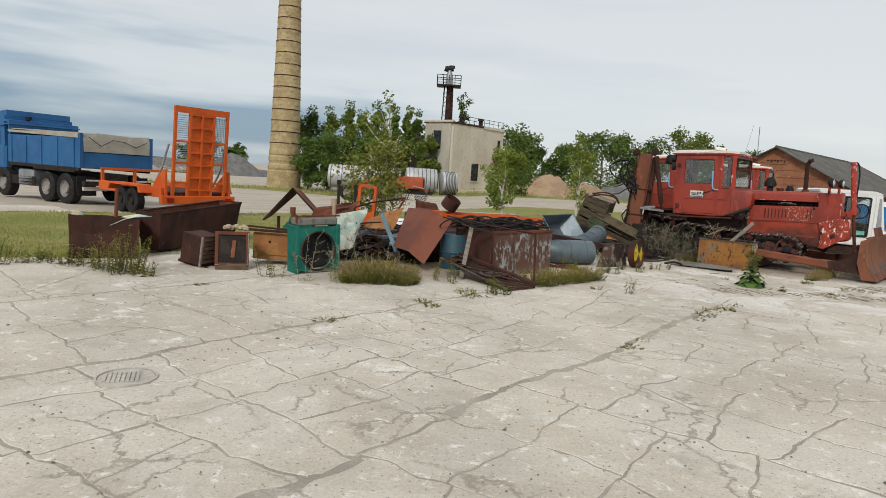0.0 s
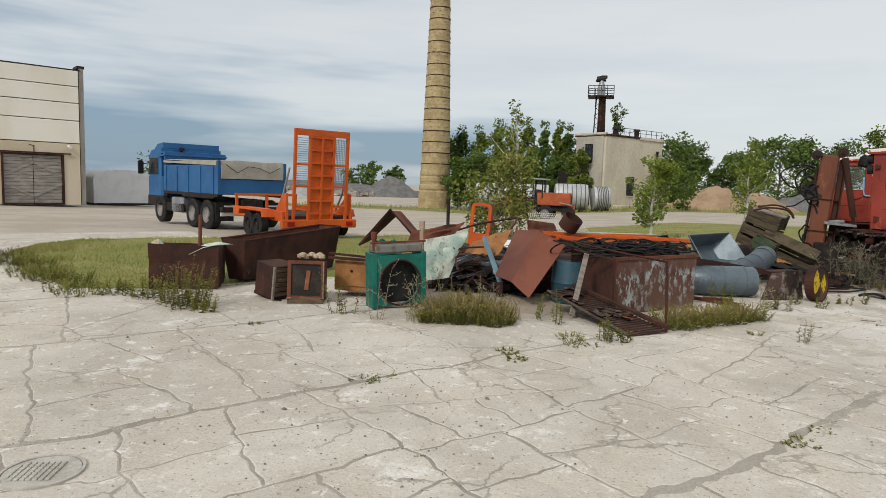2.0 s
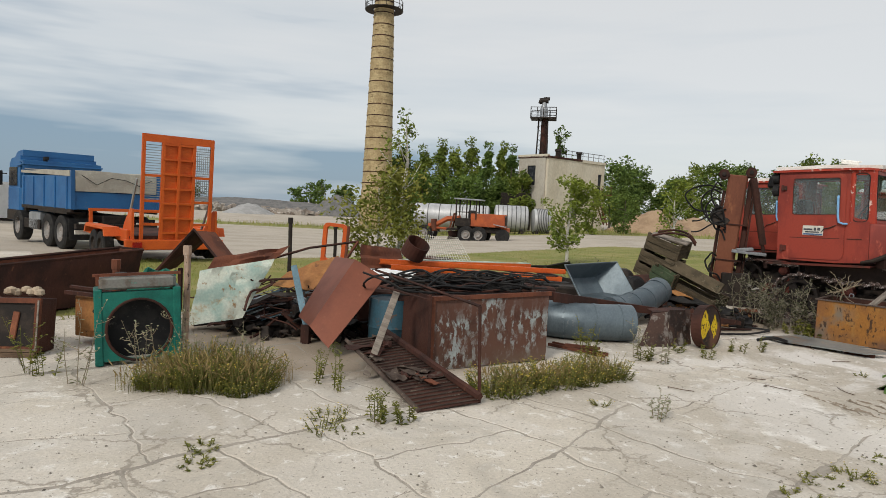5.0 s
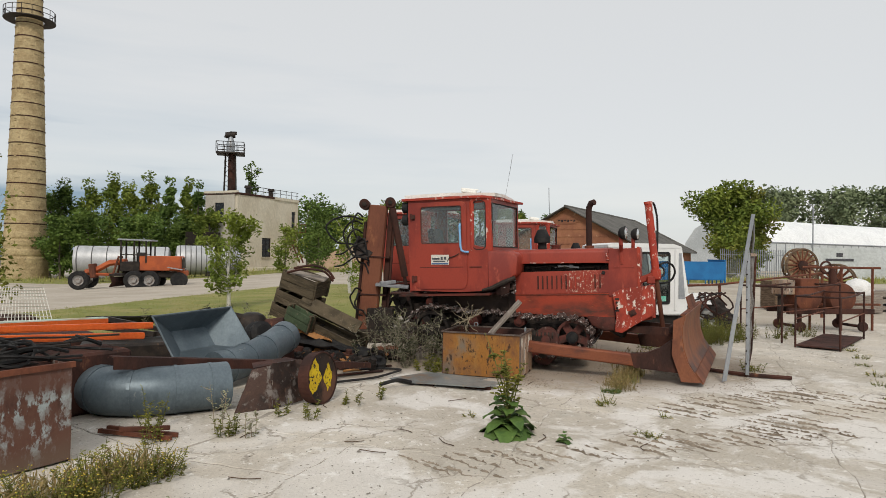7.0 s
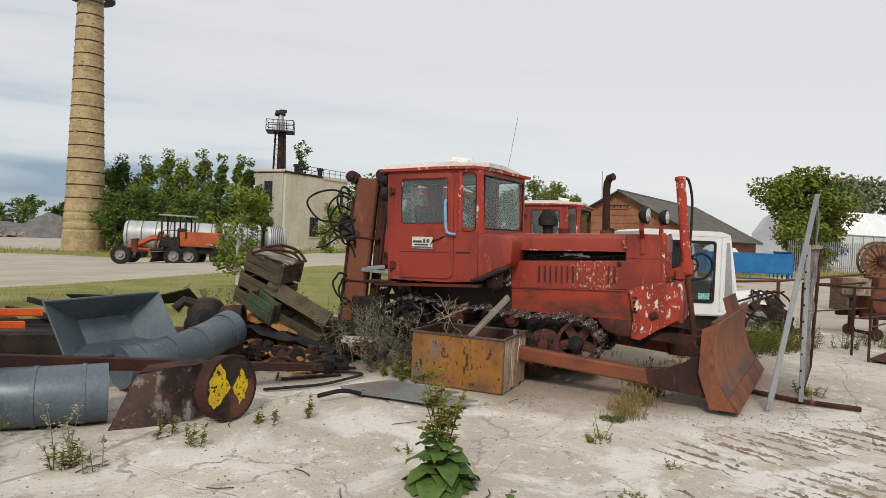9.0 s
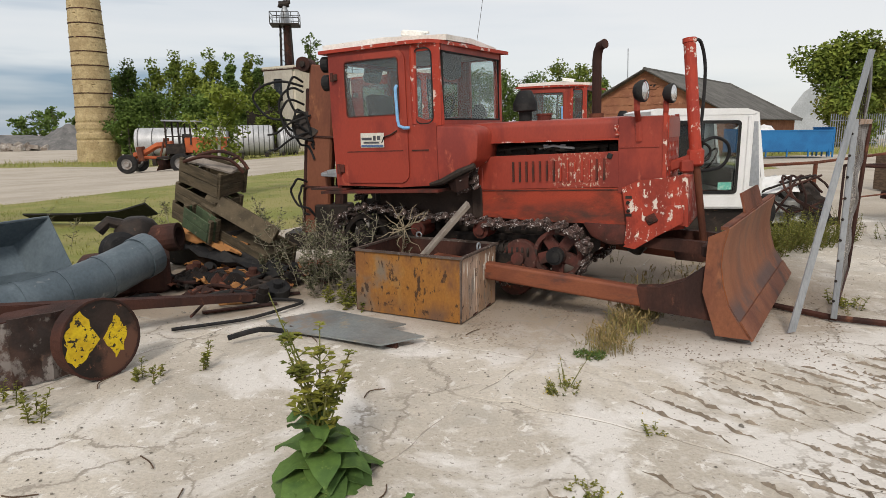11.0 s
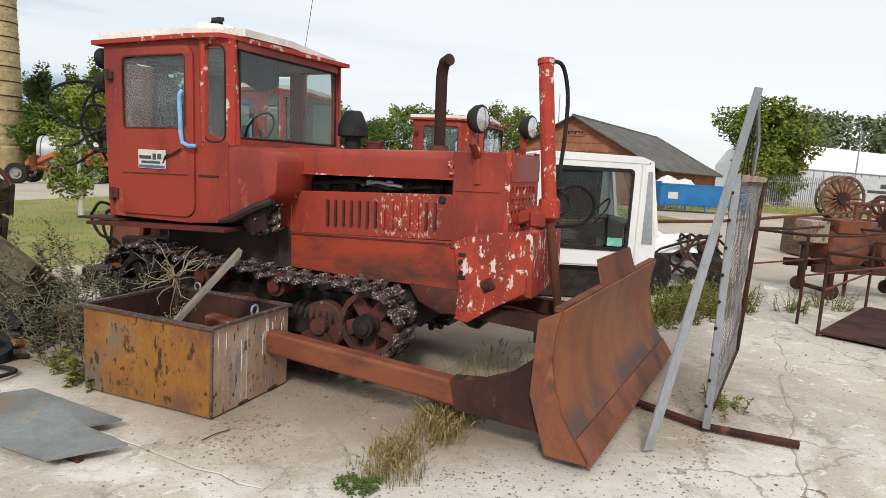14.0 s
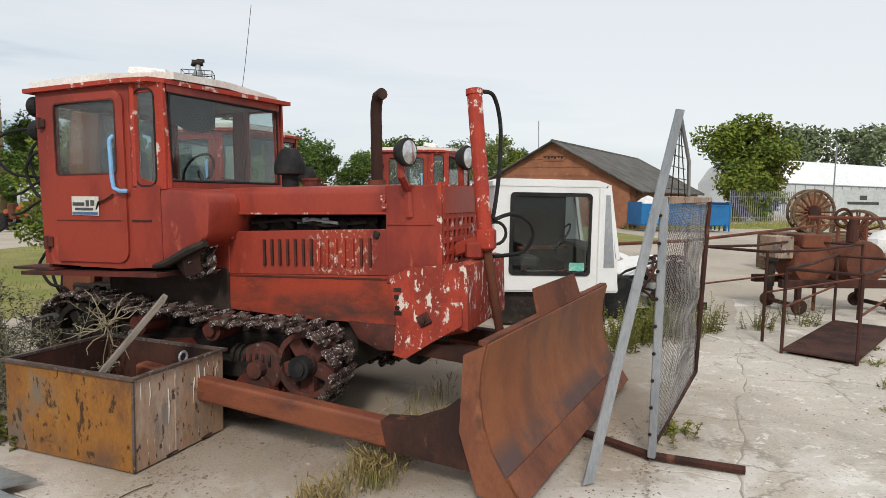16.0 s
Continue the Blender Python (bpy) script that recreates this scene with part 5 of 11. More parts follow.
part("sticker", Geo().box(0.20, 0.004, 0.11, -0.45, -0.012, 0.82), stuff("green_sticker", (0.10, 0.42, 0.33), (0.3, 0.55, 0.45), (0.75, 0.8, 0.75), 30, 80, rough=0.5, bump=0), wc, "small green window sticker")
# dark sheets added over the white walls, standing in for shade inside the cab
part("lining", Geo().box(0.02, 1.84, 1.3, -1.51, 0.95, 1.2), SEAT, wc)
part("lining", Geo().box(1.3, 0.02, 1.3, -0.84, 1.86, 1.2), SEAT, wc)
part("lining", Geo().box(1.36, 1.8, 0.02, -0.84, 0.95, 1.86), SEAT, wc)
part("quarter_window", Geo().prism([(-0.09, 0.82), (0.055, 0.82), (-0.035, 1.78), (-0.09, 1.78)], -0.030, -0.021), STEEL, wc, "dusty narrow front window")
part("pillar", Geo().box(0.05, 0.03, 1.3, -0.155, -0.030, 1.22, c=0.01), WHITE, wc)
part("underframe", Geo().box(1.5, 1.7, 0.46, -0.75, 0.95, 0.24, c=0.03), DARK, wc)

# ---- ground ----
def concrete(name):
    """Old dusty concrete: tan dust over grey, bare white patches, pits and hairline cracks."""
    mat = stuff(name, (0.57, 0.52, 0.445), (0.465, 0.42, 0.355), (0.70, 0.67, 0.615), 0.42, 42, (0.40, 0.60), (0.57, 0.66), 0.92, 0, 0.45, vary=0.05, world_space=True)
    n, k = mat.node_tree.nodes, mat.node_tree.links
    bsdf = n["Principled BSDF"]
    col = bsdf.inputs["Base Color"].links[0].from_socket
    pos = n.new("ShaderNodeNewGeometry").outputs["Position"]

    def texture(kind, scale, vector, **more):
        t = n.new(kind)
        t.inputs["Scale"].default_value = scale
        for key, v in more.items():
            t.inputs[key].default_value = v
        k.new(vector, t.inputs["Vector"])
        return t

    def remap(value, a, b, c, d):
        r = n.new("ShaderNodeMapRange")
        for key, v in zip(("From Min", "From Max", "To Min", "To Max"), (a, b, c, d)):
            r.inputs[key].default_value = v
        k.new(value, r.inputs["Value"])
        return r.outputs[0]

    def combine(kind, fac, a, b):
        x = n.new("ShaderNodeMixRGB")
        x.blend_type = kind
        for sock, v in zip(x.inputs, (fac, a, b)):
            if isinstance(v, tuple):
                sock.default_value = colour(v)
            elif isinstance(v, float):
                sock.default_value = v
            else:
                k.new(v, sock)
        return x.outputs[0]

    wander = texture("ShaderNodeTexNoise", 1.3, pos, Detail=6.0, Roughness=0.65)
    warped_place = combine("LINEAR_LIGHT", 0.55, pos, wander.outputs["Color"])
    # small chips where the surface has flaked to white, and grey damp stains
    chip = texture("ShaderNodeTexNoise", 7.5, pos, Detail=8.0, Roughness=0.72, Distortion=0.6).outputs["Fac"]
    col = combine("MIX", remap(chip, 0.575, 0.63, 0.0, 0.75), col, (0.76, 0.74, 0.70))
    stain = texture("ShaderNodeTexNoise", 1.6, pos, Detail=5.0, Roughness=0.6, Distortion=1.2).outputs["Fac"]
    col = combine("MIX", remap(stain, 0.52, 0.68, 0.0, 0.6), col, (0.40, 0.37, 0.32))
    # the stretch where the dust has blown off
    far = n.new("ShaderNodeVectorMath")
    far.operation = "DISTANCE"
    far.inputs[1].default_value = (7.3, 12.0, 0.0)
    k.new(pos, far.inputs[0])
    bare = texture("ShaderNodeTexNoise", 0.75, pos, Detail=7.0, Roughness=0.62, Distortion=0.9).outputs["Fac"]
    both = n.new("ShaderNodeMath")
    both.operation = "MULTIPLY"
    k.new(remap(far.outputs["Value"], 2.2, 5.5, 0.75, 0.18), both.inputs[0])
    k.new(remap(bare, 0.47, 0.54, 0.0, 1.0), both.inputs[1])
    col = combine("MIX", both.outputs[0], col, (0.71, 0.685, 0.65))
    # earth and oil trodden in under the machines and the scrap
    for place, reach in (((8.4, 15.9, 0.0), 3.5), ((-0.6, 12.0, 0.0), 2.6), ((4.2, 15.8, 0.0), 1.9)):
        soil = n.new("ShaderNodeVectorMath")
        soil.operation = "DISTANCE"
        soil.inputs[1].default_value = place
        k.new(warped_place, soil.inputs[0])
        col = combine("MIX", remap(soil.outputs["Value"], reach * 0.72, reach, 0.85, 0.0), col, (0.27, 0.215, 0.16))
    # pits and grit
    grit = texture("ShaderNodeTexNoise", 26.0, pos, Detail=4.0, Roughness=0.7).outputs["Fac"]
    col = combine("MIX", remap(grit, 0.60, 0.66, 0.0, 0.85), col, (0.22, 0.195, 0.165))
    # hairline cracks
    bend = texture("ShaderNodeTexNoise", 2.6, pos, Detail=5.0, Roughness=0.65)
    warped = combine("LINEAR_LIGHT", 0.22, pos, bend.outputs["Color"])
    cell = texture("ShaderNodeTexVoronoi", 1.15, warped)
    cell.feature = "DISTANCE_TO_EDGE"
    gate = texture("ShaderNodeTexNoise", 0.9, pos, Detail=3.0).outputs["Fac"]
    line = n.new("ShaderNodeMath")
    line.operation = "MULTIPLY"
    k.new(remap(cell.outputs["Distance"], 0.004, 0.022, 0.9, 0.0), line.inputs[0])
    k.new(remap(gate, 0.46, 0.56, 0.0, 1.0), line.inputs[1])
    col = combine("MIX", line.outputs[0], col, (0.30, 0.265, 0.22))
    k.new(col, bsdf.inputs["Base Color"])
    return mat


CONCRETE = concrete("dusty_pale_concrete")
GROUND = stuff("sandy_ground", (0.45, 0.40, 0.335), (0.38, 0.335, 0.275), (0.54, 0.50, 0.44), 0.35, 30, (0.40, 0.62), (0.60, 0.72), 0.95, 0, 0.5)
TURF = stuff("rough_turf", (0.19, 0.205, 0.055), (0.27, 0.245, 0.095), (0.125, 0.15, 0.038), 0.6, 25, (0.40, 0.62), (0.55, 0.7), 0.95, 0, 0.6)
GRASS = stuff("grass_blades", (0.205, 0.23, 0.055), (0.30, 0.275, 0.10), (0.14, 0.175, 0.04), 0.5, 20, (0.42, 0.62), (0.55, 0.7), 0.8, 0, 0.0, vary=0.3)
xs = [-900, -400, -200, -120, -80] + [-60 + 4 * i for i in range(36)] + [90, 120, 160, 220, 400, 900]
ys = [-60, -20, -6] + [0 + 3 * i for i in range(6)] + [18 + 4 * i for i in range(18)] + [95, 110, 140, 200, 320, 600, 1200]
g = Geo()
g.add([(x, y, fall(x, y) - (0.0085 if y < 19 else 0.0)) for y in ys for x in xs], [(j * len(xs) + i, j * len(xs) + i + 1, (j + 1) * len(xs) + i + 1, (j + 1) * len(xs) + i) for j in range(len(ys) - 1) for i in range(len(xs) - 1)])
ground = solid("ground", g, GROUND, "pale sandy yard and road surface falling gently away", "ground", kind="structure")


def strip(near, far, lift, steps=8, edge=0.25):
    """A sheet of ground between two lines of equal count."""
    rows = []
    for a, b in zip(near, far):
        row = []
        for k in range(steps + 1):
            p = Vector((*a, 0)).lerp(Vector((*b, 0)), k / steps)
            w = edge * noise.noise((p.x * 0.9, p.y * 0.9, 3.1)) if k in (0, steps) else 0
            p.x, p.y = p.x + w, p.y + w
            row.append((p.x, p.y, fall(p.x, p.y) + (lift if 0 < k < steps else -0.02)))
        rows.append(row)
    return rows


def dense(pts, k):
    return [tuple(Vector((*pts[i], 0)).lerp(Vector((*pts[i + 1], 0)), j / k)[:2]) for i in range(len(pts) - 1) for j in range(k)] + [pts[-1]]


def turf(name, near, far, lift, label, k=5):
    rows = strip(dense(near, k), dense(far, k), lift)
    g = Geo()
    n, w = len(rows), len(rows[0])
    g.add([p for r in rows for p in r], [(i * w + j, (i + 1) * w + j, (i + 1) * w + j + 1, i * w + j + 1) for i in range(n - 1) for j in range(w - 1)])
    solid(name, g, TURF, label, "grass", kind="structure")
    return rows


island = turf("lawn", [(-10.6, 11.6), (-8.6, 10.1), (-6.6, 8.95), (-5.4, 9.3), (-4.2, 11.2), (-1.6, 13.2), (1.5, 14.9), (4.2, 18.6), (8.0, 23.0), (14.0, 27.5), (24.0, 33.0)],
              [(-10.9, 11.9), (-12.0, 13.6), (-12.2, 14.9), (-11.2, 16.6), (-9.4, 17.6), (-7.6, 20.5), (-3.4, 27.5), (-0.6, 34.0), (5.0, 44.0), (14.0, 46.0), (26.0, 47.0)], 0.035, "rough grass island behind the scrap")
verge = turf("verge", [(-60.0, 63.0), (-34.0, 66.0), (-20.0, 68.5), (-8.0, 62.5), (2.0, 63.0), (10.0, 70.0), (30.0, 76.0)],
             [(-60.0, 72.0), (-34.0, 76.0), (-20.0, 84.0), (-8.0, 80.0), (2.0, 84.0), (10.0, 90.0), (30.0, 100.0)], 0.05, "grass verge along the far side of the road")
verge2 = turf("verge", [(28.0, 44.5), (36.0, 46.0), (46.0, 46.0), (58.0, 43.0)], [(29.0, 49.0), (38.0, 52.0), (48.0, 56.0), (66.0, 60.0)], 0.05, "weedy verge by the blue container")


def blades(name, rows, count, low, high, seed, label, material=GRASS):
    rnd = random.Random(seed)
    g = Geo()
    n, w = len(rows), len(rows[0])
    for _ in range(count):
        i, j = rnd.randrange(n - 1), rnd.randrange(w - 1)
        u, v = rnd.random(), rnd.random()
        p = Vector(rows[i][j]).lerp(Vector(rows[i + 1][j]), u).lerp(Vector(rows[i][j + 1]).lerp(Vector(rows[i + 1][j + 1]), u), v)
        a, h = rnd.uniform(0, 6.28), rnd.uniform(low, high) * (0.5 + max(0, noise.noise((p.x * 0.8, p.y * 0.8, 0)) + 0.4))
        d, b = Vector((math.cos(a), math.sin(a), 0)), h * 0.07 + 0.003
        lean = Vector((rnd.uniform(-0.4, 0.4), rnd.uniform(-0.4, 0.4), 1)) * h
        k = len(g.v)
        g.v += [tuple(p - d * b), tuple(p + d * b), tuple(p + lean)]
        g.f.append((k, k + 1, k + 2))
    return tagged(part(name, g, material), label, "grass", kind="stuff")


blades("lawn_grass", island, 60000, 0.015, 0.06, 1, "tufted grass of the island")
blades("verge_grass", verge, 5000, 0.15, 0.5, 2, "rough grass of the verge")
blades("verge_grass", verge2, 2500, 0.15, 0.5, 3, "rough grass by the blue container")

# ---- foliage ----
LEAF_DARK = stuff("dark_green_leaves", (0.105, 0.16, 0.032), (0.065, 0.11, 0.024), (0.17, 0.21, 0.045), 0.4, 3, (0.4, 0.6), (0.55, 0.7), 0.75, 0, 0, vary=0.35)
LEAF_LIGHT = stuff("fresh_green_leaves", (0.18, 0.225, 0.036), (0.11, 0.16, 0.028), (0.26, 0.27, 0.05), 0.5, 3, (0.4, 0.6), (0.55, 0.7), 0.75, 0, 0, vary=0.35)
LEAF_YELLOW = stuff("yellowing_leaves", (0.20, 0.20, 0.04), (0.13, 0.155, 0.03), (0.27, 0.24, 0.05), 0.5, 3, (0.4, 0.6), (0.55, 0.7), 0.75, 0, 0, vary=0.3)
# paler, greyer green: distance haze is mixed into this leaf colour
LEAF_FAR = stuff("haze_paled_leaves", (0.20, 0.24, 0.13), (0.14, 0.18, 0.095), (0.27, 0.30, 0.18), 0.3, 2, (0.4, 0.6), (0.55, 0.7), 0.8, 0, 0, vary=0.25)
BARK = stuff("grey_bark", (0.12, 0.10, 0.08), (0.085, 0.07, 0.055), None, 4, 30, rough=0.9, bump=0.4)
BIRCH_BARK = stuff("birch_bark", (0.55, 0.53, 0.49), (0.42, 0.40, 0.36), (0.08, 0.07, 0.06), 3, 30, (0.4, 0.6), (0.6, 0.66), 0.8, 0, 0.2)


def leaf(g, p, size, rnd):
    """One folded leaf or leaf cluster."""
    a = Vector((rnd.gauss(0, 1), rnd.gauss(0, 1), rnd.gauss(0, 0.7))).normalized()
    b = a.cross(Vector((rnd.gauss(0, 1), rnd.gauss(0, 1), rnd.gauss(0, 1)))).normalized()
    c = a.cross(b) * size * 0.22
    k = len(g.v)
    g.v += [tuple(p - a * size), tuple(p + b * size * 0.55 + c), tuple(p + a * size), tuple(p - b * size * 0.55 + c)]
    g.f += [(k, k + 1, k + 2), (k, k + 2, k + 3)]


def tree(name, label, x, y, height, spread, leaves, size, seed, foliage, bark=BARK, group="", narrow=1.0, bare=0.22, z=None, cone=0.0):
    """Tapered trunk, limbs, and leaves gathered in clumps on the limb ends."""
    rnd = random.Random(seed)
    t = thing(name, label, "tree", pose(x, y, fall(x, y) - 0.05 if z is None else z, 0, 0, rnd.uniform(0, 360)), group)
    trunk, tips = Geo(), []
    r0 = height * 0.022
    spine = [Vector((0.03 * height * noise.noise((i * 0.5, seed, 0)), 0.03 * height * noise.noise((i * 0.5, seed, 7)), height * 0.93 * i / 7)) for i in range(8)]
    trunk.tube(spine, [r0 * (1 - 0.88 * i / 7) for i in range(8)], 7)
    for i in range(18):
        f = bare + (0.95 - bare) * (i + rnd.random()) / 18
        k = min(6, int(f * 7))
        base = spine[k].lerp(spine[k + 1], f * 7 - k)
        a = rnd.uniform(0, 6.28)
        reach = spread * (math.sin(math.pi * min(1, (f - bare * 0.6) / (1.02 - bare * 0.6))) ** 0.6) * rnd.uniform(0.55, 1.12)
        reach *= 1 - cone * max(0.0, f - bare) / (1 - bare)
        rise = reach * rnd.uniform(0.25, 0.9) / narrow
        end = base + Vector((math.cos(a) * reach, math.sin(a) * reach, rise))
        mid = base.lerp(end, 0.5) + Vector((0, 0, -0.08 * reach))
        trunk.tube([base, mid, end], [r0 * 0.4 * (1.05 - f), r0 * 0.25 * (1.05 - f), 0.008], 5)
        tips += [(end, reach), (mid, reach * 0.9), (base.lerp(end, 0.75) + Vector((rnd.gauss(0, 0.15), rnd.gauss(0, 0.15), rnd.gauss(0, 0.15))) * reach, reach)]
    tips.append((spine[-1] + Vector((0, 0, height * 0.03)), spread * 0.5))
    part("trunk", trunk, bark, t)
    crown = Geo()
    for _ in range(leaves):
        c, reach = rnd.choice(tips)
        s = 0.20 * spread + 0.16 * reach
        d = Vector((rnd.gauss(0, 1), rnd.gauss(0, 1), rnd.gauss(0, 0.8)))
        p = c + d.normalized() * s * (0.35 + 0.75 * rnd.random() ** 0.6)
        if p.z > bare * height * 0.5:
            leaf(crown, p, size * rnd.uniform(0.6, 1.35), rnd)
    part("crown", crown, foliage, t)
    return t


wood = "trees behind the tanks"
for i, (x, y, h, s, m) in enumerate([(-21.0, 88, 9.5, 2.6, LEAF_DARK), (-18.6, 84, 10.2, 2.4, LEAF_DARK), (-16.4, 86, 10.4, 2.6, LEAF_LIGHT), (-13.6, 84, 11.2, 2.5, LEAF_LIGHT), (-11.6, 82, 10.0, 2.6, LEAF_LIGHT), (-9.8, 85, 11.3, 2.4, LEAF_LIGHT),
                                      (-7.6, 83, 10.6, 2.0, LEAF_DARK), (-6.0, 86, 10.8, 1.9, LEAF_LIGHT), (-4.6, 84, 10.2, 1.7, LEAF_DARK), (-2.6, 76, 6.6, 1.4, LEAF_LIGHT), (-5.6, 78, 5.2, 1.6, LEAF_DARK), (-14.8, 79, 6.5, 2.2, LEAF_DARK), (-17.4, 79, 6.0, 2.0, LEAF_DARK), (-9.4, 78, 6.0, 2.2, LEAF_DARK)]):
    tree("poplar_tree" if h > 9 else "bush_tree", "leafy green tree standing behind the silver tanks", x, y, h * 1.06, s * 1.12, 3800, 0.175, 20 + i, m, group=wood, narrow=0.7, bare=0.10, cone=0.8 if h > 9 else 0.3)
tree("roof_tree", "slender tree growing beside the boiler house tower", 1.2, 84.5, 13.2, 1.5, 1300, 0.17, 61, LEAF_DARK, narrow=0.7)
edge = "trees along the far edge"
for i, (x, y, h, s, m) in enumerate([(8.6, 96, 9.4, 3.4, LEAF_DARK), (11.8, 104, 9.2, 3.6, LEAF_DARK), (15.2, 105, 7.2, 3.0, LEAF_DARK), (9.5, 89, 5.6, 2.3, LEAF_DARK), (18.4, 104, 7.6, 2.6, LEAF_DARK), (21.6, 106, 9.8, 3.2, LEAF_LIGHT), (25.0, 105, 10.4, 3.6, LEAF_DARK), (28.6, 106, 10.6, 3.6, LEAF_DARK),
                                      (32.6, 104, 9.8, 3.4, LEAF_DARK), (37.2, 105, 12.0, 3.8, LEAF_LIGHT), (41.2, 106, 11.6, 3.4, LEAF_LIGHT), (45.5, 108, 9.6, 3.2, LEAF_DARK), (50.5, 108, 9.0, 3.4, LEAF_DARK)]):
    tree("broadleaf_tree", "dense dark green tree at the edge of the yard", x, y, h, s, 3400, 0.22, 80 + i, m, group=edge, bare=0.1)
tree("chestnut_tree", "large rounded tree with yellowing leaves by the blue container", 49.6, 61, 9.6, 3.7, 10500, 0.21, 101, LEAF_LIGHT, bare=0.04)
tree("chestnut_tree", "yellowing tree growing close beside a darker one", 52.4, 62, 9.0, 2.7, 4200, 0.22, 105, LEAF_YELLOW, bare=0.1)
tree("lilac_bush", "dense bush at the foot of the yellowing trees", 48.2, 60.0, 3.6, 2.2, 1600, 0.2, 107, LEAF_YELLOW, bare=0.02)
tree("lilac_bush", "dense bush at the foot of the yellowing trees", 51.6, 60.5, 4.4, 2.4, 1800, 0.2, 108, LEAF_LIGHT, bare=0.02)
row = "tall trees beyond the polytunnel"
for i in range(12):
    x = 128 + 6.6 * i
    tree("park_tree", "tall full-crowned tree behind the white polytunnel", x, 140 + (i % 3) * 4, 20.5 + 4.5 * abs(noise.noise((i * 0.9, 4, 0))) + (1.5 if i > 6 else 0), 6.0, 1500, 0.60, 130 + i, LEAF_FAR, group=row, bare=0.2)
for i in range(5):
    tree("distant_tree", "small dark tree far off on the skyline", -72 + 3.6 * i, 172 + 2 * (i % 2), 6.6 + 1.2 * (i % 3), 2.6, 420, 0.5, 160 + i, LEAF_DARK, group="distant trees", bare=0.08)
for i in range(4):
    tree("distant_tree", "small dark tree far off on the skyline", -118 + 6 * i, 165, 4.5, 3.4, 360, 0.55, 170 + i, LEAF_DARK, group="distant trees", bare=0.08)
tree("distant_tree", "small dark tree far off on the skyline", -39, 52, 3.9, 2.6, 900, 0.2, 180, LEAF_DARK, group="distant trees", bare=0.08)
tree("birch_sapling", "slim young birch with light foliage among scrap", -1.95, 20.0, 4.35, 0.75, 620, 0.055, 191, LEAF_LIGHT, BIRCH_BARK, "young birches", 0.7, 0.12)
tree("birch_bush", "bushy birch growth behind the scrap heap", -2.35, 19.2, 2.3, 1.25, 3200, 0.055, 192, LEAF_YELLOW, BIRCH_BARK, "young birches", 0.8, 0.06)
tree("birch_sapling", "slim young birch with light foliage on the grass", 2.3, 26.2, 3.05, 0.80, 2600, 0.062, 193, LEAF_LIGHT, BIRCH_BARK, "young birches", 0.65, 0.12)
tree("birch_sapling", "slim young birch with light foliage on the grass", 6.9, 33.5, 3.6, 0.9, 1700, 0.07, 194, LEAF_LIGHT, BIRCH_BARK, "young birches", 0.6, 0.15)
tree("lilac_bush", "leafy green bush beside the boiler house", 4.9, 66.5, 4.4, 1.6, 1500, 0.14, 195, LEAF_LIGHT, bare=0.04)
tree("lilac_bush", "leafy green bush beside the boiler house", 8.4, 72.5, 4.2, 1.7, 1500, 0.14, 196, LEAF_DARK, bare=0.04)


# ---- heaps ----
def heap(name, label, x, y, r, h, material, seed, sx=1.0, rings=14, n=40, rough=0.12):
    g = Geo()
    vs = []
    for k in range(rings + 1):
        f = k / rings
        for i in range(n):
            a = 2 * math.pi * i / n
            w = 1 + 0.22 * noise.noise((math.cos(a) * 1.3, math.sin(a) * 1.3, seed))
            px, py = math.cos(a) * r * f * w * sx, math.sin(a) * r * f * w
            z = h * max(0.0, 1 - f) ** 1.05 * (1 - 0.15 * math.exp(-30 * f * f)) + rough * h * noise.noise((px * 1.1, py * 1.1, seed + 3)) * (1 - f) ** 0.5
            vs.append((px, py, z if k < rings else -0.15))
    g.add(vs, [(k * n + i, k * n + (i + 1) % n, (k + 1) * n + (i + 1) % n, (k + 1) * n + i) for k in range(rings) for i in range(n)])
    solid(name, g, material, label, "heap", pose(x, y, fall(x, y)), "heaps", smooth=True)


heap("sand_heap", "steep heap of brown sand", 13.4, 85, 4.6, 3.5, SAND, 1, 1.15)
heap("sand_heap", "low heap of brown sand beside a taller one", 9.8, 86, 2.6, 1.5, SAND, 2)
heap("sand_heap", "spread heap of brown sand", 18.4, 88, 4.4, 2.6, SAND, 3, 1.3)
heap("gravel_heap", "grey-brown gravel heap overgrown at its foot", 26.5, 92, 6.0, 3.0, GRAVEL, 4, 1.4)
heap("gravel_heap", "dark grey gravel heap by the chimney", -48.0, 140, 8.0, 5.6, GRAVEL, 5)
heap("gravel_heap", "pale grey gravel heap on the yard", -60.0, 122, 5.0, 2.4, stuff("pale_gravel", (0.34, 0.34, 0.335), (0.28, 0.28, 0.275), None, 0.6, 16, rough=0.95, bump=0.6), 6, 1.2)
heap("rubble_bank", "long grey bank of earth and rubble", -75.0, 150, 16.0, 3.6, GRAVEL, 7, 3.2)
heap("rubble_bank", "low bank of pale earth and rubble", -108.0, 150, 12.0, 6.0, SAND, 8, 2.4)
RUBBLE = stuff("pale_rubble", (0.42, 0.38, 0.33), (0.30, 0.25, 0.21), (0.55, 0.52, 0.48), 0.5, 5, (0.4, 0.6), (0.55, 0.65), 0.95, 0, 0.5, vary=0.45)
rnd = random.Random(9)
g = Geo()
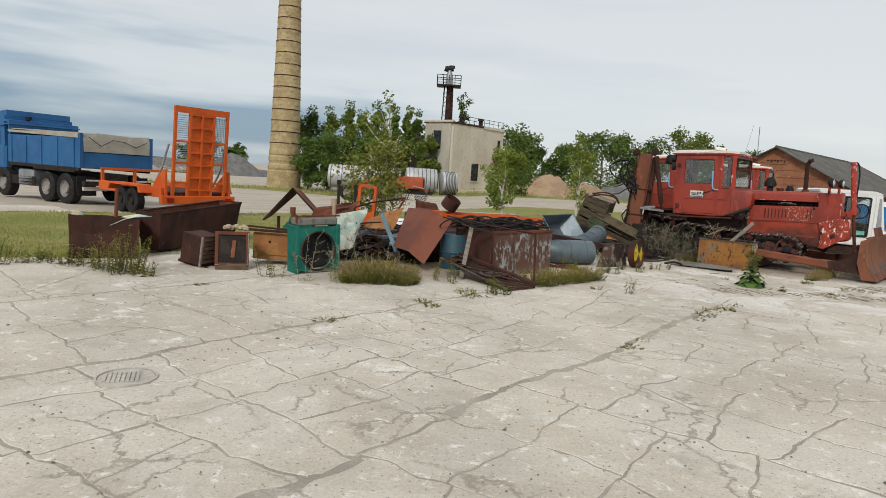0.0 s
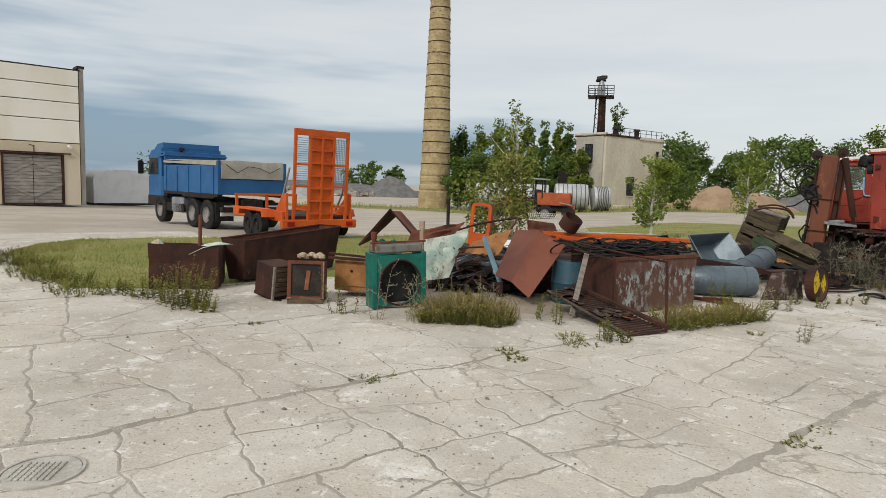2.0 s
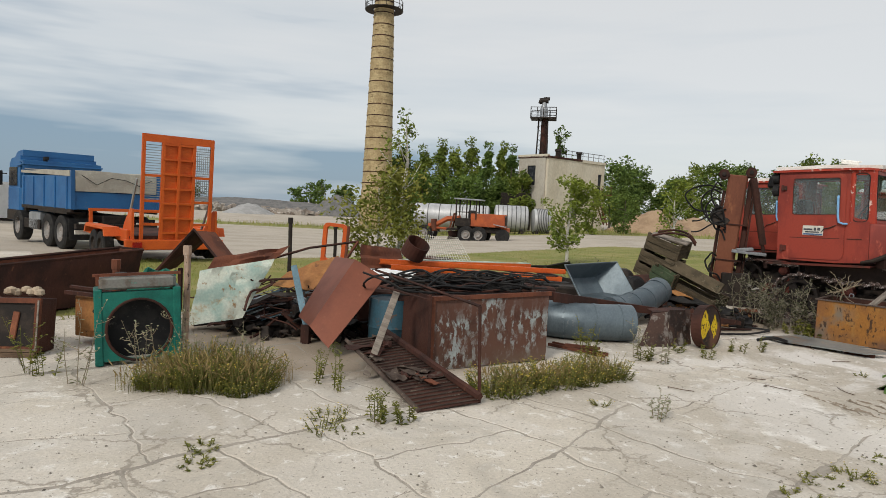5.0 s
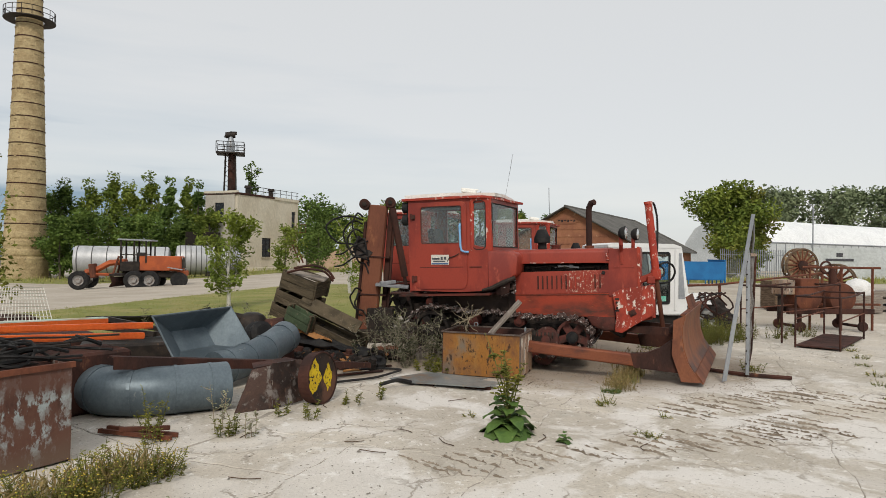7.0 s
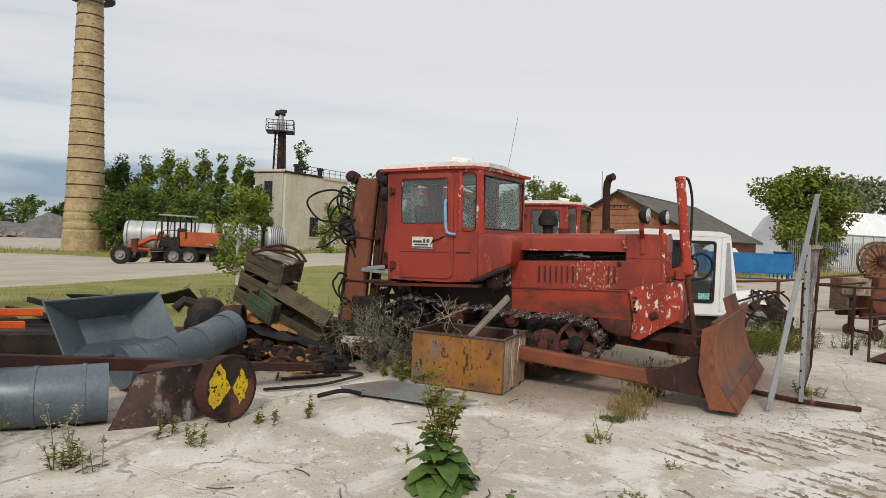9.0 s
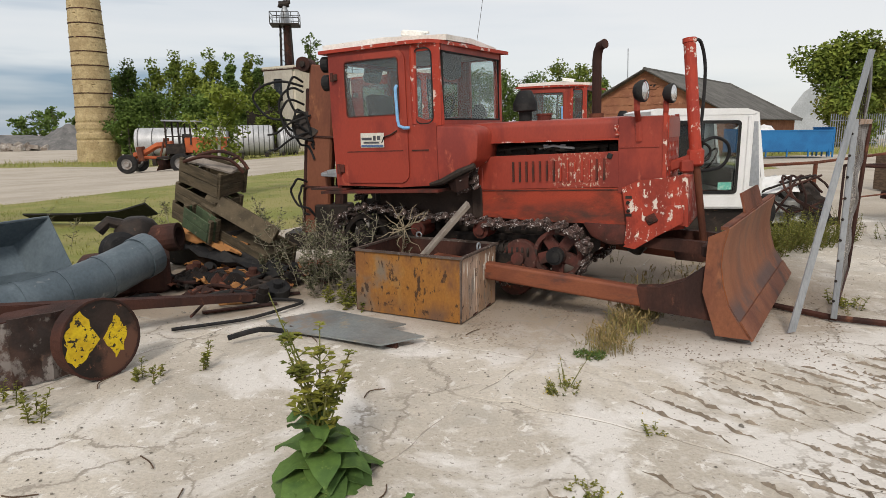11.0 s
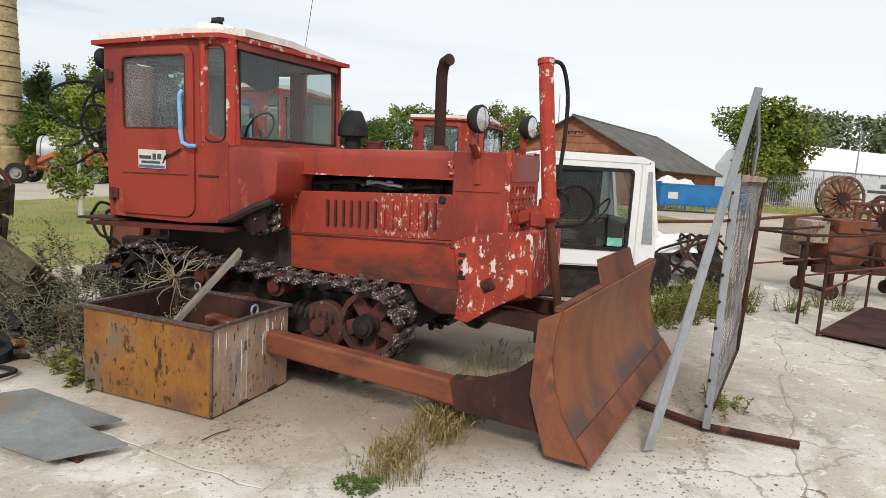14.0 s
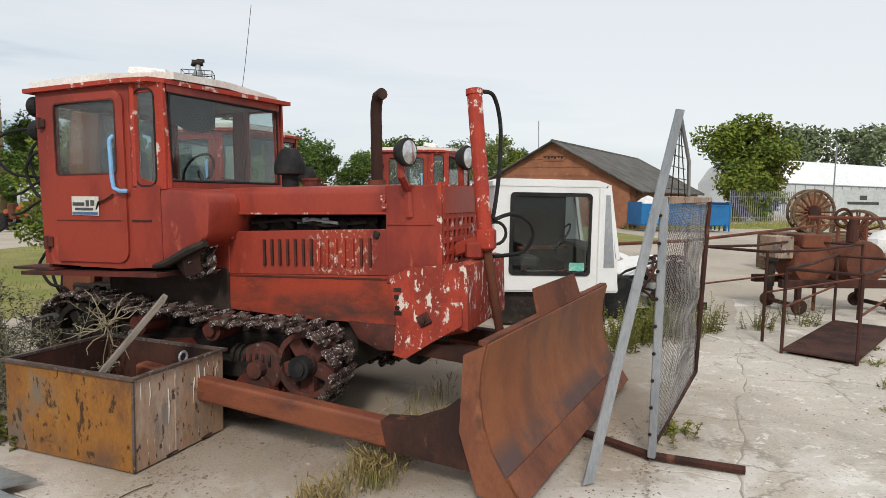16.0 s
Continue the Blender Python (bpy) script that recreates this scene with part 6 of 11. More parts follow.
for _ in range(900):
    x = rnd.uniform(-135, -50)
    y = 128 + rnd.random() * 14
    s = rnd.uniform(0.3, 1.3)
    g.box(s * 1.5, s, s * 0.7, x, y, fall(x, y) + s * 0.2 + rnd.random() ** 2 * 2.2 * max(0.2, (-x - 50) / 60), (rnd.uniform(-30, 30), rnd.uniform(-30, 30), rnd.uniform(0, 180)))
tagged(part("rubble", g, RUBBLE), "broken pale rubble and blocks along the bank", "rubble", kind="stuff")

# ---- brick chimney ----
ch = thing("chimney", "tall tapering tan brick chimney with iron bands", "chimney", pose(-21.0, 80.5, -1.5))
shaft = Geo()
zs = [0, 1.9, 1.95, 2.55, 2.6, 3.2, 3.25, 3.85, 3.9] + [5 + i for i in range(30)]
prof = []
for i in range(181):
    z = 36.0 * i / 180
    r = 2.02 - 0.030 * z + 0.008 * math.sin(i * 2.3)
    for lo, hi, add in ((0, 2.2, 0.10), (2.5, 3.1, 0.10), (3.5, 4.0, 0.08), (4.4, 4.8, 0.06)):
        if lo <= z <= hi:
            r += add
    prof.append((r, z))
shaft.lathe(prof, 56)
pitted = []
for x, y, z in shaft.v:
    a = math.atan2(y, x)
    f = 1 + 0.016 * noise.noise((3.2 * math.cos(a), 3.2 * math.sin(a), z * 1.6)) - 0.030 * max(0.0, noise.noise((7 * math.cos(a), 7 * math.sin(a), z * 3.1)) - 0.22)
    pitted.append((x * f, y * f, z))
shaft.v = pitted
part("shaft", shaft, BRICK_TAN, ch)
for i in range(30):
    z = 3.0 + 1.38 * i if i < 24 else 0
    if z:
        part("iron_band", Geo().pipe((0, 0, z - 0.05), (0, 0, z + 0.05), 2.06 - 0.030 * z, 0.03, 32), RUST_DARK, ch)
plat = part("platform", Geo().pipe((0, 0, 26.9), (0, 0, 27.0), 2.35, 1.0, 24), DARK, ch, "iron service platform")
for i in range(16):
    a = 2 * math.pi * i / 16
    part("railing_post", Geo().cyl((2.3 * math.cos(a), 2.3 * math.sin(a), 26.9), (2.3 * math.cos(a), 2.3 * math.sin(a), 28.0), 0.035, n=5), DARK, plat)
for z in (27.5, 28.0):
    part("railing", Geo().tube([(2.3 * math.cos(a), 2.3 * math.sin(a), z) for a in [2 * math.pi * i / 24 for i in range(24)]], 0.035, 5, True), DARK, plat)
BRICK_MESH = Geo().box(0.28, 0.10, 0.11, 0, 0, 0, c=0.02).mesh("spalled_brick")
BRICK_MESH.materials.append(BRICK_TAN)
for i in range(230):
    a, z = rnd.uniform(0, 6.28), rnd.uniform(1, 27)
    r = 2.02 - 0.030 * z
    part("spalled_brick", BRICK_MESH, BRICK_TAN, ch, "", pose(r * math.cos(a), r * math.sin(a), z, 0, 0, math.degrees(a) + 90))

# ---- boiler house with its roof tower ----
WINDOW_DARK = stuff("dark_window_pane", (0.02, 0.022, 0.025), (0.035, 0.037, 0.04), None, 3, 20, rough=0.25, bump=0.02)
BH = pose(0.05, 75.6, -0.5, 0, 0, 50)
bh = thing("boiler_house", "derelict cream-plastered boiler house with flat roof", "building", BH)
wall = Geo()
frame_panel(wall, (0, 0, 10.2, 8.25), [(3.9, 1.6, 5.35, 3.75), (9.0, 4.6, 9.75, 7.0)], -0.15, 0.15)
part("wall", wall, PLASTER, bh)
end = Geo()
gm = Geo()
frame_panel(gm, (0.15, 0, 4.2, 8.6), [(1.6, 5.2, 2.9, 7.4)], -0.15, 0.15)
end.add(gm.v, gm.f, pose(0, 0, 0, 0, 0, 90))
# darker copy of the cream render: this wall's shade is in its colour
part("wall", end, stuff("grey_shaded_render", (0.46, 0.43, 0.37), (0.38, 0.35, 0.30), (0.30, 0.26, 0.22), 0.4, 9, (0.42, 0.62), (0.6, 0.72), 0.9, 0, 0.2, 2.5, seed=5), bh, "grey end wall, its shade put in the render colour")
part("wall", Geo().box(10.2, 0.3, 8.3, 5.1, 4.2, 4.1), PLASTER, bh)
part("wall", Geo().box(0.3, 4.04, 8.3, 10.2, 2.1, 4.1), PLASTER, bh)
rf = part("roof", Geo().box(10.6, 4.7, 0.22, 5.1, 2.1, 8.36, c=0.03), RUST_DARK, bh, "dark flat roof with tattered edge")
part("coping", Geo().box(4.4, 0.10, 0.30, 8.0, -0.22, 8.30), PLASTER, rf)
part("coping", Geo().box(0.3, 4.6, 0.3, -0.05, 2.1, 8.5), PLASTER, rf)
for i in range(9):
    part("railing_post", Geo().cyl((2.0 + i, -0.1, 8.4), (2.0 + i, -0.1, 9.35), 0.03, n=5), DARK, rf)
part("railing", Geo().tube([(2.0, -0.1, 9.3), (10.2, -0.1, 9.3)], 0.03, 5), DARK, rf)
part("railing", Geo().tube([(2.0, -0.1, 8.9), (10.2, -0.1, 8.9)], 0.025, 5), DARK, rf)
for x in (2.6, 6.4):
    vent = part("roof_vent", Geo().cyl((x, 0.8, 8.4), (x, 0.8, 9.2), 0.28, n=10).cyl((x, 0.8, 9.2), (x, 0.8, 9.45), 0.42, 0.36, n=10), DARK, rf)
for (x0, z0, x1, z1) in ((3.9, 1.6, 5.35, 3.75),):
    win = part("window", ring_prism(Geo(), [(x0, z0), (x1, z0), (x1, z1), (x0, z1)], [(x0 + 0.1, z0 + 0.1), (x1 - 0.1, z0 + 0.1), (x1 - 0.1, z1 - 0.1), (x0 + 0.1, z1 - 0.1)], -0.1, 0.0), DARK, bh)
    for i in range(2):
        for j in range(3):
            part("pane", Geo().box(0.56, 0.02, 0.58, x0 + 0.42 + 0.62 * i, -0.04, z0 + 0.42 + 0.65 * j), WINDOW_DARK, win)
    part("sill", Geo().box(1.7, 0.14, 0.1, 4.62, -0.2, 1.55), PLASTER, win)
part("door", Geo().box(0.75, 0.06, 2.4, 9.38, 0.02, 5.8), WINDOW_DARK, bh, "dark upper doorway")
gm = Geo().box(1.3, 0.06, 2.2, 2.25, 0.0, 6.3)
part("window", Geo().add(gm.v, gm.f, pose(0, 0, 0, 0, 0, 90)), WINDOW_DARK, bh)
stair = part("outside_stair", Geo().box(2.2, 0.9, 0.08, 9.6, -0.65, 4.55), RUST, bh, "rusty outside steel stair")
part("stringer", Geo().box(4.6, 0.08, 0.18, 9.1, -0.9, 2.9, (0, 72 - 15, 0)).box(4.6, 0.08, 0.18, 9.1, -0.4, 2.9, (0, 72 - 15, 0)), RUST, stair)
for x in (8.7, 9.6, 10.5):
    part("handrail_post", Geo().cyl((x, -1.08, 4.5), (x, -1.08, 5.6), 0.03, n=5), RUST, stair)
part("handrail", Geo().tube([(7.6, -1.08, 2.2), (8.7, -1.08, 5.55), (10.6, -1.08, 5.55)], 0.035, 5), RUST, stair)
part("lean_to", Geo().box(2.0, 3.0, 4.2, -1.2, 3.4, 2.1, c=0.05), DARK, bh)
part("plinth", Geo().box(6.0, 1.4, 0.5, 4.4, -1.0, 0.25, c=0.04), PLASTER, bh)
tw = thing("roof_tower", "dark lattice tower with railed platform and cyclone head", "lattice tower", BH @ pose(1.2, 2.05, 8.45, 0, 0, -50))
for sx in (-1, 1):
    for sy in (-1, 1):
        part("leg", Geo().cyl((sx * 0.62, sy * 0.62, 0), (sx * 0.5, sy * 0.5, 4.3), 0.06, n=5), DARK, tw)
for k in range(4):
    z = 1.07 * k
    for s in (-1, 1):
        part("brace", Geo().tube([(-0.6 * s, -0.6, z), (0.57 * s, -0.57, z + 1.0)], 0.035, 4), DARK, tw)
        part("brace", Geo().tube([(-0.6, 0.6 * s, z), (-0.57, -0.57 * s, z + 1.0)], 0.035, 4), DARK, tw)
part("duct", Geo().cyl((0.15, 0, 0), (0.15, 0, 4.3), 0.42, 0.38, n=12), RUST_DARK, tw)
deck = part("platform", Geo().box(2.9, 2.4, 0.14, 0, 0, 4.35), DARK, tw)
for x in (-1.42, -0.7, 0, 0.7, 1.42):
    for y in (-1.17, 1.17):
        part("railing_post", Geo().cyl((x, y, 4.4), (x, y, 5.5), 0.04, n=5), DARK, deck)
for z in (4.95, 5.5):
    part("railing", Geo().tube([(-1.42, -1.17, z), (1.42, -1.17, z), (1.42, 1.17, z), (-1.42, 1.17, z)], 0.04, 5, True), DARK, deck)
part("cyclone", Geo().lathe([(0.44, 4.4), (0.46, 5.4), (0.30, 5.9), (0.26, 6.2)], 16), STEEL, tw, "grey sheet-metal cyclone")
part("fan_head", Geo().cyl((-0.55, 0, 6.35), (0.45, 0, 6.45), 0.34, n=12).box(0.7, 0.5, 0.3, 0.25, 0, 6.62, c=0.05).tube([(-0.2, 0, 6.3), (-0.5, 0, 6.5), (-0.6, 0, 6.1)], 0.12, 6), DARK, tw)


# ---- silver tanks ----
HOOP = stuff("dull_iron_hoop", (0.12, 0.12, 0.12), (0.08, 0.08, 0.08), None, 3, 30, rough=0.6, metal=0.2, bump=0.1)
def tank(x0, x1, y, yaw, r, group):
    t = thing("storage_tank", "large silver cylindrical tank lying on its side with hoops", "storage tank", pose(x0, y, -0.42, 0, 0, yaw), group)
    n = x1 - x0
    part("shell", Geo().lathe([(0.0, 0), (r * 0.6, 0.02), (r * 0.95, 0.12), (r, 0.3), (r, n - 0.3), (r * 0.95, n - 0.12), (r * 0.6, n - 0.02), (0.0, n)], 36, pose(0, 0, r, 0, 90, 0), False), SILVER, t, smooth=True)
    for i in range(7):
        x = 0.4 + (n - 0.8) * i / 6
        part("hoop", Geo().pipe((x - 0.035, 0, r), (x + 0.035, 0, r), r + 0.03, 0.04, 36), HOOP, t)
    for f in (0.2, 0.8):
        part("saddle", Geo().box(0.3, 2 * r * 0.8, 1.0, n * f, 0, -0.28), DARK, t)
    part("brace", Geo().tube([(n + 0.02, -r * 0.5, r * 0.4), (n + 0.02, 0.1, r * 1.7)], 0.05, 4), DARK, t)


tank(-12.6, -5.0, 66.0, 4, 1.22, "silver tanks")
tank(-4.6, -1.2, 66.3, 8, 1.3, "silver tanks")
tank(-0.9, 0.9, 66.9, 14, 1.2, "silver tanks")


def wheel(name, parent, x, y, z, r, w, rim=None, label="", tread=0, side=-1):
    """A tyre with a dished rim, its axle along y."""
    hold = part("wheel", Geo().lathe([(r * 0.55, -w / 2), (r * 0.90, -w / 2), (r, -w / 2 + 0.07 * r), (r, w / 2 - 0.07 * r), (r * 0.90, w / 2), (r * 0.55, w / 2)], 28, pose(0, 0, 0, 90), False), BLACK, parent, label, pose(x, y, z), smooth=True)
    part("rim", Geo().lathe([(r * 0.57, -w * 0.48), (r * 0.52, -w * 0.3), (r * 0.30, -w * 0.15), (r * 0.26, -w * 0.40), (r * 0.12, -w * 0.46), (0.001, -w * 0.46)] if side < 0 else [(0.001, w * 0.46), (r * 0.12, w * 0.46), (r * 0.26, w * 0.40), (r * 0.30, w * 0.15), (r * 0.52, w * 0.3), (r * 0.57, w * 0.48)], 20, pose(0, 0, 0, -90), False), rim or DARK, hold, smooth=True)
    for i in range(tread):
        a = 2 * math.pi * i / tread
        part("lug", Geo().box(0.07 * r, w * 0.9, 0.10 * r, r * math.cos(a), 0, r * math.sin(a), (0, -math.degrees(a) + 90, 0)), BLACK, hold)
    return hold


# ---- motor grader ----
GR = pose(-1.7, 50.0, -0.80, 0, 0, 178)
gd_ = thing("motor_grader", "old orange motor grader with open dark cab, parked on the road", "motor grader", GR)
DULL_ORANGE = stuff("weathered_dull_orange", (0.44, 0.105, 0.036), (0.33, 0.08, 0.034), (0.22, 0.10, 0.06), 1.4, 30, (0.4, 0.62), (0.60, 0.70), 0.65, 0, 0.08, seed=25)
GREY_RIM = stuff("grey_rim", (0.3, 0.29, 0.28), (0.2, 0.17, 0.15), None, 6, 40, rough=0.6, bump=0.1)
part("engine_hood", Geo().box(2.5, 1.3, 0.95, 1.50, 0, 1.66, c=0.06), DULL_ORANGE, gd_)
part("grille", Geo().box(0.04, 0.95, 0.70, 0.23, 0, 1.70), DARK, gd_)
part("tail_plate", Geo().box(0.5, 1.5, 0.34, 0.25, 0, 1.02, c=0.04), DULL_ORANGE, gd_)
part("tail_lamp", Geo().box(0.03, 0.16, 0.14, 0.2, 0.5, 2.0, c=0.01), CHROME, gd_)
part("chassis", Geo().box(3.6, 0.7, 0.4, 2.0, 0, 0.95, c=0.05), DARK, gd_)
gc_ = part("cab", Geo().box(1.15, 1.35, 0.62, 3.30, 0, 1.45, c=0.04), DARK, gd_, "open dark cab frame")
part("cab_roof", Geo().box(2.05, 1.6, 0.10, 2.98, 0, 3.14, (0, -1.5, 0), 0.03), STEEL, gc_, "pale metal roof")
for x in (2.35, 3.05, 3.82):
    for y in (-0.66, 0.66):
        part("cab_post", Geo().box(0.09, 0.09, 1.45, x, y, 2.42), DARK, gc_)
part("cab_rail", Geo().box(1.5, 0.06, 0.06, 3.05, 0.66, 2.2), DARK, gc_)
part("cab_rail", Geo().box(1.5, 0.06, 0.06, 3.05, -0.66, 2.2), DARK, gc_)
part("seat", Geo().box(0.5, 0.5, 0.7, 2.75, 0, 2.0, c=0.05), SEAT, gc_)
part("main_beam", Geo().tube([(3.6, 0, 1.75), (4.6, 0, 1.66), (5.4, 0, 1.20), (6.0, 0, 1.05)], 0.20, 6), DULL_ORANGE, gd_)
part("front_box", Geo().box(0.35, 0.7, 0.9, 5.55, 0, 1.15, (0, 8, 0), 0.05), RUST, gd_)
part("front_axle", Geo().box(0.3, 1.7, 0.25, 6.1, 0, 0.62, c=0.04), RUST_DARK, gd_)
part("turntable", Geo().cyl((4.1, 0, 0.85), (4.1, 0, 1.0), 0.7, n=18), DARK, gd_)
part("mouldboard", Geo().sheet([[(4.0 + 0.25 * y, 1.5 * y, 0.2), (3.85 + 0.25 * y, 1.5 * y, 0.5), (3.95 + 0.25 * y, 1.5 * y, 0.8)] for y in (-1, 0, 1)], 0.03), RUST_DARK, gd_)
for s in (-1, 1):
    part("lift_cylinder", Geo().cyl((4.3, 0.55 * s, 0.9), (4.0, 0.35 * s, 2.1), 0.07, n=8), RUST, gd_)
    part("draw_bar", Geo().tube([(5.6, 0.1 * s, 0.95), (4.3, 0.55 * s, 0.92)], 0.09, 5), DULL_ORANGE, gd_)
    part("mudguard", Geo().box(0.9, 0.4, 0.05, 0.55, 0.98 * s, 1.35, (0, -10, 0)), STEEL, gd_)
    for x in (2.05, 2.95):
        wheel("wheel", gd_, x, s * 0.98, 0.60, 0.60, 0.42, GREY_RIM, "", 0, s)
    wheel("wheel", gd_, 6.1, s * 0.95, 0.58, 0.58, 0.34, GREY_RIM, "", 0, s)
part("spare_wheel", Geo().cyl((0.35, 0.55, 0.62), (0.35, 0.95, 0.62), 0.5, n=20), BLACK, gd_)
part("exhaust", Geo().cyl((1.9, 0.3, 2.1), (1.9, 0.3, 2.75), 0.05, n=8), DARK, gd_)

# ---- warehouse ----
PANEL = stuff("cream_wall_panel", (0.80, 0.775, 0.69), (0.73, 0.69, 0.59), (0.58, 0.51, 0.40), 0.22, 55, (0.42, 0.62), (0.66, 0.76), 0.9, 0, 0.08, 3.0, vary=0.03)
LOWER = stuff("yellowed_render", (0.60, 0.525, 0.40), (0.53, 0.445, 0.325), (0.40, 0.31, 0.21), 0.3, 50, (0.42, 0.62), (0.62, 0.74), 0.9, 0, 0.15, 3.0)
DOORWOOD = stuff("silvered_door_boards", (0.32, 0.295, 0.265), (0.22, 0.20, 0.18), (0.42, 0.39, 0.35), 1.5, 30, (0.4, 0.6), (0.6, 0.7), 0.9, 0, 0.3, 0.2, vary=0.15)
wa, wb = Vector((-32.3, 35.4, 0)), Vector((-36.9, 28.6, 0))
wdir = (wb - wa).normalized()
WH = Matrix.Translation((wa.x, wa.y, -0.38)) @ pose(0, 0, 0, 0, 0, math.degrees(math.atan2(wdir.y, wdir.x)))
wh = thing("warehouse", "tall cream panelled warehouse with grey wooden double doors", "warehouse", WH)
doors = [(0.9, 0.0, 4.2, 3.15), (6.1, 0.0, 8.8, 3.15), (11.4, 0.0, 14.8, 3.15)]
low = Geo()
frame_panel(low, (0, 0, 26, 3.85), doors, -0.15, 0.15)
part("lower_wall", low, LOWER, wh)
for k, (z0, z1) in enumerate(((3.90, 5.28), (5.33, 6.38), (6.43, 7.42), (7.47, 8.42))):
    for i in range(5):
        x0, x1 = (0.0, 5.1) if i == 0 else (5.15 + 6.0 * (i - 1), 5.1 + 6.0 * i)
        part("wall_panel", Geo().box(x1 - x0, 0.32, z1 - z0, (x0 + x1) / 2, 0, (z0 + z1) / 2, c=0.02), PANEL, wh)
part("backing", Geo().box(30, 0.1, 8.4, 15, -0.25, 4.2), DARK, wh)
CORNER = stuff("grey_concrete_edge", (0.30, 0.285, 0.26), (0.22, 0.205, 0.185), (0.42, 0.40, 0.36), 0.8, 20, (0.4, 0.6), (0.6, 0.7), 0.9, 0, 0.3, 2.5)
part("side_wall", Geo().box(0.26, 24, 8.6, -0.18, -11.9, 4.3), CORNER, wh, "weathered grey corner edge of the side wall")
part("parapet_cap", Geo().box(0.42, 1.2, 0.16, -0.16, -0.5, 8.68), DARK, wh)
part("roof", Geo().box(30.2, 24, 0.07, 15, -11.85, 8.47), DARK, wh)
for x0, z0, x1, z1 in doors:
    dd = part("double_door", ring_prism(Geo(), [(x0, z0), (x1, z0), (x1, z1), (x0, z1)], [(x0 + 0.12, z0 + 0.08), (x1 - 0.12, z0 + 0.08), (x1 - 0.12, z1 - 0.12), (x0 + 0.12, z1 - 0.12)], 0.05, 0.2), RUST_DARK, wh)
    half = (x1 - x0 - 0.3) / 2
    for s in (0, 1):
        cx = x0 + 0.14 + half / 2 + s * (half + 0.03)
        for i in range(14):
            part("board", Geo().box(half, 0.06, 0.2, cx, 0.06, z0 + 0.2 + 0.214 * i, c=0.012), DOORWOOD, dd)
        part("brace", Geo().box(half * 1.25, 0.04, 0.12, cx, 0.11, z0 + 2.2, (0, 28 if s else -28, 0)).box(half * 1.25, 0.04, 0.12, cx, 0.112, z0 + 0.9, (0, -28 if s else 28, 0)), DOORWOOD, dd)
part("wall_lamp", Geo().cyl((0.62, 0.2, 3.66), (0.62, 0.6, 3.60), 0.10, n=10), WHITE, wh)
part("cable", Geo().tube([(2.5, 0.17, 3.15), (2.5, 0.17, 3.62), (2.75, 0.17, 3.66)], 0.03, 5), DARK, wh)
part("door_rail", Geo().box(4.0, 0.08, 0.08, 2.5, 0.22, 3.2), RUST_DARK, wh)

# ---- white hut ----
hut = thing("site_hut", "white round-roofed site hut beside the warehouse", "hut", pose(-36.0, 43.6, -0.75, 0, 0, 58))
arc = [(2.3 * math.cos(radians(a)), 2.0 + 0.75 * math.sin(radians(a))) for a in range(0, 181, 12)]
part("end_wall", Geo().prism([(-2.3, 0.15), *arc[::-1], (2.3, 0.15)], 0, 0.1), WHITE, hut)
part("shell", Geo().prism([(-2.3, 0.15), *arc[::-1], (2.3, 0.15)], 0.1, 6), stuff("pale_hut_side", (0.70, 0.70, 0.68), (0.60, 0.60, 0.58), None, 0.6, 10, rough=0.8, bump=0.1), hut, "pale grey side and roof")
part("base", Geo().box(4.4, 5.8, 0.2, 0, 3, 0.1), DARK, hut)

# ---- blue tipper lorry ----
TR = pose(-10.98, 20.95, fall(-11.2, 20.9), 0, 0, 150)
TARP = stuff("grey_tarpaulin", (0.40, 0.385, 0.33), (0.33, 0.315, 0.27), (0.48, 0.46, 0.40), 1.6, 30, (0.42, 0.6), (0.6, 0.7), 0.75, 0, 0.15)
tr = thing("tipper_lorry", "blue tipper lorry with grey rolled tarpaulin cover", "lorry", TR)
bd = part("tipper_body", Geo().box(4.3, 0.05, 0.95, 2.2, 1.22, 1.68).box(4.3, 0.05, 0.95, 2.2, -1.22, 1.68).box(4.3, 2.4, 0.06, 2.2, 0, 1.22).box(0.05, 2.4, 1.15, 4.35, 0, 1.78).box(0.7, 2.45, 0.05, 4.65, 0, 2.5, (0, 6, 0)), BLUE, tr)
part("tailgate", Geo().box(0.06, 2.44, 0.5, 0.0, 0, 1.45, c=0.015).box(0.08, 0.10, 1.1, -0.01, 1.21, 1.75).box(0.08, 0.10, 1.1, -0.01, -1.21, 1.75), BLUE, bd)
part("tarpaulin", Geo().sheet([[(-0.05 - 0.03 * math.sin(7 * y), y, 1.72) for y in (-1.15, -0.6, 0, 0.6, 1.15)], [(-0.05 + 0.02 * math.sin(5 * y), y, 2.05) for y in (-1.15, -0.6, 0, 0.6, 1.15)], [(0.02, y, 2.30 + 0.03 * math.sin(4 * y)) for y in (-1.18, -0.6, 0, 0.6, 1.18)], [(2.2, y, 2.30 + 0.05 * math.cos(y)) for y in (-1.18, -0.6, 0, 0.6, 1.18)], [(4.3, y, 2.34 + 0.05 * math.cos(y)) for y in (-1.18, -0.6, 0, 0.6, 1.18)]], 0.02), TARP, bd, "grey creased tarpaulin")
part("side_cover", Geo().sheet([[(x, 1.26, 2.14 + 0.10 * x / 4.3), (x, 1.27, 2.30 + 0.05 * math.sin(3 * x))] for x in (0.05, 1.1, 2.2, 3.2, 4.3)], 0.02), TARP, bd)
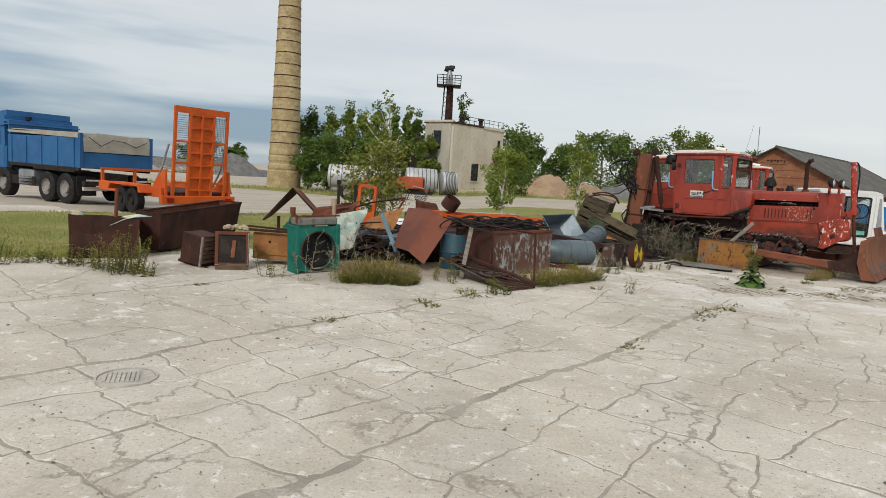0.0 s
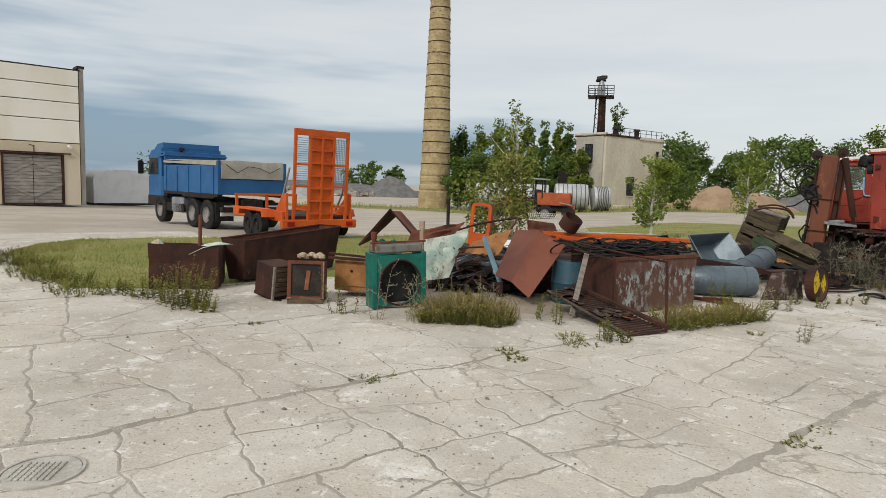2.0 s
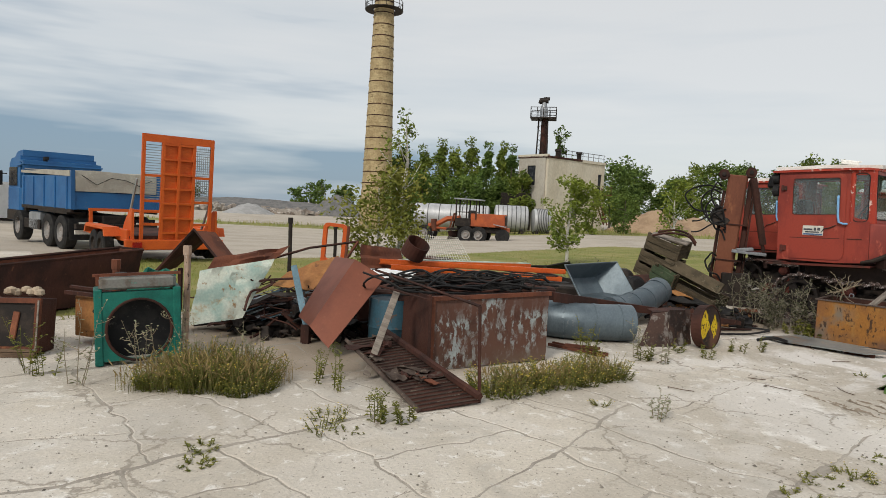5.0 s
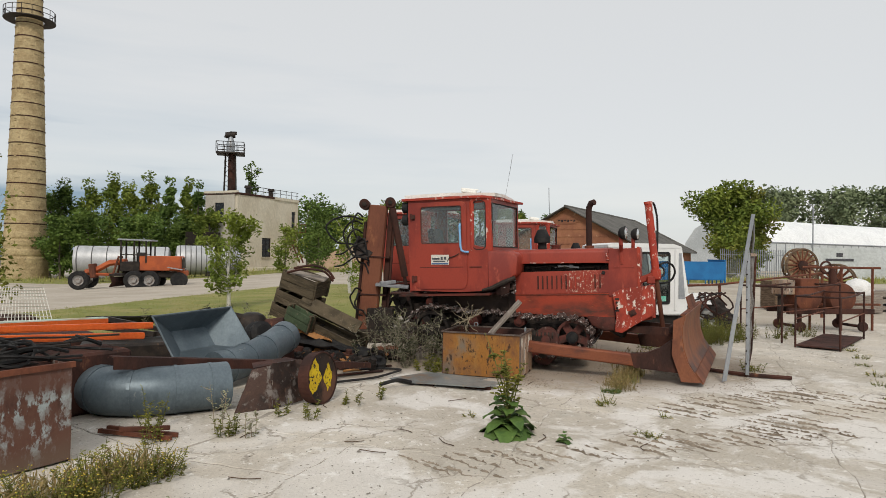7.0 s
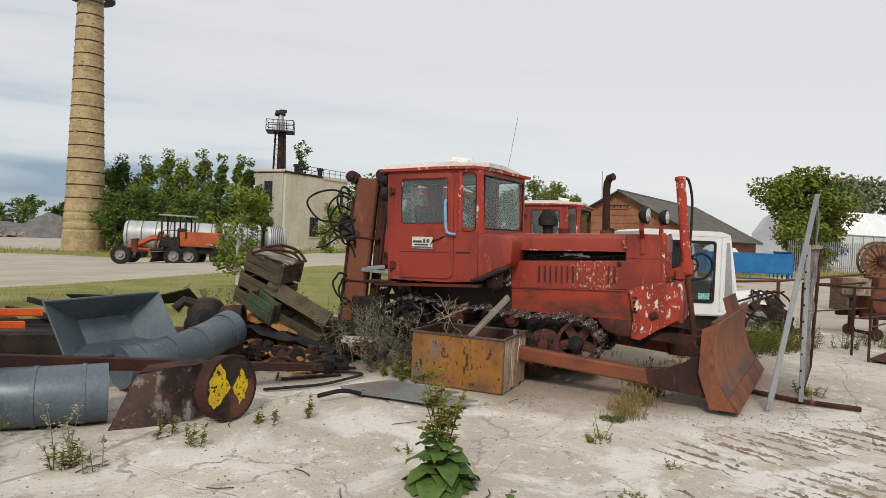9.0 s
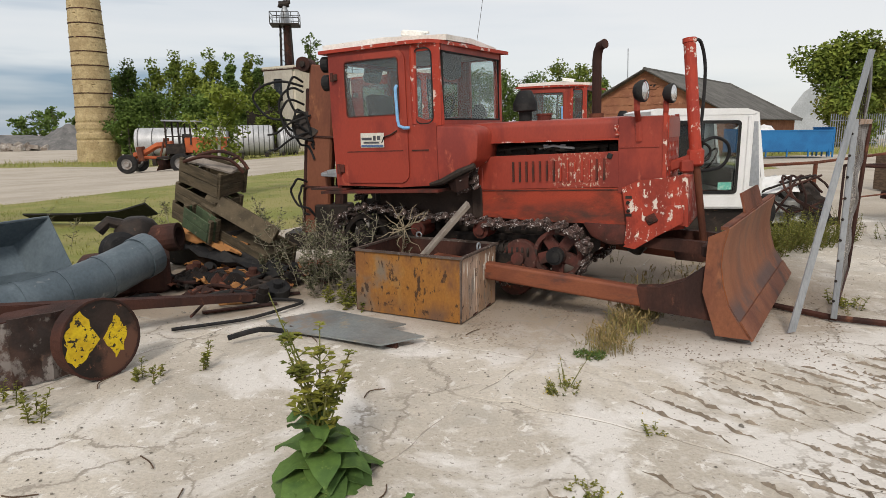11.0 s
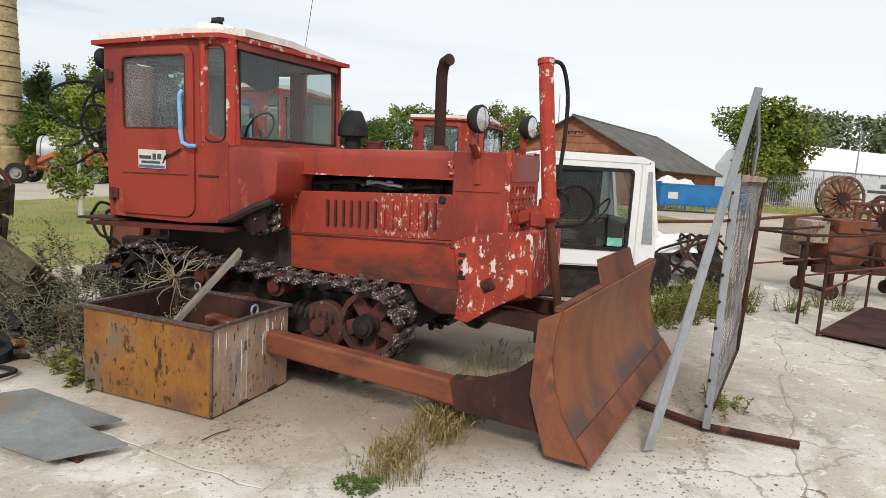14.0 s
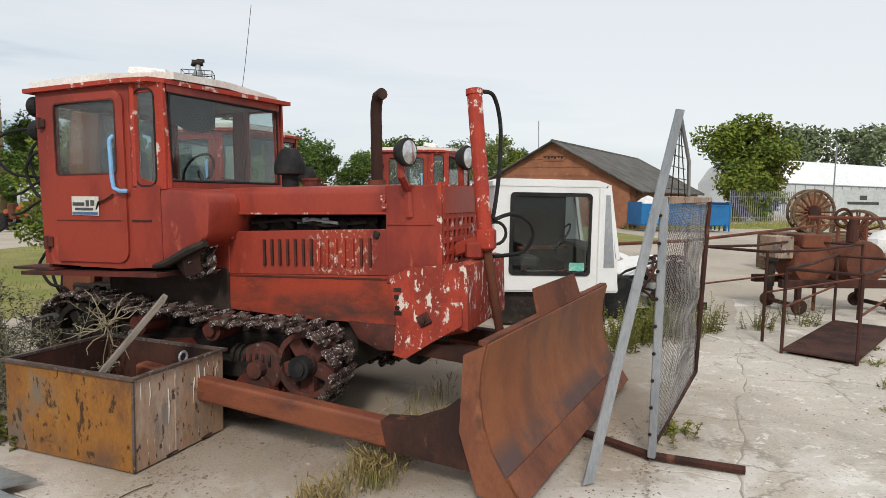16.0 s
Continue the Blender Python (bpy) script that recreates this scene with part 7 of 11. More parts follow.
part("rope", Geo().tube([(-0.09, 1.0, 2.18), (-0.1, 0.6, 1.92), (-0.1, 0.2, 2.14), (-0.1, -0.2, 2.1), (-0.1, -0.6, 1.95), (-0.09, -1.0, 2.14)], 0.012, 4), BLACK, bd)
part("headboard", Geo().box(0.4, 2.4, 0.06, 4.6, 0, 2.62, (0, -10, 0)).box(0.06, 2.4, 0.4, 4.4, 0, 2.45), BLUE, bd)
lc = part("cab", Geo().box(1.30, 2.4, 1.15, 5.35, 0, 1.20, c=0.08).prism([(4.75, 1.75), (6.0, 1.75), (5.9, 2.55), (5.7, 2.72), (4.75, 2.80)], -1.17, 1.17), BLUE, tr)
part("side_window", Geo().prism([(5.05, 1.80), (5.93, 1.80), (5.86, 2.42), (5.05, 2.42)], 1.175, 1.19), WINDOW_DARK, lc)
part("windscreen", Geo().box(0.03, 2.1, 0.68, 5.97, 0, 2.12, (0, -6, 0)), WINDOW_DARK, lc)
part("roof_fairing", Geo().prism([(4.75, 2.78), (5.65, 2.72), (5.3, 2.95), (4.75, 3.0)], -1.1, 1.1), BLUE, lc)
part("sill_panel", Geo().box(1.2, 0.03, 0.35, 5.35, 1.21, 0.82), DARK, lc)
part("mirror", Geo().box(0.10, 0.2, 0.5, 6.15, 1.42, 2.05, c=0.02).tube([(6.1, 1.2, 2.2), (6.15, 1.42, 2.2)], 0.02, 5), BLACK, lc)
part("air_intake", Geo().cyl((4.55, 0.5, 2.3), (4.55, 0.5, 2.75), 0.07, n=8).box(0.2, 0.12, 0.1, 4.5, 0.5, 2.76), BLACK, tr)
part("chassis", Geo().box(5.8, 0.8, 0.28, 2.9, 0, 0.90, c=0.03).box(0.2, 2.3, 0.14, -0.05, 0, 0.72), DARK, tr)
part("fuel_tank", Geo().box(0.95, 0.5, 0.55, 3.35, 0.95, 0.72, c=0.06), STEEL, tr, "bare metal fuel tank")
part("mudguard", Geo().prism([(0.3, 1.05), (2.7, 1.05), (2.75, 1.12), (0.25, 1.12)], 0.75, 1.25), DARK, tr)
for s in (-1, 1):
    part("mudflap", Geo().box(0.03, 0.62, 0.62, 0.18, 0.92 * s, 0.62, (0, 3, 0)), BLACK, tr)
    part("side_guard", Geo().box(1.5, 0.04, 0.30, 3.5, 1.18 * s, 0.62, c=0.01), DARK, tr)
    part("body_rail", Geo().box(4.3, 0.10, 0.12, 2.2, 1.20 * s, 1.16, c=0.02), DARK, tr)
    for i in range(5):
        part("body_rib", Geo().box(0.07, 0.05, 0.92, 0.3 + 0.95 * i, 1.255 * s, 1.66, c=0.01), BLUE, bd)
# dark block in place of the shade between body and cab
part("cab_gap", Geo().box(0.16, 2.2, 1.3, 4.52, 0, 1.65), DARK, tr)
part("rear_bar", Geo().box(0.08, 2.3, 0.12, -0.02, 0, 0.55).box(0.04, 0.5, 0.12, -0.06, 0.8, 0.78).box(0.04, 0.5, 0.12, -0.06, -0.8, 0.78), CARD, tr)
for x in (0.85, 1.95, 4.75):
    for s in (-1, 1):
        wheel("wheel", tr, x, s * 1.08, 0.5, 0.5, 0.34, GREY_RIM, "", 0, s)

# ---- orange trailer with its ramp raised ----
TL = pose(-7.15, 18.13, fall(-7.15, 18.13), 0, 0, 142.9)
tl = thing("low_loader_trailer", "orange low-loader trailer with raised loading ramp", "trailer", TL)
part("bed", Geo().box(3.7, 2.1, 0.10, 1.9, 0, 0.62, c=0.02), RUST_DARK, tl)
for s in (-1, 1):
    part("side_rail", Geo().box(3.7, 0.10, 0.28, 1.9, 1.05 * s, 0.66, c=0.015), ORANGE, tl)
    part("mudguard", Geo().prism([(0.5, 0.62), (0.6, 0.84), (2.3, 0.84), (2.45, 0.62), (2.35, 0.62), (2.25, 0.78), (0.65, 0.78), (0.6, 0.62)], 1.1 * s, 1.45 * s), ORANGE, tl)
    for x in (1.1, 1.75):
        wheel("wheel", tl, x, s * 1.28, 0.36, 0.36, 0.24, DARK, "", 0, s)
    part("ramp_spring", Geo().tube([(0.75, 0.92 * s, 0.8), (0.35, 0.92 * s, 1.3), (0.05, 0.88 * s, 2.0)], 0.03, 6), STEEL, tl)
    part("corner_gusset", Geo().prism([(-0.05, 0.45), (0.75, 0.62), (0.55, 0.95), (0.1, 1.3), (-0.02, 1.3)], 0.98 * s - 0.03, 0.98 * s + 0.03), ORANGE, tl)
part("front_gate", Geo().box(0.08, 2.1, 0.08, 3.7, 0, 1.15).box(0.08, 0.08, 0.5, 3.7, 1.0, 0.9).box(0.08, 0.08, 0.5, 3.7, -1.0, 0.9).box(0.08, 0.08, 0.5, 3.7, 0, 0.9), ORANGE, tl)
part("tail_beam", Geo().box(0.16, 2.3, 0.24, -0.02, 0, 0.46, c=0.02), ORANGE, tl)
for s in (-1, 1):
    part("tail_lamp", Geo().box(0.05, 0.2, 0.12, -0.11, 0.9 * s, 0.46), stuff("red_lamp_lens", (0.35, 0.02, 0.015), None, None, 6, 40, rough=0.25, bump=0), tl)
part("drawbar", Geo().tube([(3.7, 0.8, 0.55), (5.0, 0, 0.55), (3.7, -0.8, 0.55)], 0.07, 6), ORANGE, tl)
rp = part("ramp", Geo().box(0.07, 1.66, 0.18, 0, 0, 2.97), ORANGE, tl, "upright orange ramp with ribbed middle", pose(0, 0, 0, 0, -3, 0))
for y in (0.80, 0.36, -0.36, -0.80):
    part("ramp_beam", Geo().box(0.075, 0.075, 2.5, 0.003, y, 1.80), ORANGE, rp)
part("ramp_sheet", Geo().box(0.02, 0.72, 2.4, 0.03, 0, 1.75), ORANGE, rp)
part("rib", Geo().box(0.06, 0.06, 2.4, -0.015, 0, 1.75), ORANGE, rp)
for i in range(7):
    part("rib", Geo().box(0.06, 0.72, 0.05, -0.012, 0, 0.75 + 0.35 * i), ORANGE, rp)
for s in (-1, 1):
    for z in (0.95, 1.5, 2.1):
        part("crossbar", Geo().box(0.05, 0.42, 0.06, 0, 0.58 * s, z), ORANGE, rp)
    mesh = Geo()
    for i in range(22):
        mesh.box(0.012, 0.40, 0.016, 0.01, 0.58 * s, 1.55 + 0.06 * i)
    if s < 0:
        for i in range(8):
            mesh.box(0.012, 0.014, 1.3, 0.012, 0.40 * s + 0.05 * i * s, 2.2)
    tagged(part("grating", mesh, STEEL, rp, "steel tread grating"), kind="stuff")

# ---- brick barn ----
BRICK_RED = stuff("weathered_red_brick", (0.30, 0.135, 0.075), (0.235, 0.10, 0.06), (0.38, 0.21, 0.13), 0.8, 14, (0.4, 0.62), (0.58, 0.68), 0.92, 0, 0.4, vary=0.12)
SLATE = stuff("mossy_slate", (0.125, 0.12, 0.11), (0.085, 0.082, 0.075), (0.19, 0.185, 0.165), 0.9, 10, (0.4, 0.62), (0.58, 0.7), 0.9, 0, 0.4, vary=0.15)
BN2 = pose(25.1, 49.2, -0.25, 0, 0, -46)
barn = thing("brick_barn", "old red brick barn with mossy grey slate roof", "barn", BN2)
half, eave, ridge, length = 5.6, 2.6, 5.6, 20.0
part("gable_wall", Geo().prism([(-half, 0), (half, 0), (half, eave), (0, ridge), (-half, eave)], 0, 0.4), BRICK_RED, barn)
for s in (-1, 1):
    part("side_wall", Geo().box(0.4, length, eave, s * (half - 0.2), length / 2, eave / 2), BRICK_RED, barn)
part("gable_wall", Geo().prism([(-half, 0), (half, 0), (half, eave), (0, ridge), (-half, eave)], length, length + 0.4), BRICK_RED, barn)
for s in (-1, 1):
    slope = math.degrees(math.atan2(ridge - eave, half))
    run = math.hypot(half + 0.5, (ridge - eave) * (half + 0.5) / half)
    rs = part("roof_slope", Geo().box(run, length + 1.0, 0.08, s * (half + 0.5) / 2, length / 2, (ridge + eave) / 2 - 0.06 + 0.0, (0, s * slope, 0)), SLATE, barn)
    for i in range(14):
        f = (i + 0.5) / 14
        part("slate_course", Geo().box(run / 14 + 0.05, length + 1.0, 0.03, s * (half + 0.5) * f, length / 2, ridge - (ridge - eave) * (half + 0.5) / half * f + 0.05, (0, s * (slope - 2.5), 0)), SLATE, rs)
part("bargeboard", Geo().tube([(-half - 0.5, -0.08, eave - 0.3), (0, -0.08, ridge + 0.02), (half + 0.5, -0.08, eave - 0.3)], 0.07, 5), WOOD_BROWN, barn)
part("bargeboard", Geo().tube([(0, length + 0.48, ridge + 0.14), (half + 0.55, length + 0.48, eave - 0.16)], 0.12, 5), SLATE, barn)
for i in range(26):
    for k in range(4):
        z = 2.9 + 0.55 * k
        w = half * (ridge - z) / (ridge - eave) - 0.4
        x = -5.6 + 0.44 * i + 0.2 * (k % 2)
        if abs(x) < w:
            part("proud_brick", Geo().box(0.3, 0.06, 0.1, x, -0.02, z, c=0.01), BRICK_RED, barn)
for z in (4.45, 4.75):
    part("brick_course", Geo().box(1.5, 0.06, 0.10, 0, -0.03, z), BRICK_RED, barn)
for i in range(6):
    part("vent_hole", Geo().box(0.12, 0.05, 0.16, -0.6 + 0.24 * i, -0.02, 4.6), WINDOW_DARK, barn)
for i in range(3):
    part("window", Geo().box(0.06, 1.0, 0.9, half + 0.01, 3 + 4 * i, 1.5), WINDOW_DARK, barn)
dorm = part("roof_ridge_cap", Geo().tube([(0, -0.4, ridge + 0.1), (0, length + 0.5, ridge + 0.1)], 0.12, 6), SLATE, barn)
solid("radio_mast", Geo().tube([(0, 0, 0), (-0.25, 0, 7.9)], 0.035, 5), STEEL, "thin leaning metal aerial mast behind the barn", "mast", pose(27.0, 56, -0.3))

# ---- blue skip, with bags ----
bc = thing("blue_skip", "long blue steel waste skip with ribbed sides", "skip", pose(27.56, 42.16, fall(30, 42) + 0.02, 0, 0, -7) @ Matrix.Scale(0.84, 4))
BLUE2 = stuff("bright_blue_paint", (0.022, 0.16, 0.38), (0.02, 0.13, 0.32), (0.10, 0.10, 0.10), 0.8, 30, (0.42, 0.62), (0.66, 0.74), 0.45, 0, 0.05)
part("side", Geo().box(6.4, 0.06, 1.35, 3.2, 0, 1.15), BLUE2, bc)
part("side", Geo().box(6.4, 0.06, 1.35, 3.2, 2.3, 1.15), BLUE2, bc)
part("end", Geo().box(0.06, 2.3, 1.6, 6.4, 1.15, 1.2), BLUE2, bc)
part("end", Geo().box(0.06, 2.3, 1.6, 0, 1.15, 1.2), BLUE2, bc)
part("floor_plate", Geo().box(6.4, 2.3, 0.06, 3.2, 1.15, 0.45), BLUE2, bc)
for i in range(5):
    part("rib", Geo().box(0.08, 0.08, 0.5, 0.4 + 1.45 * i, -0.05, 0.35), BLUE2, bc)
for y in (0.0, 0.6, 1.2, 1.8, 2.3):
    part("rib", Geo().box(0.09, 0.08, 1.9, 6.46, y, 1.0), BLUE2, bc)
part("rim", Geo().box(6.5, 0.12, 0.10, 3.2, 0, 1.85).box(0.12, 2.4, 0.10, 6.4, 1.15, 2.02), BLUE2, bc)
part("notice", Geo().box(0.7, 0.02, 0.45, 0.9, -0.045, 1.1).box(0.5, 0.02, 0.06, 0.9, -0.055, 1.15), CARD, bc)
BAG = stuff("white_woven_sack", (0.72, 0.72, 0.71), (0.62, 0.62, 0.61), None, 2.5, 30, rough=0.8, bump=0.3)


def sack(x, y, z, r, seed, label="bulging white woven sack"):
    g = Geo()
    prof = [(0.3 * r, 0), (0.9 * r, 0.05 * r), (1.05 * r, 0.4 * r), (0.95 * r, 0.8 * r), (0.6 * r, 1.1 * r), (0.15 * r, 1.25 * r)]
    g.lathe(prof, 18)
    g.v = [(a * (1 + 0.18 * noise.noise((a * 2 / r, b * 2 / r, seed))), b * (1 + 0.18 * noise.noise((b * 2 / r, a * 2 / r, seed + 5))), c * (1 + 0.15 * noise.noise((a * 3 / r, b * 3 / r, c / r + seed)))) for a, b, c in g.v]
    solid("sack", g, BAG, label, "sack", pose(x, y, z), "white sacks", smooth=True)


sack(28.5, 43.0, 0.95, 0.72, 1, "white sack heaped in the blue skip")
sack(29.6, 43.0, 0.92, 0.66, 2, "white sack heaped in the blue skip")

# ---- polytunnel and palings ----
FILM = stuff("white_polytunnel_film", (0.80, 0.82, 0.82), (0.74, 0.76, 0.765), None, 0.25, 3, (0.4, 0.6), rough=0.45, bump=0.04, spec=0.4)
FILM2 = stuff("dull_polytunnel_side", (0.55, 0.58, 0.59), (0.47, 0.50, 0.51), None, 0.3, 4, (0.4, 0.6), rough=0.6, bump=0.08)
pt = thing("polytunnel", "long white plastic-covered polytunnel", "polytunnel", pose(79.5, 90.5, -0.5, 0, 0, 14))
arc = [(0.0, 4.9), (1.0, 6.6), (2.6, 8.0), (4.8, 8.9), (7, 9.2), (9.2, 8.9), (12.0, 7.4), (14, 4.9)]
part("cover", Geo().sheet([[(x, y, z) for y, z in arc] for x in (0, 15, 30, 45, 60, 80, 100)], 0.03), FILM, pt)
part("side_cover", Geo().box(100, 0.06, 4.9, 50, -0.02, 2.45), FILM2, pt)
part("end_cover", Geo().add([(0, y, z) for y, z in [(0, 0)] + arc + [(14, 0)]], [tuple(range(10))]), FILM2, pt)
part("gutter", Geo().tube([(0, -0.1, 4.95), (100, -0.1, 4.95)], 0.12, 5), STEEL, pt)
for i in range(41):
    part("pole", Geo().cyl((2.5 * i, -0.12, 0), (2.5 * i, -0.12, 4.9), 0.06, n=5), STEEL, pt)
fence = thing("paling_fence", "tall grey steel paling fence", "fence", pose(46.0, 58.0, -0.3, 0, 0, 8))
for z in (0.5, 2.4):
    part("rail", Geo().box(40, 0.05, 0.06, 20, 0, z), STEEL, fence)
for i in range(150):
    part("paling", Geo().box(0.07, 0.03, 2.9, 0.26 * i, -0.03, 1.5), STEEL, fence)
solid("lamp_post", Geo().tube([(0, 0, 0), (0, 0, 6.6), (-0.2, 0, 6.9), (-0.5, 0, 6.8)], 0.06, 6), STEEL, "slim grey lamp post by the fence", "lamp post", pose(50.0, 51, -0.3))
gate = thing("yard_gate", "dark steel bar gate across the yard entrance", "gate", pose(66.5, 50.0, -0.35, 0, 0, -30))
for i in range(36):
    part("bar", Geo().cyl((0.16 * i, 0, 0.1), (0.16 * i, 0, 2.1), 0.02, n=5), DARK, gate)
for z in (0.12, 1.1, 2.1):
    part("rail", Geo().tube([(-0.1, 0, z), (5.9, 0, z)], 0.035, 5), DARK, gate)
for x in (-0.2, 6.0):
    part("post", Geo().box(0.14, 0.14, 2.7, x, 0, 1.35), RUST_DARK, gate)
sheetm = solid("hoarding", Geo().box(10.0, 0.08, 3.2, 0, 0, 1.6, c=0.01), FILM2, "pale grey hoarding panel with faded emblem", "hoarding", pose(59.0, 56.5, -0.3, 0, 0, -25))
part("emblem", Geo().box(2.6, 0.02, 0.25, 0, -0.06, 2.0).box(0.6, 0.02, 0.4, 0, -0.06, 2.5), PRINT_DARK, sheetm)


def wheelie_bin(x, y, w, h, col, label, lid):
    b = thing("wheeled_bin", label, "bin", pose(x, y, -0.35, 0, 0, -35), "wheeled bins")
    part("body", Geo().prism([(-w * 0.42, 0.2), (w * 0.42, 0.2), (w * 0.5, h), (-w * 0.5, h)], -0.5, 0.5), col, b)
    part("lid", Geo().lathe([(w * 0.53, h), (w * 0.5, h + 0.15), (w * 0.3, h + 0.28), (0.01, h + 0.32)], 16), lid, b)
    for s in (-1, 1):
        part("wheel", Geo().cyl((s * w * 0.35, -0.5, 0.12), (s * w * 0.35, -0.4, 0.12), 0.12, n=12), BLACK, b)
    part("label_patch", Geo().box(0.35, 0.02, 0.28, 0, -0.52, h * 0.7), CARD, b)


wheelie_bin(61.0, 49.8, 2.3, 1.75, BLACK, "large dark wheeled waste bin with pale lid", BAG)
wheelie_bin(64.2, 50.4, 1.3, 1.55, stuff("dark_green_plastic", (0.03, 0.07, 0.05), (0.04, 0.08, 0.06), None, 3, 30, rough=0.5, bump=0.02), "dark green wheeled bin beside the larger one", BLACK)
sack(68.5, 51.5, -0.3, 1.3, 7, "white bulk bag slumped beside the gate")
solid("stacked_timber", Geo().box(4.5, 1.5, 0.3, 0, 0, 0.4).box(4.5, 1.5, 0.3, 0.1, 0, 1.1).box(4.4, 1.4, 0.3, 0, 0, 1.8).box(0.3, 1.2, 2.2, -1.5, 0, 1.1).box(0.3, 1.2, 2.2, 1.5, 0, 1.1), WOOD_BROWN, "stacked timber behind the bar gate", "timber stack", pose(72.5, 50.5, -0.3, 0, 0, -30))

# ---- the scrap heap ----
def patchy(name, mat, over, size):
    """The same worn paint, with a coat of rust grown over wide patches of it."""
    mat.name = name
    n, k = mat.node_tree.nodes, mat.node_tree.links
    bsdf = n["Principled BSDF"]
    col = bsdf.inputs["Base Color"].links[0].from_socket
    big, ramp, mix = n.new("ShaderNodeTexNoise"), n.new("ShaderNodeMapRange"), n.new("ShaderNodeMixRGB")
    big.inputs["Scale"].default_value, big.inputs["Detail"].default_value, big.inputs["Roughness"].default_value, big.inputs["Distortion"].default_value = size, 9.0, 0.72, 0.8
    ramp.inputs["From Min"].default_value, ramp.inputs["From Max"].default_value = 0.43, 0.60
    k.new(n.new("ShaderNodeTexCoord").outputs["Object"], big.inputs["Vector"])
    k.new(big.outputs["Fac"], ramp.inputs["Value"])
    k.new(ramp.outputs[0], mix.inputs[0])
    k.new(col, mix.inputs[1])
    mix.inputs[2].default_value = colour(over)
    k.new(mix.outputs[0], bsdf.inputs["Base Color"])
    return mat


MOTTLED = patchy("flaking_white_on_rust", stuff("flaking_white_paint", (0.12, 0.056, 0.040), (0.07, 0.035, 0.027), (0.34, 0.385, 0.385), 4.4, 50, (0.42, 0.6), (0.485, 0.56), 0.7, 0.1, 0.15, 2.2, seed=12), (0.125, 0.062, 0.044), 2.1)
overlay(MOTTLED, (0.115, 0.055, 0.040), 3.0, 0.36, 0.50, (1, 1, 1), 0.92, None, 1.0, (0.50, 0.64, 3.0, 4.0))
overlay(MOTTLED, (0.14, 0.095, 0.07), 2.6, 0.40, 0.56, (1, 1, 1), 0.8, None, 1.0, (-1.0, -0.9, 0.06, 0.24))
TEAL = stuff("teal_green_paint", (0.012, 0.15, 0.115), (0.010, 0.10, 0.08), (0.12, 0.075, 0.05), 4, 50, (0.42, 0.62), (0.63, 0.70), 0.5, 0, 0.08, seed=3)
DUCT = stuff("blue_grey_duct", (0.13, 0.165, 0.188), (0.09, 0.118, 0.138), (0.24, 0.26, 0.265), 1.6, 40, (0.42, 0.62), (0.62, 0.72), 0.42, 0.35, 0.05, 1.5, seed=6)
PEEL = overlay(stuff("peeling_cream_green", (0.56, 0.60, 0.52), (0.34, 0.46, 0.41), (0.30, 0.18, 0.08), 3, 40, (0.42, 0.6), (0.59, 0.66), 0.7, 0, 0.12, seed=8), (0.36, 0.22, 0.09), 2.4, 0.55, 0.64, (1, 1, 1), 0.8)
TAN_PANEL = stuff("orange_brown_panel", (0.36, 0.17, 0.06), (0.27, 0.12, 0.045), (0.10, 0.05, 0.03), 3, 40, (0.42, 0.6), (0.6, 0.7), 0.65, 0.05, 0.1, seed=4)
YELLOW = stuff("scuffed_yellow_on_black", (0.64, 0.46, 0.02), (0.55, 0.37, 0.02), (0.03, 0.024, 0.02), 9.0, 40, (0.42, 0.6), (0.565, 0.585), 0.6, 0.1, 0.15, seed=1.3)
GREEN_WOOD = stuff("green_painted_wood", (0.07, 0.10, 0.055), (0.05, 0.07, 0.04), (0.17, 0.14, 0.10), 4, 50, (0.42, 0.6), (0.58, 0.68), 0.8, 0, 0.2)
BLUE_STEEL = stuff("blue_grey_trim", (0.13, 0.22, 0.27), (0.10, 0.17, 0.21), (0.2, 0.13, 0.1), 4, 50, (0.42, 0.6), (0.6, 0.7), 0.6, 0.1, 0.1)
NET = stuff("green_netting", (0.02, 0.16, 0.115), (0.015, 0.12, 0.09), None, 8, 40, rough=0.8, bump=0.3)


def slab_of(pts, t):
    """A flat plate with the given corners in order and thickness t."""
    pts = [Vector(p) for p in pts]
    n = len(pts)
    nor = (pts[1] - pts[0]).cross(pts[2] - pts[0]).normalized() * t / 2
    return Geo().add([p + nor for p in pts] + [p - nor for p in pts], [tuple(range(n)), tuple(range(2 * n - 1, n - 1, -1))] + [(i, n + i, n + (i + 1) % n, (i + 1) % n) for i in range(n)])


# rusty bin with a torn rim
ba = thing("rusty_bin", "small open rusty steel bin with torn white rim", "bin", pose(-5.72, 9.56, 0, 0, 0, 27))
part("side", crumple((0, 0, 0), (0.95, 0, 0), (0.97, 0, 0.64), (0, 0, 0.68), 0.008, 0.05, 1), RUST_DARK, ba)
part("side", crumple((0.95, 0, 0), (0.95, 0.75, 0), (0.97, 0.75, 0.6), (0.97, 0, 0.64), 0.008, 0.04, 2), RUST_DARK, ba)
part("side", crumple((0, 0.75, 0), (0.95, 0.75, 0), (0.97, 0.75, 0.6), (0, 0.75, 0.62), 0.008, 0.04, 3), RUST_DARK, ba)
part("side", crumple((0, 0, 0), (0, 0.75, 0), (0, 0.75, 0.62), (0, 0, 0.68), 0.008, 0.04, 4), RUST_DARK, ba)
part("bottom", Geo().box(0.95, 0.75, 0.01, 0.475, 0.375, 0.02), RUST_DARK, ba)
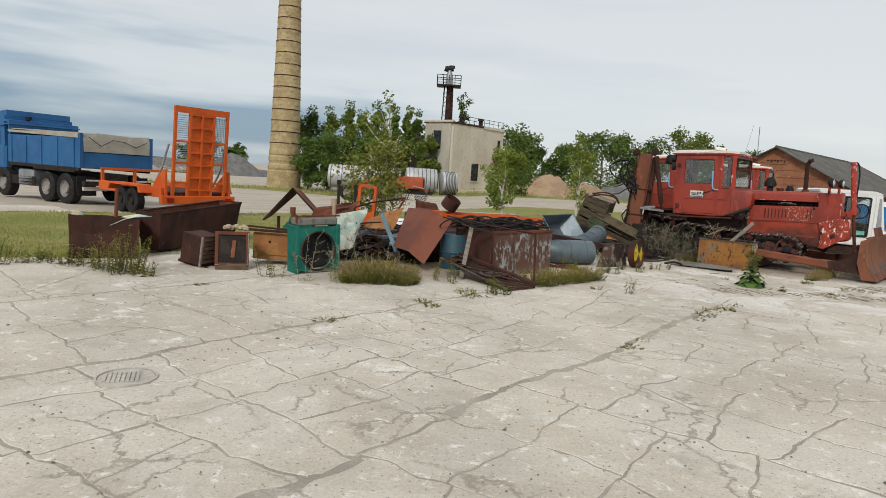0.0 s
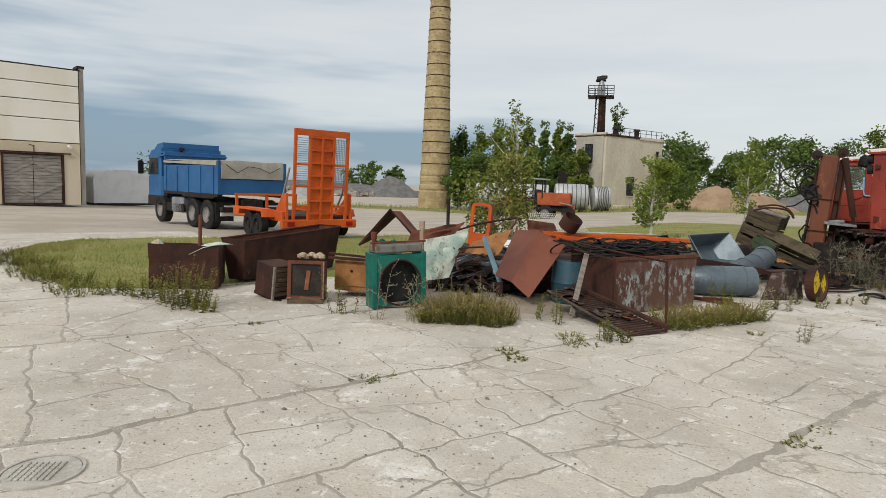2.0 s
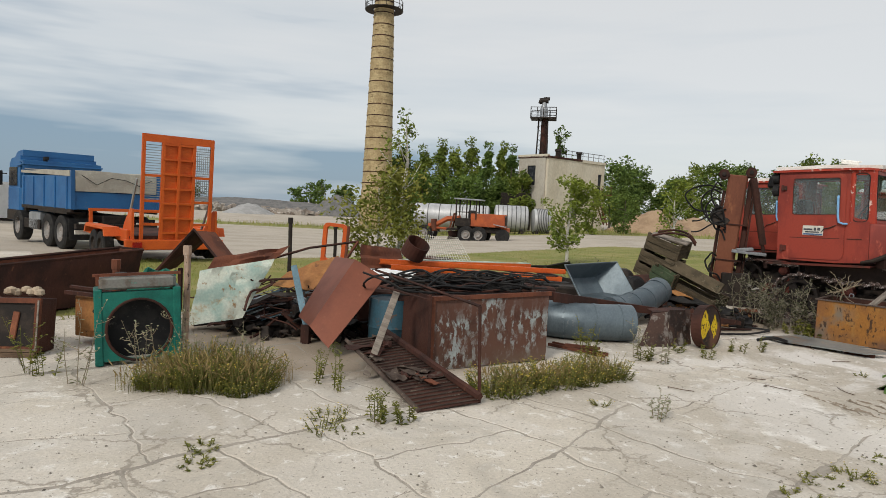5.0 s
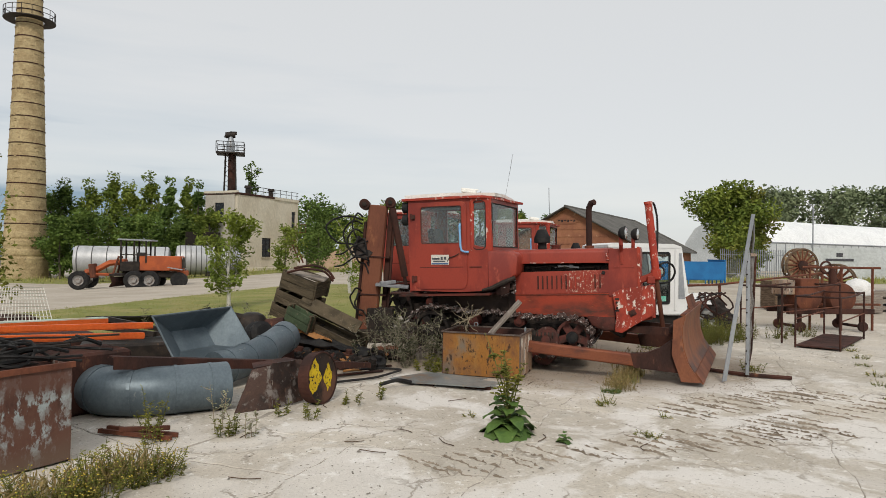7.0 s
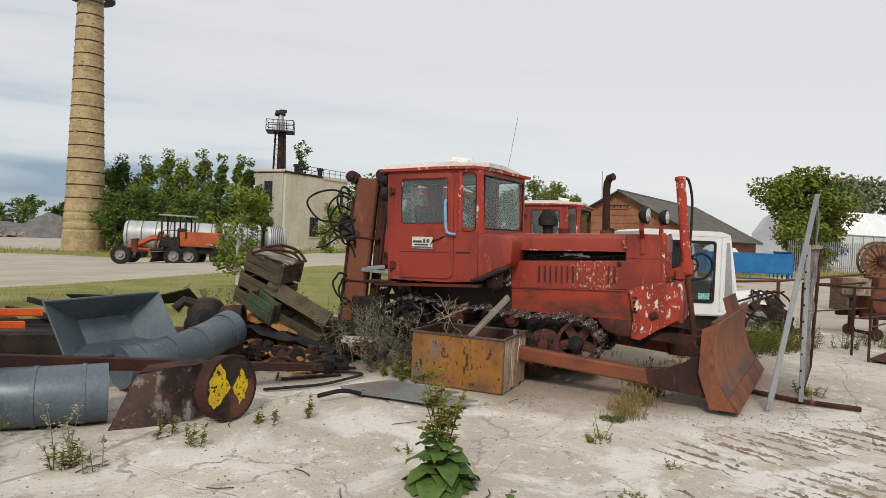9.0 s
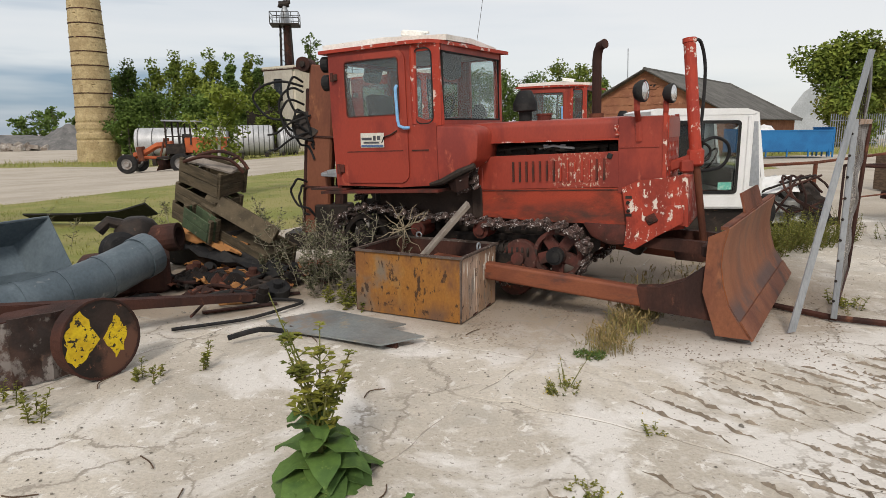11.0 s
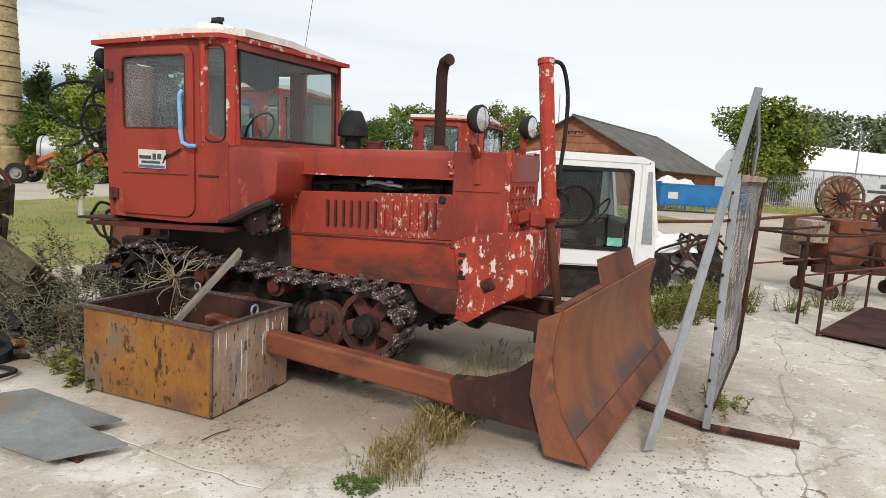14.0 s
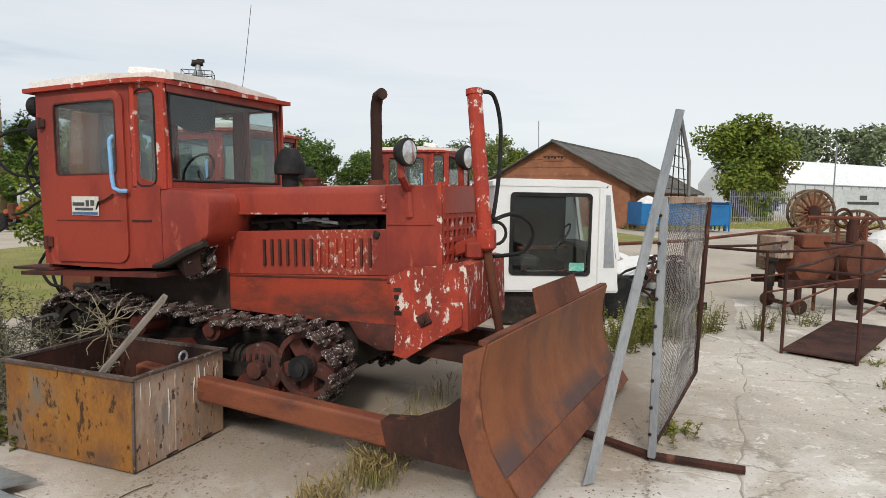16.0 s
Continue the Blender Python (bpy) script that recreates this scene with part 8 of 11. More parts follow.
part("torn_rim", Geo().sheet([[(0.03, -0.01, 0.66), (0.03, 0.1, 0.70)], [(0.14, -0.03, 0.66), (0.13, 0.08, 0.74)], [(0.25, 0.02, 0.55), (0.24, 0.1, 0.60)]], 0.006), PEEL, ba, "torn white strip")
part("torn_rim", Geo().sheet([[(0.55, -0.01, 0.52), (0.55, 0.12, 0.55)], [(0.75, -0.02, 0.62), (0.75, 0.12, 0.66)], [(0.9, -0.02, 0.66), (0.95, 0.12, 0.70)], [(1.15, 0.0, 0.68), (1.15, 0.14, 0.66)]], 0.006), PEEL, ba, "torn white strip")
part("post", Geo().cyl((0.62, 0.5, 0), (0.64, 0.5, 1.08), 0.028, n=8), RUST, ba)
# long rusty trough
bb = thing("rusty_trough", "long rusty steel trough with sloping sides", "trough", pose(-4.75, 10.55, 0, 0, 0, 76))
W, LT = 0.52, 2.38
part("side", crumple((0.05, 0.10, 0.05), (LT - 0.1, 0.10, 0.05), (LT, 0, 0.80), (0, 0, 0.68), 0.01, 0.03, 5), RUST_DARK, bb)
part("side", crumple((0.05, W - 0.1, 0.05), (LT - 0.1, W - 0.1, 0.05), (LT, W, 0.80), (0, W, 0.68), 0.01, 0.03, 6), RUST, bb)
part("end", crumple((0.05, 0.10, 0.05), (0.05, W - 0.1, 0.05), (0, W, 0.68), (0, 0, 0.68), 0.01, 0.03, 7), RUST_DARK, bb)
part("end", crumple((LT - 0.1, 0.10, 0.05), (LT - 0.1, W - 0.1, 0.05), (LT, W, 0.80), (LT, 0, 0.80), 0.01, 0.03, 8), RUST, bb)
part("bottom", Geo().box(LT - 0.2, W - 0.2, 0.012, LT / 2, W / 2, 0.05), RUST_DARK, bb)
part("rim", Geo().tube([(0, 0, 0.69), (LT, 0, 0.81), (LT, W, 0.81), (0, W, 0.69)], 0.022, 6, True), RUST_DARK, bb)
# slatted box and tilted steel frame box
sb = thing("slatted_box", "dark box with pale slatted side, lying on the concrete", "box", pose(-3.80, 9.78, 0, 0, 7, -25))
part("carcass", Geo().box(0.42, 0.40, 0.46, 0, 0, 0.27, c=0.01), RUST_DARK, sb)
for i in range(6):
    part("slat", Geo().box(0.012, 0.36, 0.055, 0.222, 0, 0.11 + 0.068 * i, c=0.003), WOOD_BROWN, sb)
part("edge_strip", Geo().box(0.03, 0.03, 0.46, 0.22, -0.2, 0.27), WOOD_GREY, sb)
part("skid", Geo().box(0.6, 0.05, 0.04, 0, -0.12, 0.02).box(0.6, 0.05, 0.04, 0, 0.12, 0.02), RUST_DARK, sb)
fb = thing("rusty_cabinet", "tilted rusty cabinet with dark recessed front", "cabinet", pose(-3.44, 9.46, 0.02, -8, 0, 20))
part("carcass", Geo().box(0.50, 0.34, 0.54, 0.25, 0.20, 0.29, c=0.01), RUST_DARK, fb)
part("front_frame", ring_prism(Geo(), [(0, 0.02), (0.5, 0.02), (0.5, 0.56), (0, 0.56)], [(0.05, 0.08), (0.45, 0.08), (0.45, 0.51), (0.05, 0.51)], -0.01, 0.03), RUST, fb)
part("recess", Geo().box(0.40, 0.01, 0.43, 0.25, 0.018, 0.295), DARK, fb)
part("handle", Geo().box(0.06, 0.02, 0.27, 0.27, 0.005, 0.29, (0, 6, 0), 0.006), RUST_SMOOTH, fb)
part("edge_strip", Geo().box(0.014, 0.02, 0.50, 0.485, -0.016, 0.29).box(0.50, 0.02, 0.018, 0.25, -0.018, 0.05), WOOD_GREY, fb)
part("foot", Geo().box(0.48, 0.06, 0.05, 0.25, -0.02, 0.0).box(0.40, 0.05, 0.03, 0.26, -0.03, 0.045), WOOD_BROWN, fb)
rnd = random.Random(12)
for i in range(7):
    g = Geo().lathe([(0.02, -0.03), (0.05, -0.01), (0.045, 0.03), (0.01, 0.045)], 8)
    solid("stone", g, stuff("pale_stone", (0.42, 0.34, 0.25), (0.33, 0.25, 0.18), None, 6, 40, rough=0.9, bump=0.3) if i == 0 else bpy.data.materials["pale_stone"], "small pale stone heaped on the rusty cabinet", "stone", pose(-3.36 + 0.05 * i + rnd.uniform(-0.02, 0.02), 9.68 + 0.015 * i + rnd.uniform(-0.05, 0.05), 0.615 + 0.02 * (i % 2), 8 * (i % 3), 6 * (i % 2), 40 * i), "pale stones")
# orange-brown cabinet
cb = thing("metal_cabinet", "low orange-brown metal cabinet among scrap", "cabinet", pose(-3.12, 10.28, 0.06, 0, 0, -6))
part("carcass", Geo().box(0.66, 0.45, 0.44, 0.33, 0.23, 0.24, c=0.012), TAN_PANEL, cb)
part("door", Geo().box(0.40, 0.015, 0.30, 0.42, -0.006, 0.25, c=0.004), TAN_PANEL, cb)
part("latch", Geo().cyl((0.30, -0.01, 0.32), (0.30, -0.03, 0.32), 0.02, n=8), DARK, cb)
part("top_bar", Geo().box(0.85, 0.04, 0.04, 0.36, -0.05, 0.50).box(0.85, 0.04, 0.03, 0.30, 0.1, 0.53, (0, 2, 4)), RUST_DARK, cb)
# posts standing in the heap
for x, y, h, m in ((-2.42, 10.02, 0.98, RUST), (-1.83, 10.36, 1.14, TAN_RUST), (-2.45, 14.3, 1.38, DARK), (-2.35, 16.2, 1.24, DARK)):
    solid("steel_post", Geo().tube([(0, 0, -0.02), (0.01, 0.01, h * 0.6), (0, 0.02, h)], 0.035, 8).cyl((0, 0.02, h - 0.1), (0, 0.02, h), 0.045, n=8), m, "upright rusty steel post among scrap", "post", pose(x, y, 0), "steel posts")
# green radiator
rd = thing("radiator", "teal green tractor radiator with round fan opening", "radiator", pose(-2.20, 9.55, 0, 0, -2, 40) @ Matrix.Diagonal((1.04, 1.0, 0.92, 1.0)))
n = 36
outer = [(0.33 + max(-0.33, min(0.33, 0.55 * math.cos(2 * math.pi * i / n))), 0.40 + max(-0.36, min(0.37, 0.62 * math.sin(2 * math.pi * i / n)))) for i in range(n)]
inner = [(0.34 + 0.275 * math.cos(2 * math.pi * i / n), 0.36 + 0.325 * math.sin(2 * math.pi * i / n)) for i in range(n)]
part("shroud", ring_prism(Geo(), outer, inner, -0.02, 0.05), TEAL, rd, "green shroud with round opening")
part("frame", Geo().box(0.07, 0.30, 0.80, 0.0, 0.12, 0.40, c=0.01).box(0.07, 0.30, 0.80, 0.67, 0.12, 0.40, c=0.01), TEAL, rd)
part("core", Geo().box(0.6, 0.10, 0.70, 0.335, 0.16, 0.40), BLACK, rd, "dark clogged core")
part("header_tank", Geo().box(0.66, 0.28, 0.13, 0.335, 0.12, 0.86, c=0.03), stuff("grey_crusted_metal", (0.20, 0.20, 0.185), (0.14, 0.12, 0.10), (0.12, 0.22, 0.19), 5, 50, rough=0.7, metal=0.2, bump=0.3), rd)
part("cap", Geo().cyl((0.20, 0.12, 0.90), (0.20, 0.12, 0.96), 0.05, n=12), DARK, rd)
part("tie_bar", Geo().box(0.75, 0.03, 0.03, 0.335, 0.02, 0.95).box(0.03, 0.03, 0.12, 0.0, 0.02, 0.9), RUST, rd)
part("lower_rim", Geo().tube([(0.34 + 0.28 * math.cos(a), -0.02, 0.36 + 0.33 * math.sin(a)) for a in [2 * math.pi * i / 28 for i in range(28)]], 0.014, 6, True), RUST_DARK, rd)
# green netting on the cabinet behind
solid("netting", crumple((-2.75, 10.55, 0.52), (-2.25, 10.75, 0.52), (-2.3, 10.9, 0.80), (-2.62, 10.8, 0.78), 0.02, 0.16, 21, 9), NET, "bunched green plastic netting on the scrap", "netting")
# peeling panel, brown sheets, white sheet
solid("peeling_panel", crumple((-2.02, 10.72, 0.20), (-1.62, 11.2, 0.24), (-1.42, 11.62, 0.94), (-2.06, 11.0, 0.80), 0.008, 0.07, 31), PEEL, "cream panel with peeling green paint and rust", "sheet metal")
solid("bent_sheet", crumple((-2.55, 11.85, 0.60), (-1.9, 12.35, 0.74), (-1.72, 12.7, 1.02), (-2.5, 12.05, 0.86), 0.008, 0.08, 32), RUST, "bent rust-brown steel sheet across the scrap", "sheet metal")
vb = thing("folded_sheet", "rusty steel sheet folded to a peak", "sheet metal", pose(-3.0, 12.2, 0))
part("leaf", slab_of([(-0.5, 0, 0.55), (0.0, 0.15, 1.18), (0.05, 0.6, 1.15), (-0.5, 0.5, 0.6)], 0.01), RUST_DARK, vb)
part("leaf", slab_of([(0.0, 0.15, 1.18), (0.55, 0.05, 0.68), (0.6, 0.5, 0.62), (0.05, 0.6, 1.15)], 0.01), RUST, vb)
part("edge_bar", Geo().tube([(-0.52, 0, 0.55), (0.0, 0.14, 1.2), (0.56, 0.04, 0.68)], 0.022, 5), RUST_DARK, vb)
part("support", Geo().box(0.05, 0.05, 0.62, -0.3, 0.3, 0.31).box(0.05, 0.05, 0.66, 0.4, 0.3, 0.33), RUST_DARK, vb)
tf = thing("scrap_angle_iron", "thin bent angle-iron sticking out of scrap", "angle iron", pose(-1.6, 12.9, 0))
part("bar", Geo().tube([(-0.6, -0.3, 0.75), (0.1, 0.0, 1.0), (0.75, 0.25, 1.12)], 0.018, 5), RUST_DARK, tf)
part("bar", Geo().tube([(0.75, 0.25, 1.12), (0.45, 0.0, 0.55), (0.35, -0.1, 0.1)], 0.022, 5), RUST, tf)
part("bar", Geo().tube([(0.45, 0.0, 0.62), (-0.1, -0.2, 0.52), (-0.3, -0.4, 0.3)], 0.018, 5), RUST, tf)
blade = thing("blue_angle", "blue-grey steel angle propped on the scrap", "steel angle", pose(-1.2, 11.6, 0))
part("web", slab_of([(0.0, 0.0, 0.86), (0.07, 0.02, 0.88), (0.42, -0.35, 0.22), (0.34, -0.37, 0.22)], 0.012), BLUE_STEEL, blade)
part("foot", Geo().box(0.1, 0.08, 0.22, 0.38, -0.36, 0.11), RUST_DARK, blade)
for i in range(11):
    a = Vector((-1.75 + rnd.uniform(-0.2, 0.2), 11.3 + rnd.uniform(-0.1, 0.4), 0.10 + 0.028 * i))
    b = Vector((-1.0 + rnd.uniform(-0.2, 0.1), 11.8 + rnd.uniform(-0.2, 0.5), 0.26 + 0.040 * i))
    solid("metal_strip", Geo().sheet([[a, a + Vector((0.02, 0.08, 0.03))], [a.lerp(b, 0.5) + Vector((0, 0, rnd.uniform(-0.05, 0.05))), a.lerp(b, 0.5) + Vector((0.02, 0.09, 0.03))], [b, b + Vector((0.02, 0.08, 0.02))]], 0.008), rnd.choice([DARK, RUST_DARK, RUST, STEEL, STEEL, BLUE_STEEL]), "bent strip of scrap metal in the heap", "scrap strip", None, "scrap strips")
solid("tan_panel", crumple((-1.50, 11.72, 0.58), (-0.95, 11.74, 0.56), (-0.80, 12.20, 0.98), (-1.42, 12.05, 0.74), 0.01, 0.05, 41), TAN_PANEL, "orange-brown body panel on the scrap", "body panel")
eg = thing("scrap_engine", "greasy dark engine block under body panels", "engine", pose(-0.95, 12.0, 0, 0, 0, 35))
part("block", Geo().box(0.8, 0.5, 0.36, 0, 0, 0.20, c=0.03), DARK, eg)
for i in range(4):
    part("rocker_cover", Geo().box(0.14, 0.36, 0.07, -0.28 + 0.19 * i, 0, 0.415, c=0.02), STEEL, eg)
part("sump", Geo().box(0.6, 0.16, 0.12, 0, -0.32, 0.16, c=0.02).box(0.6, 0.1, 0.06, 0, -0.34, 0.32, c=0.02), STEEL, eg)
ct = thing("chassis_scrap", "dark broken chassis pieces under the scrap", "chassis scrap", pose(-1.6, 11.9, 0, 0, 0, 30))
part("rail", Geo().box(1.9, 0.14, 0.16, 0, 0, 0.22, (0, -6, 0), 0.01), DARK, ct)
part("rail", Geo().box(1.7, 0.14, 0.16, 0.1, 0.6, 0.16, (0, 5, 0), 0.01), RUST_DARK, ct)
part("cross_member", Geo().box(0.14, 0.9, 0.14, -0.5, 0.3, 0.16).box(0.14, 0.9, 0.14, 0.5, 0.3, 0.2), DARK, ct)
# dark pieces added under the sheets to stand in for the shadow there
rnd = random.Random(101)
for i in range(30):
    u = rnd.random()
    x, y = -1.9 + 1.35 * u + rnd.gauss(0, 0.12), 11.45 + 0.9 * rnd.random() + 0.1 * u
    w, d, z = rnd.uniform(0.15, 0.38), rnd.uniform(0.12, 0.3), rnd.uniform(0.02, 0.22)
    tilt = rnd.uniform(0.05, 0.2)
    solid("scrap_sheet", crumple((-w, -d, 0), (w, -d, 0.04), (w, d, tilt), (-w, d, tilt * 0.6), 0.008, 0.12, 200 + i, 6), rnd.choice([DARK, DARK, DARK, RUST_DARK, BLACK, BLACK]), "crumpled dark sheet added for the shadow under the heap", "scrap sheet", pose(x, y, z, rnd.uniform(-20, 20), rnd.uniform(-20, 20), rnd.uniform(0, 360)), "scrap sheets")
# small dark bits that deepen the same stand-in shadow
g = Geo()
for i in range(60):
    u = rnd.random()
    x, y = -2.0 + 2.1 * u + rnd.gauss(0, 0.2), 11.2 + 1.1 * rnd.random() + 0.1 * u
    s = rnd.uniform(0.05, 0.14)
    g.box(s * rnd.uniform(0.8, 2.6), s, s * rnd.uniform(0.2, 0.8), x, y, rnd.uniform(0.03, 0.15), (rnd.uniform(-35, 35), rnd.uniform(-35, 35), rnd.uniform(0, 180)), 0.008)
tagged(part("scrap_rubbish", g, DARK), "dark bits added for the shadow under the scrap sheets", "scrap", kind="stuff")
g = Geo()
for i in range(34):
    x, y = rnd.uniform(-2.0, -0.6), rnd.uniform(11.3, 12.6)
    a = rnd.uniform(0, 6.28)
    p = Vector((x, y, rnd.uniform(0.15, 0.72)))
    q = p + Vector((math.cos(a) * rnd.uniform(0.3, 0.8), math.sin(a) * 0.5, rnd.uniform(-0.2, 0.2)))
    q.z = max(0.05, q.z)
    g.tube(smooth_path([p, p.lerp(q, 0.5) + Vector((rnd.gauss(0, 0.06), rnd.gauss(0, 0.06), rnd.gauss(0, 0.06))), q], 3), rnd.choice([0.007, 0.010, 0.016]), 5)
tagged(part("bent_wire", g, RUST_DARK), "tangle of bent rusty rods and wires in the scrap", "wire", kind="stuff")
for i, (x, y, a, l, m) in enumerate(((-1.65, 11.5, 30, 0.9, RUST_DARK), (-1.5, 11.7, 38, 0.9, STEEL), (-1.35, 11.45, 24, 0.8, DARK), (-1.6, 12.0, 12, 1.0, RUST_DARK))):
    solid("bent_strip", Geo().sheet([[(-l / 2, 0, 0), (-l / 2, 0.09, 0.03)], [(0, 0.03, 0.03 + 0.02 * i), (0, 0.12, 0.06 + 0.02 * i)], [(l / 2, 0, -0.03), (l / 2, 0.10, 0.0)]], 0.012), m, "bent steel strip jutting from the scrap", "scrap strip", pose(x, y, 0.34 + 0.04 * i, 0, -10 - 3 * i, a), "scrap strips")
# orange cab door frame
od = thing("cab_door", "upright orange vehicle cab door without glass", "door", pose(-2.14, 14.92, 0.40, 0, 4, 0))
part("frame", ring_prism(Geo(), rounded(0, 0.0, 0.44, 0.92, 0.09), rounded(0.07, 0.28, 0.37, 0.86, 0.05), -0.03, 0.03), ORANGE, od)
part("hinge_strip", Geo().box(0.03, 0.08, 0.9, 0.46, 0, 0.45), RUST, od)
part("base", Geo().box(0.8, 0.5, 0.4, 0.2, 0.1, -0.2, c=0.02), RUST_DARK, od)
solid("white_sheet", crumple((-1.5, 14.5, 0.45), (-0.4, 14.6, 0.41), (-0.4, 15.1, 0.51), (-1.5, 15.1, 0.55), 0.008, 0.05, 44), WHITE, "white painted sheet lying on the scrap", "sheet metal")
solid("scrap_bed", Geo().box(2.2, 1.6, 0.36, 0, 0, 0.18, (0, 0, 25), 0.05).box(1.4, 1.2, 0.4, -0.9, 1.2, 0.2, (0, 3, 40), 0.05), DARK, "dark compacted scrap under the heap", "scrap", pose(-0.7, 13.6, 0))
# leaning rust-brown sheet, folded along its middle
A, B, C, D = Vector((-0.68, 11.75, 1.00)), Vector((0.14, 11.15, 0.86)), Vector((-0.30, 10.62, 0.12)), Vector((-0.88, 11.15, 0.32))
ls = []
for i in range(13):
    u = i / 12
    fold = min(u / 0.42, (1 - u) / 0.58)
    top, low = A.lerp(B, u), D.lerp(C, u)
    ls.append([top.lerp(low, j / 6) + Vector((0.30, -0.80, 0.35)).normalized() * (0.19 * fold - 0.05 * max(0, 0.25 - j / 6)) + Vector((0, 0, 0.010 * math.sin(4 * u + 2 * j / 6))) for j in range(7)])
sheet_ = Geo().sheet(ls, 0.008)
sheet_.soft = False
solid("leaning_sheet", sheet_, stuff("dark_brown_sheet", (0.185, 0.062, 0.037), (0.13, 0.045, 0.030), (0.24, 0.095, 0.055), 1.1, 45, (0.42, 0.62), (0.6, 0.72), 0.42, 0.25, 0.03, 1.5, seed=9, grain=0.45), "large folded rust-brown steel sheet leaning on scrap", "sheet metal")
# mottled tank
mt = thing("steel_tank", "open steel tank, rusty with flaking white paint", "tank", pose(0.83, 10.53, 0, 0, 0, 39.4))
TL_, TD, TH = 1.48, 0.95, 0.77
part("front", crumple((0, 0, 0), (TL_, 0, 0.02), (TL_, 0, TH + 0.02), (0, 0, TH), 0.01, 0.02, 51), MOTTLED, mt, "front with flaking white paint")
part("end", crumple((0, 0, 0), (0, TD, 0), (0, TD, TH), (0, 0, TH), 0.01, 0.02, 52), RUST_DARK, mt)
part("end", crumple((TL_, 0, 0), (TL_, TD, 0), (TL_, TD, TH), (TL_, 0, TH), 0.01, 0.02, 53), MOTTLED, mt)
part("back", crumple((0, TD, 0), (TL_, TD, 0), (TL_, TD, TH), (0, TD, TH), 0.01, 0.02, 54), RUST_DARK, mt)
part("cover", Geo().box(TL_, TD, 0.02, TL_ / 2, TD / 2, TH - 0.04), RUST_DARK, mt)
part("rim", Geo().box(TL_ + 0.04, 0.03, 0.045, TL_ / 2, -0.012, TH - 0.01, (0, -0.8, 0)), RUST, mt)
part("corner_angle", Geo().box(0.04, 0.04, TH, 0.0, -0.012, TH / 2), RUST, mt)
solid("blue_drum", Geo().lathe([(0.26, 0), (0.27, 0.02), (0.27, 0.28), (0.28, 0.30), (0.27, 0.32), (0.27, 0.6), (0.26, 0.62), (0.24, 0.60)], 24), stuff("dull_blue_drum", (0.03, 0.08, 0.11), (0.025, 0.055, 0.075), (0.10, 0.06, 0.04), 3, 40, rough=0.5, metal=0.1, bump=0.1), "dull blue drum half hidden beside the tank", "drum", pose(0.22, 11.25, 0, 0, 0, 20), smooth=True)
for i, (x, y) in enumerate(((0.05, 11.85), (0.75, 12.5), (1.5, 13.0))):
    solid("scrap_block", Geo().box(0.9, 0.7, 0.62, 0, 0, 0.31, (0, 0, 20 * i), 0.04), RUST_DARK, "rusty box of scrap behind the tank", "scrap box", pose(x, y + 0.3, 0), "scrap boxes")
# thin bar frame in front of the tank
bf = thing("bar_frame", "thin rusty angle-iron frame standing before the tank", "steel frame", pose(0, 0, 0))
part("bar", Geo().tube([(1.46, 9.66, 0.0), (1.42, 9.70, 0.84)], 0.016, 5), RUST_DARK, bf)
part("bar", Geo().tube([(0.84, 10.45, 0.0), (0.82, 10.46, 0.80)], 0.018, 5), RUST_DARK, bf)
part("bar", Geo().tube([(1.42, 9.70, 0.84), (0.82, 10.46, 0.86), (0.05, 11.1, 0.94)], 0.014, 5), RUST_DARK, bf)
part("bar", Geo().tube([(0.82, 10.46, 0.74), (0.3, 10.4, 0.86)], 0.012, 5), RUST_DARK, bf)
# grating lying aslant, with a channel along it
MUDDY = stuff("mud_caked_steel", (0.085, 0.062, 0.050), (0.050, 0.036, 0.030), (0.17, 0.135, 0.105), 4, 45, (0.42, 0.6), (0.56, 0.66), 0.85, 0.05, 0.3, seed=17)
gt = thing("steel_grating", "rusty steel grating lying aslant on the ground", "grating", pose(0, 0, 0))
ga, gb, gc, gd = Vector((1.02, 9.22, 0.02)), Vector((1.47, 9.60, 0.04)), Vector((0.30, 10.72, 0.30)), Vector((-0.02, 10.38, 0.28))
for i in range(26):
    u = (i + 0.5) / 26
    part("slat", Geo().tube([ga.lerp(gd, u), gb.lerp(gc, u)], 0.007, 4), MUDDY, gt)
part("side_bar", Geo().tube([ga, gd], 0.022, 5), MUDDY, gt)
part("side_bar", Geo().tube([gb + Vector((0, 0, 0.03)), gc + Vector((0, 0, 0.03))], 0.035, 5), RUST_DARK, gt)
rnd = random.Random(77)
for i in range(16):
    u, v = rnd.uniform(0.25, 0.95), rnd.uniform(0.1, 0.9)
    p = ga.lerp(gd, u).lerp(gb.lerp(gc, u), v)
    w, a = rnd.uniform(0.05, 0.16), rnd.uniform(0, 3.14)
    d = Vector((math.cos(a), math.sin(a), 0)) * w
    e = Vector((-math.sin(a), math.cos(a), 0)) * w * rnd.uniform(0.2, 0.6)
    solid("rust_flake", crumple(p - d - e + Vector((0, 0, 0.012)), p + d - e + Vector((0, 0, 0.02)), p + d + e + Vector((0, 0, 0.03)), p - d + e + Vector((0, 0, 0.015)), 0.005, 0.04, 900 + i, 4), rnd.choice([MUDDY, RUST_DARK, RUST, RUST_DARK]), "bent flake of rusty sheet lying on the grating", "scrap flake", None, "rust flakes")
part("under_sheet", slab_of([ga - Vector((0, 0, 0.012)), gb - Vector((0, 0, 0.012)), gc - Vector((0, 0, 0.012)), gd - Vector((0, 0, 0.012))], 0.006), RUST_DARK, gt)
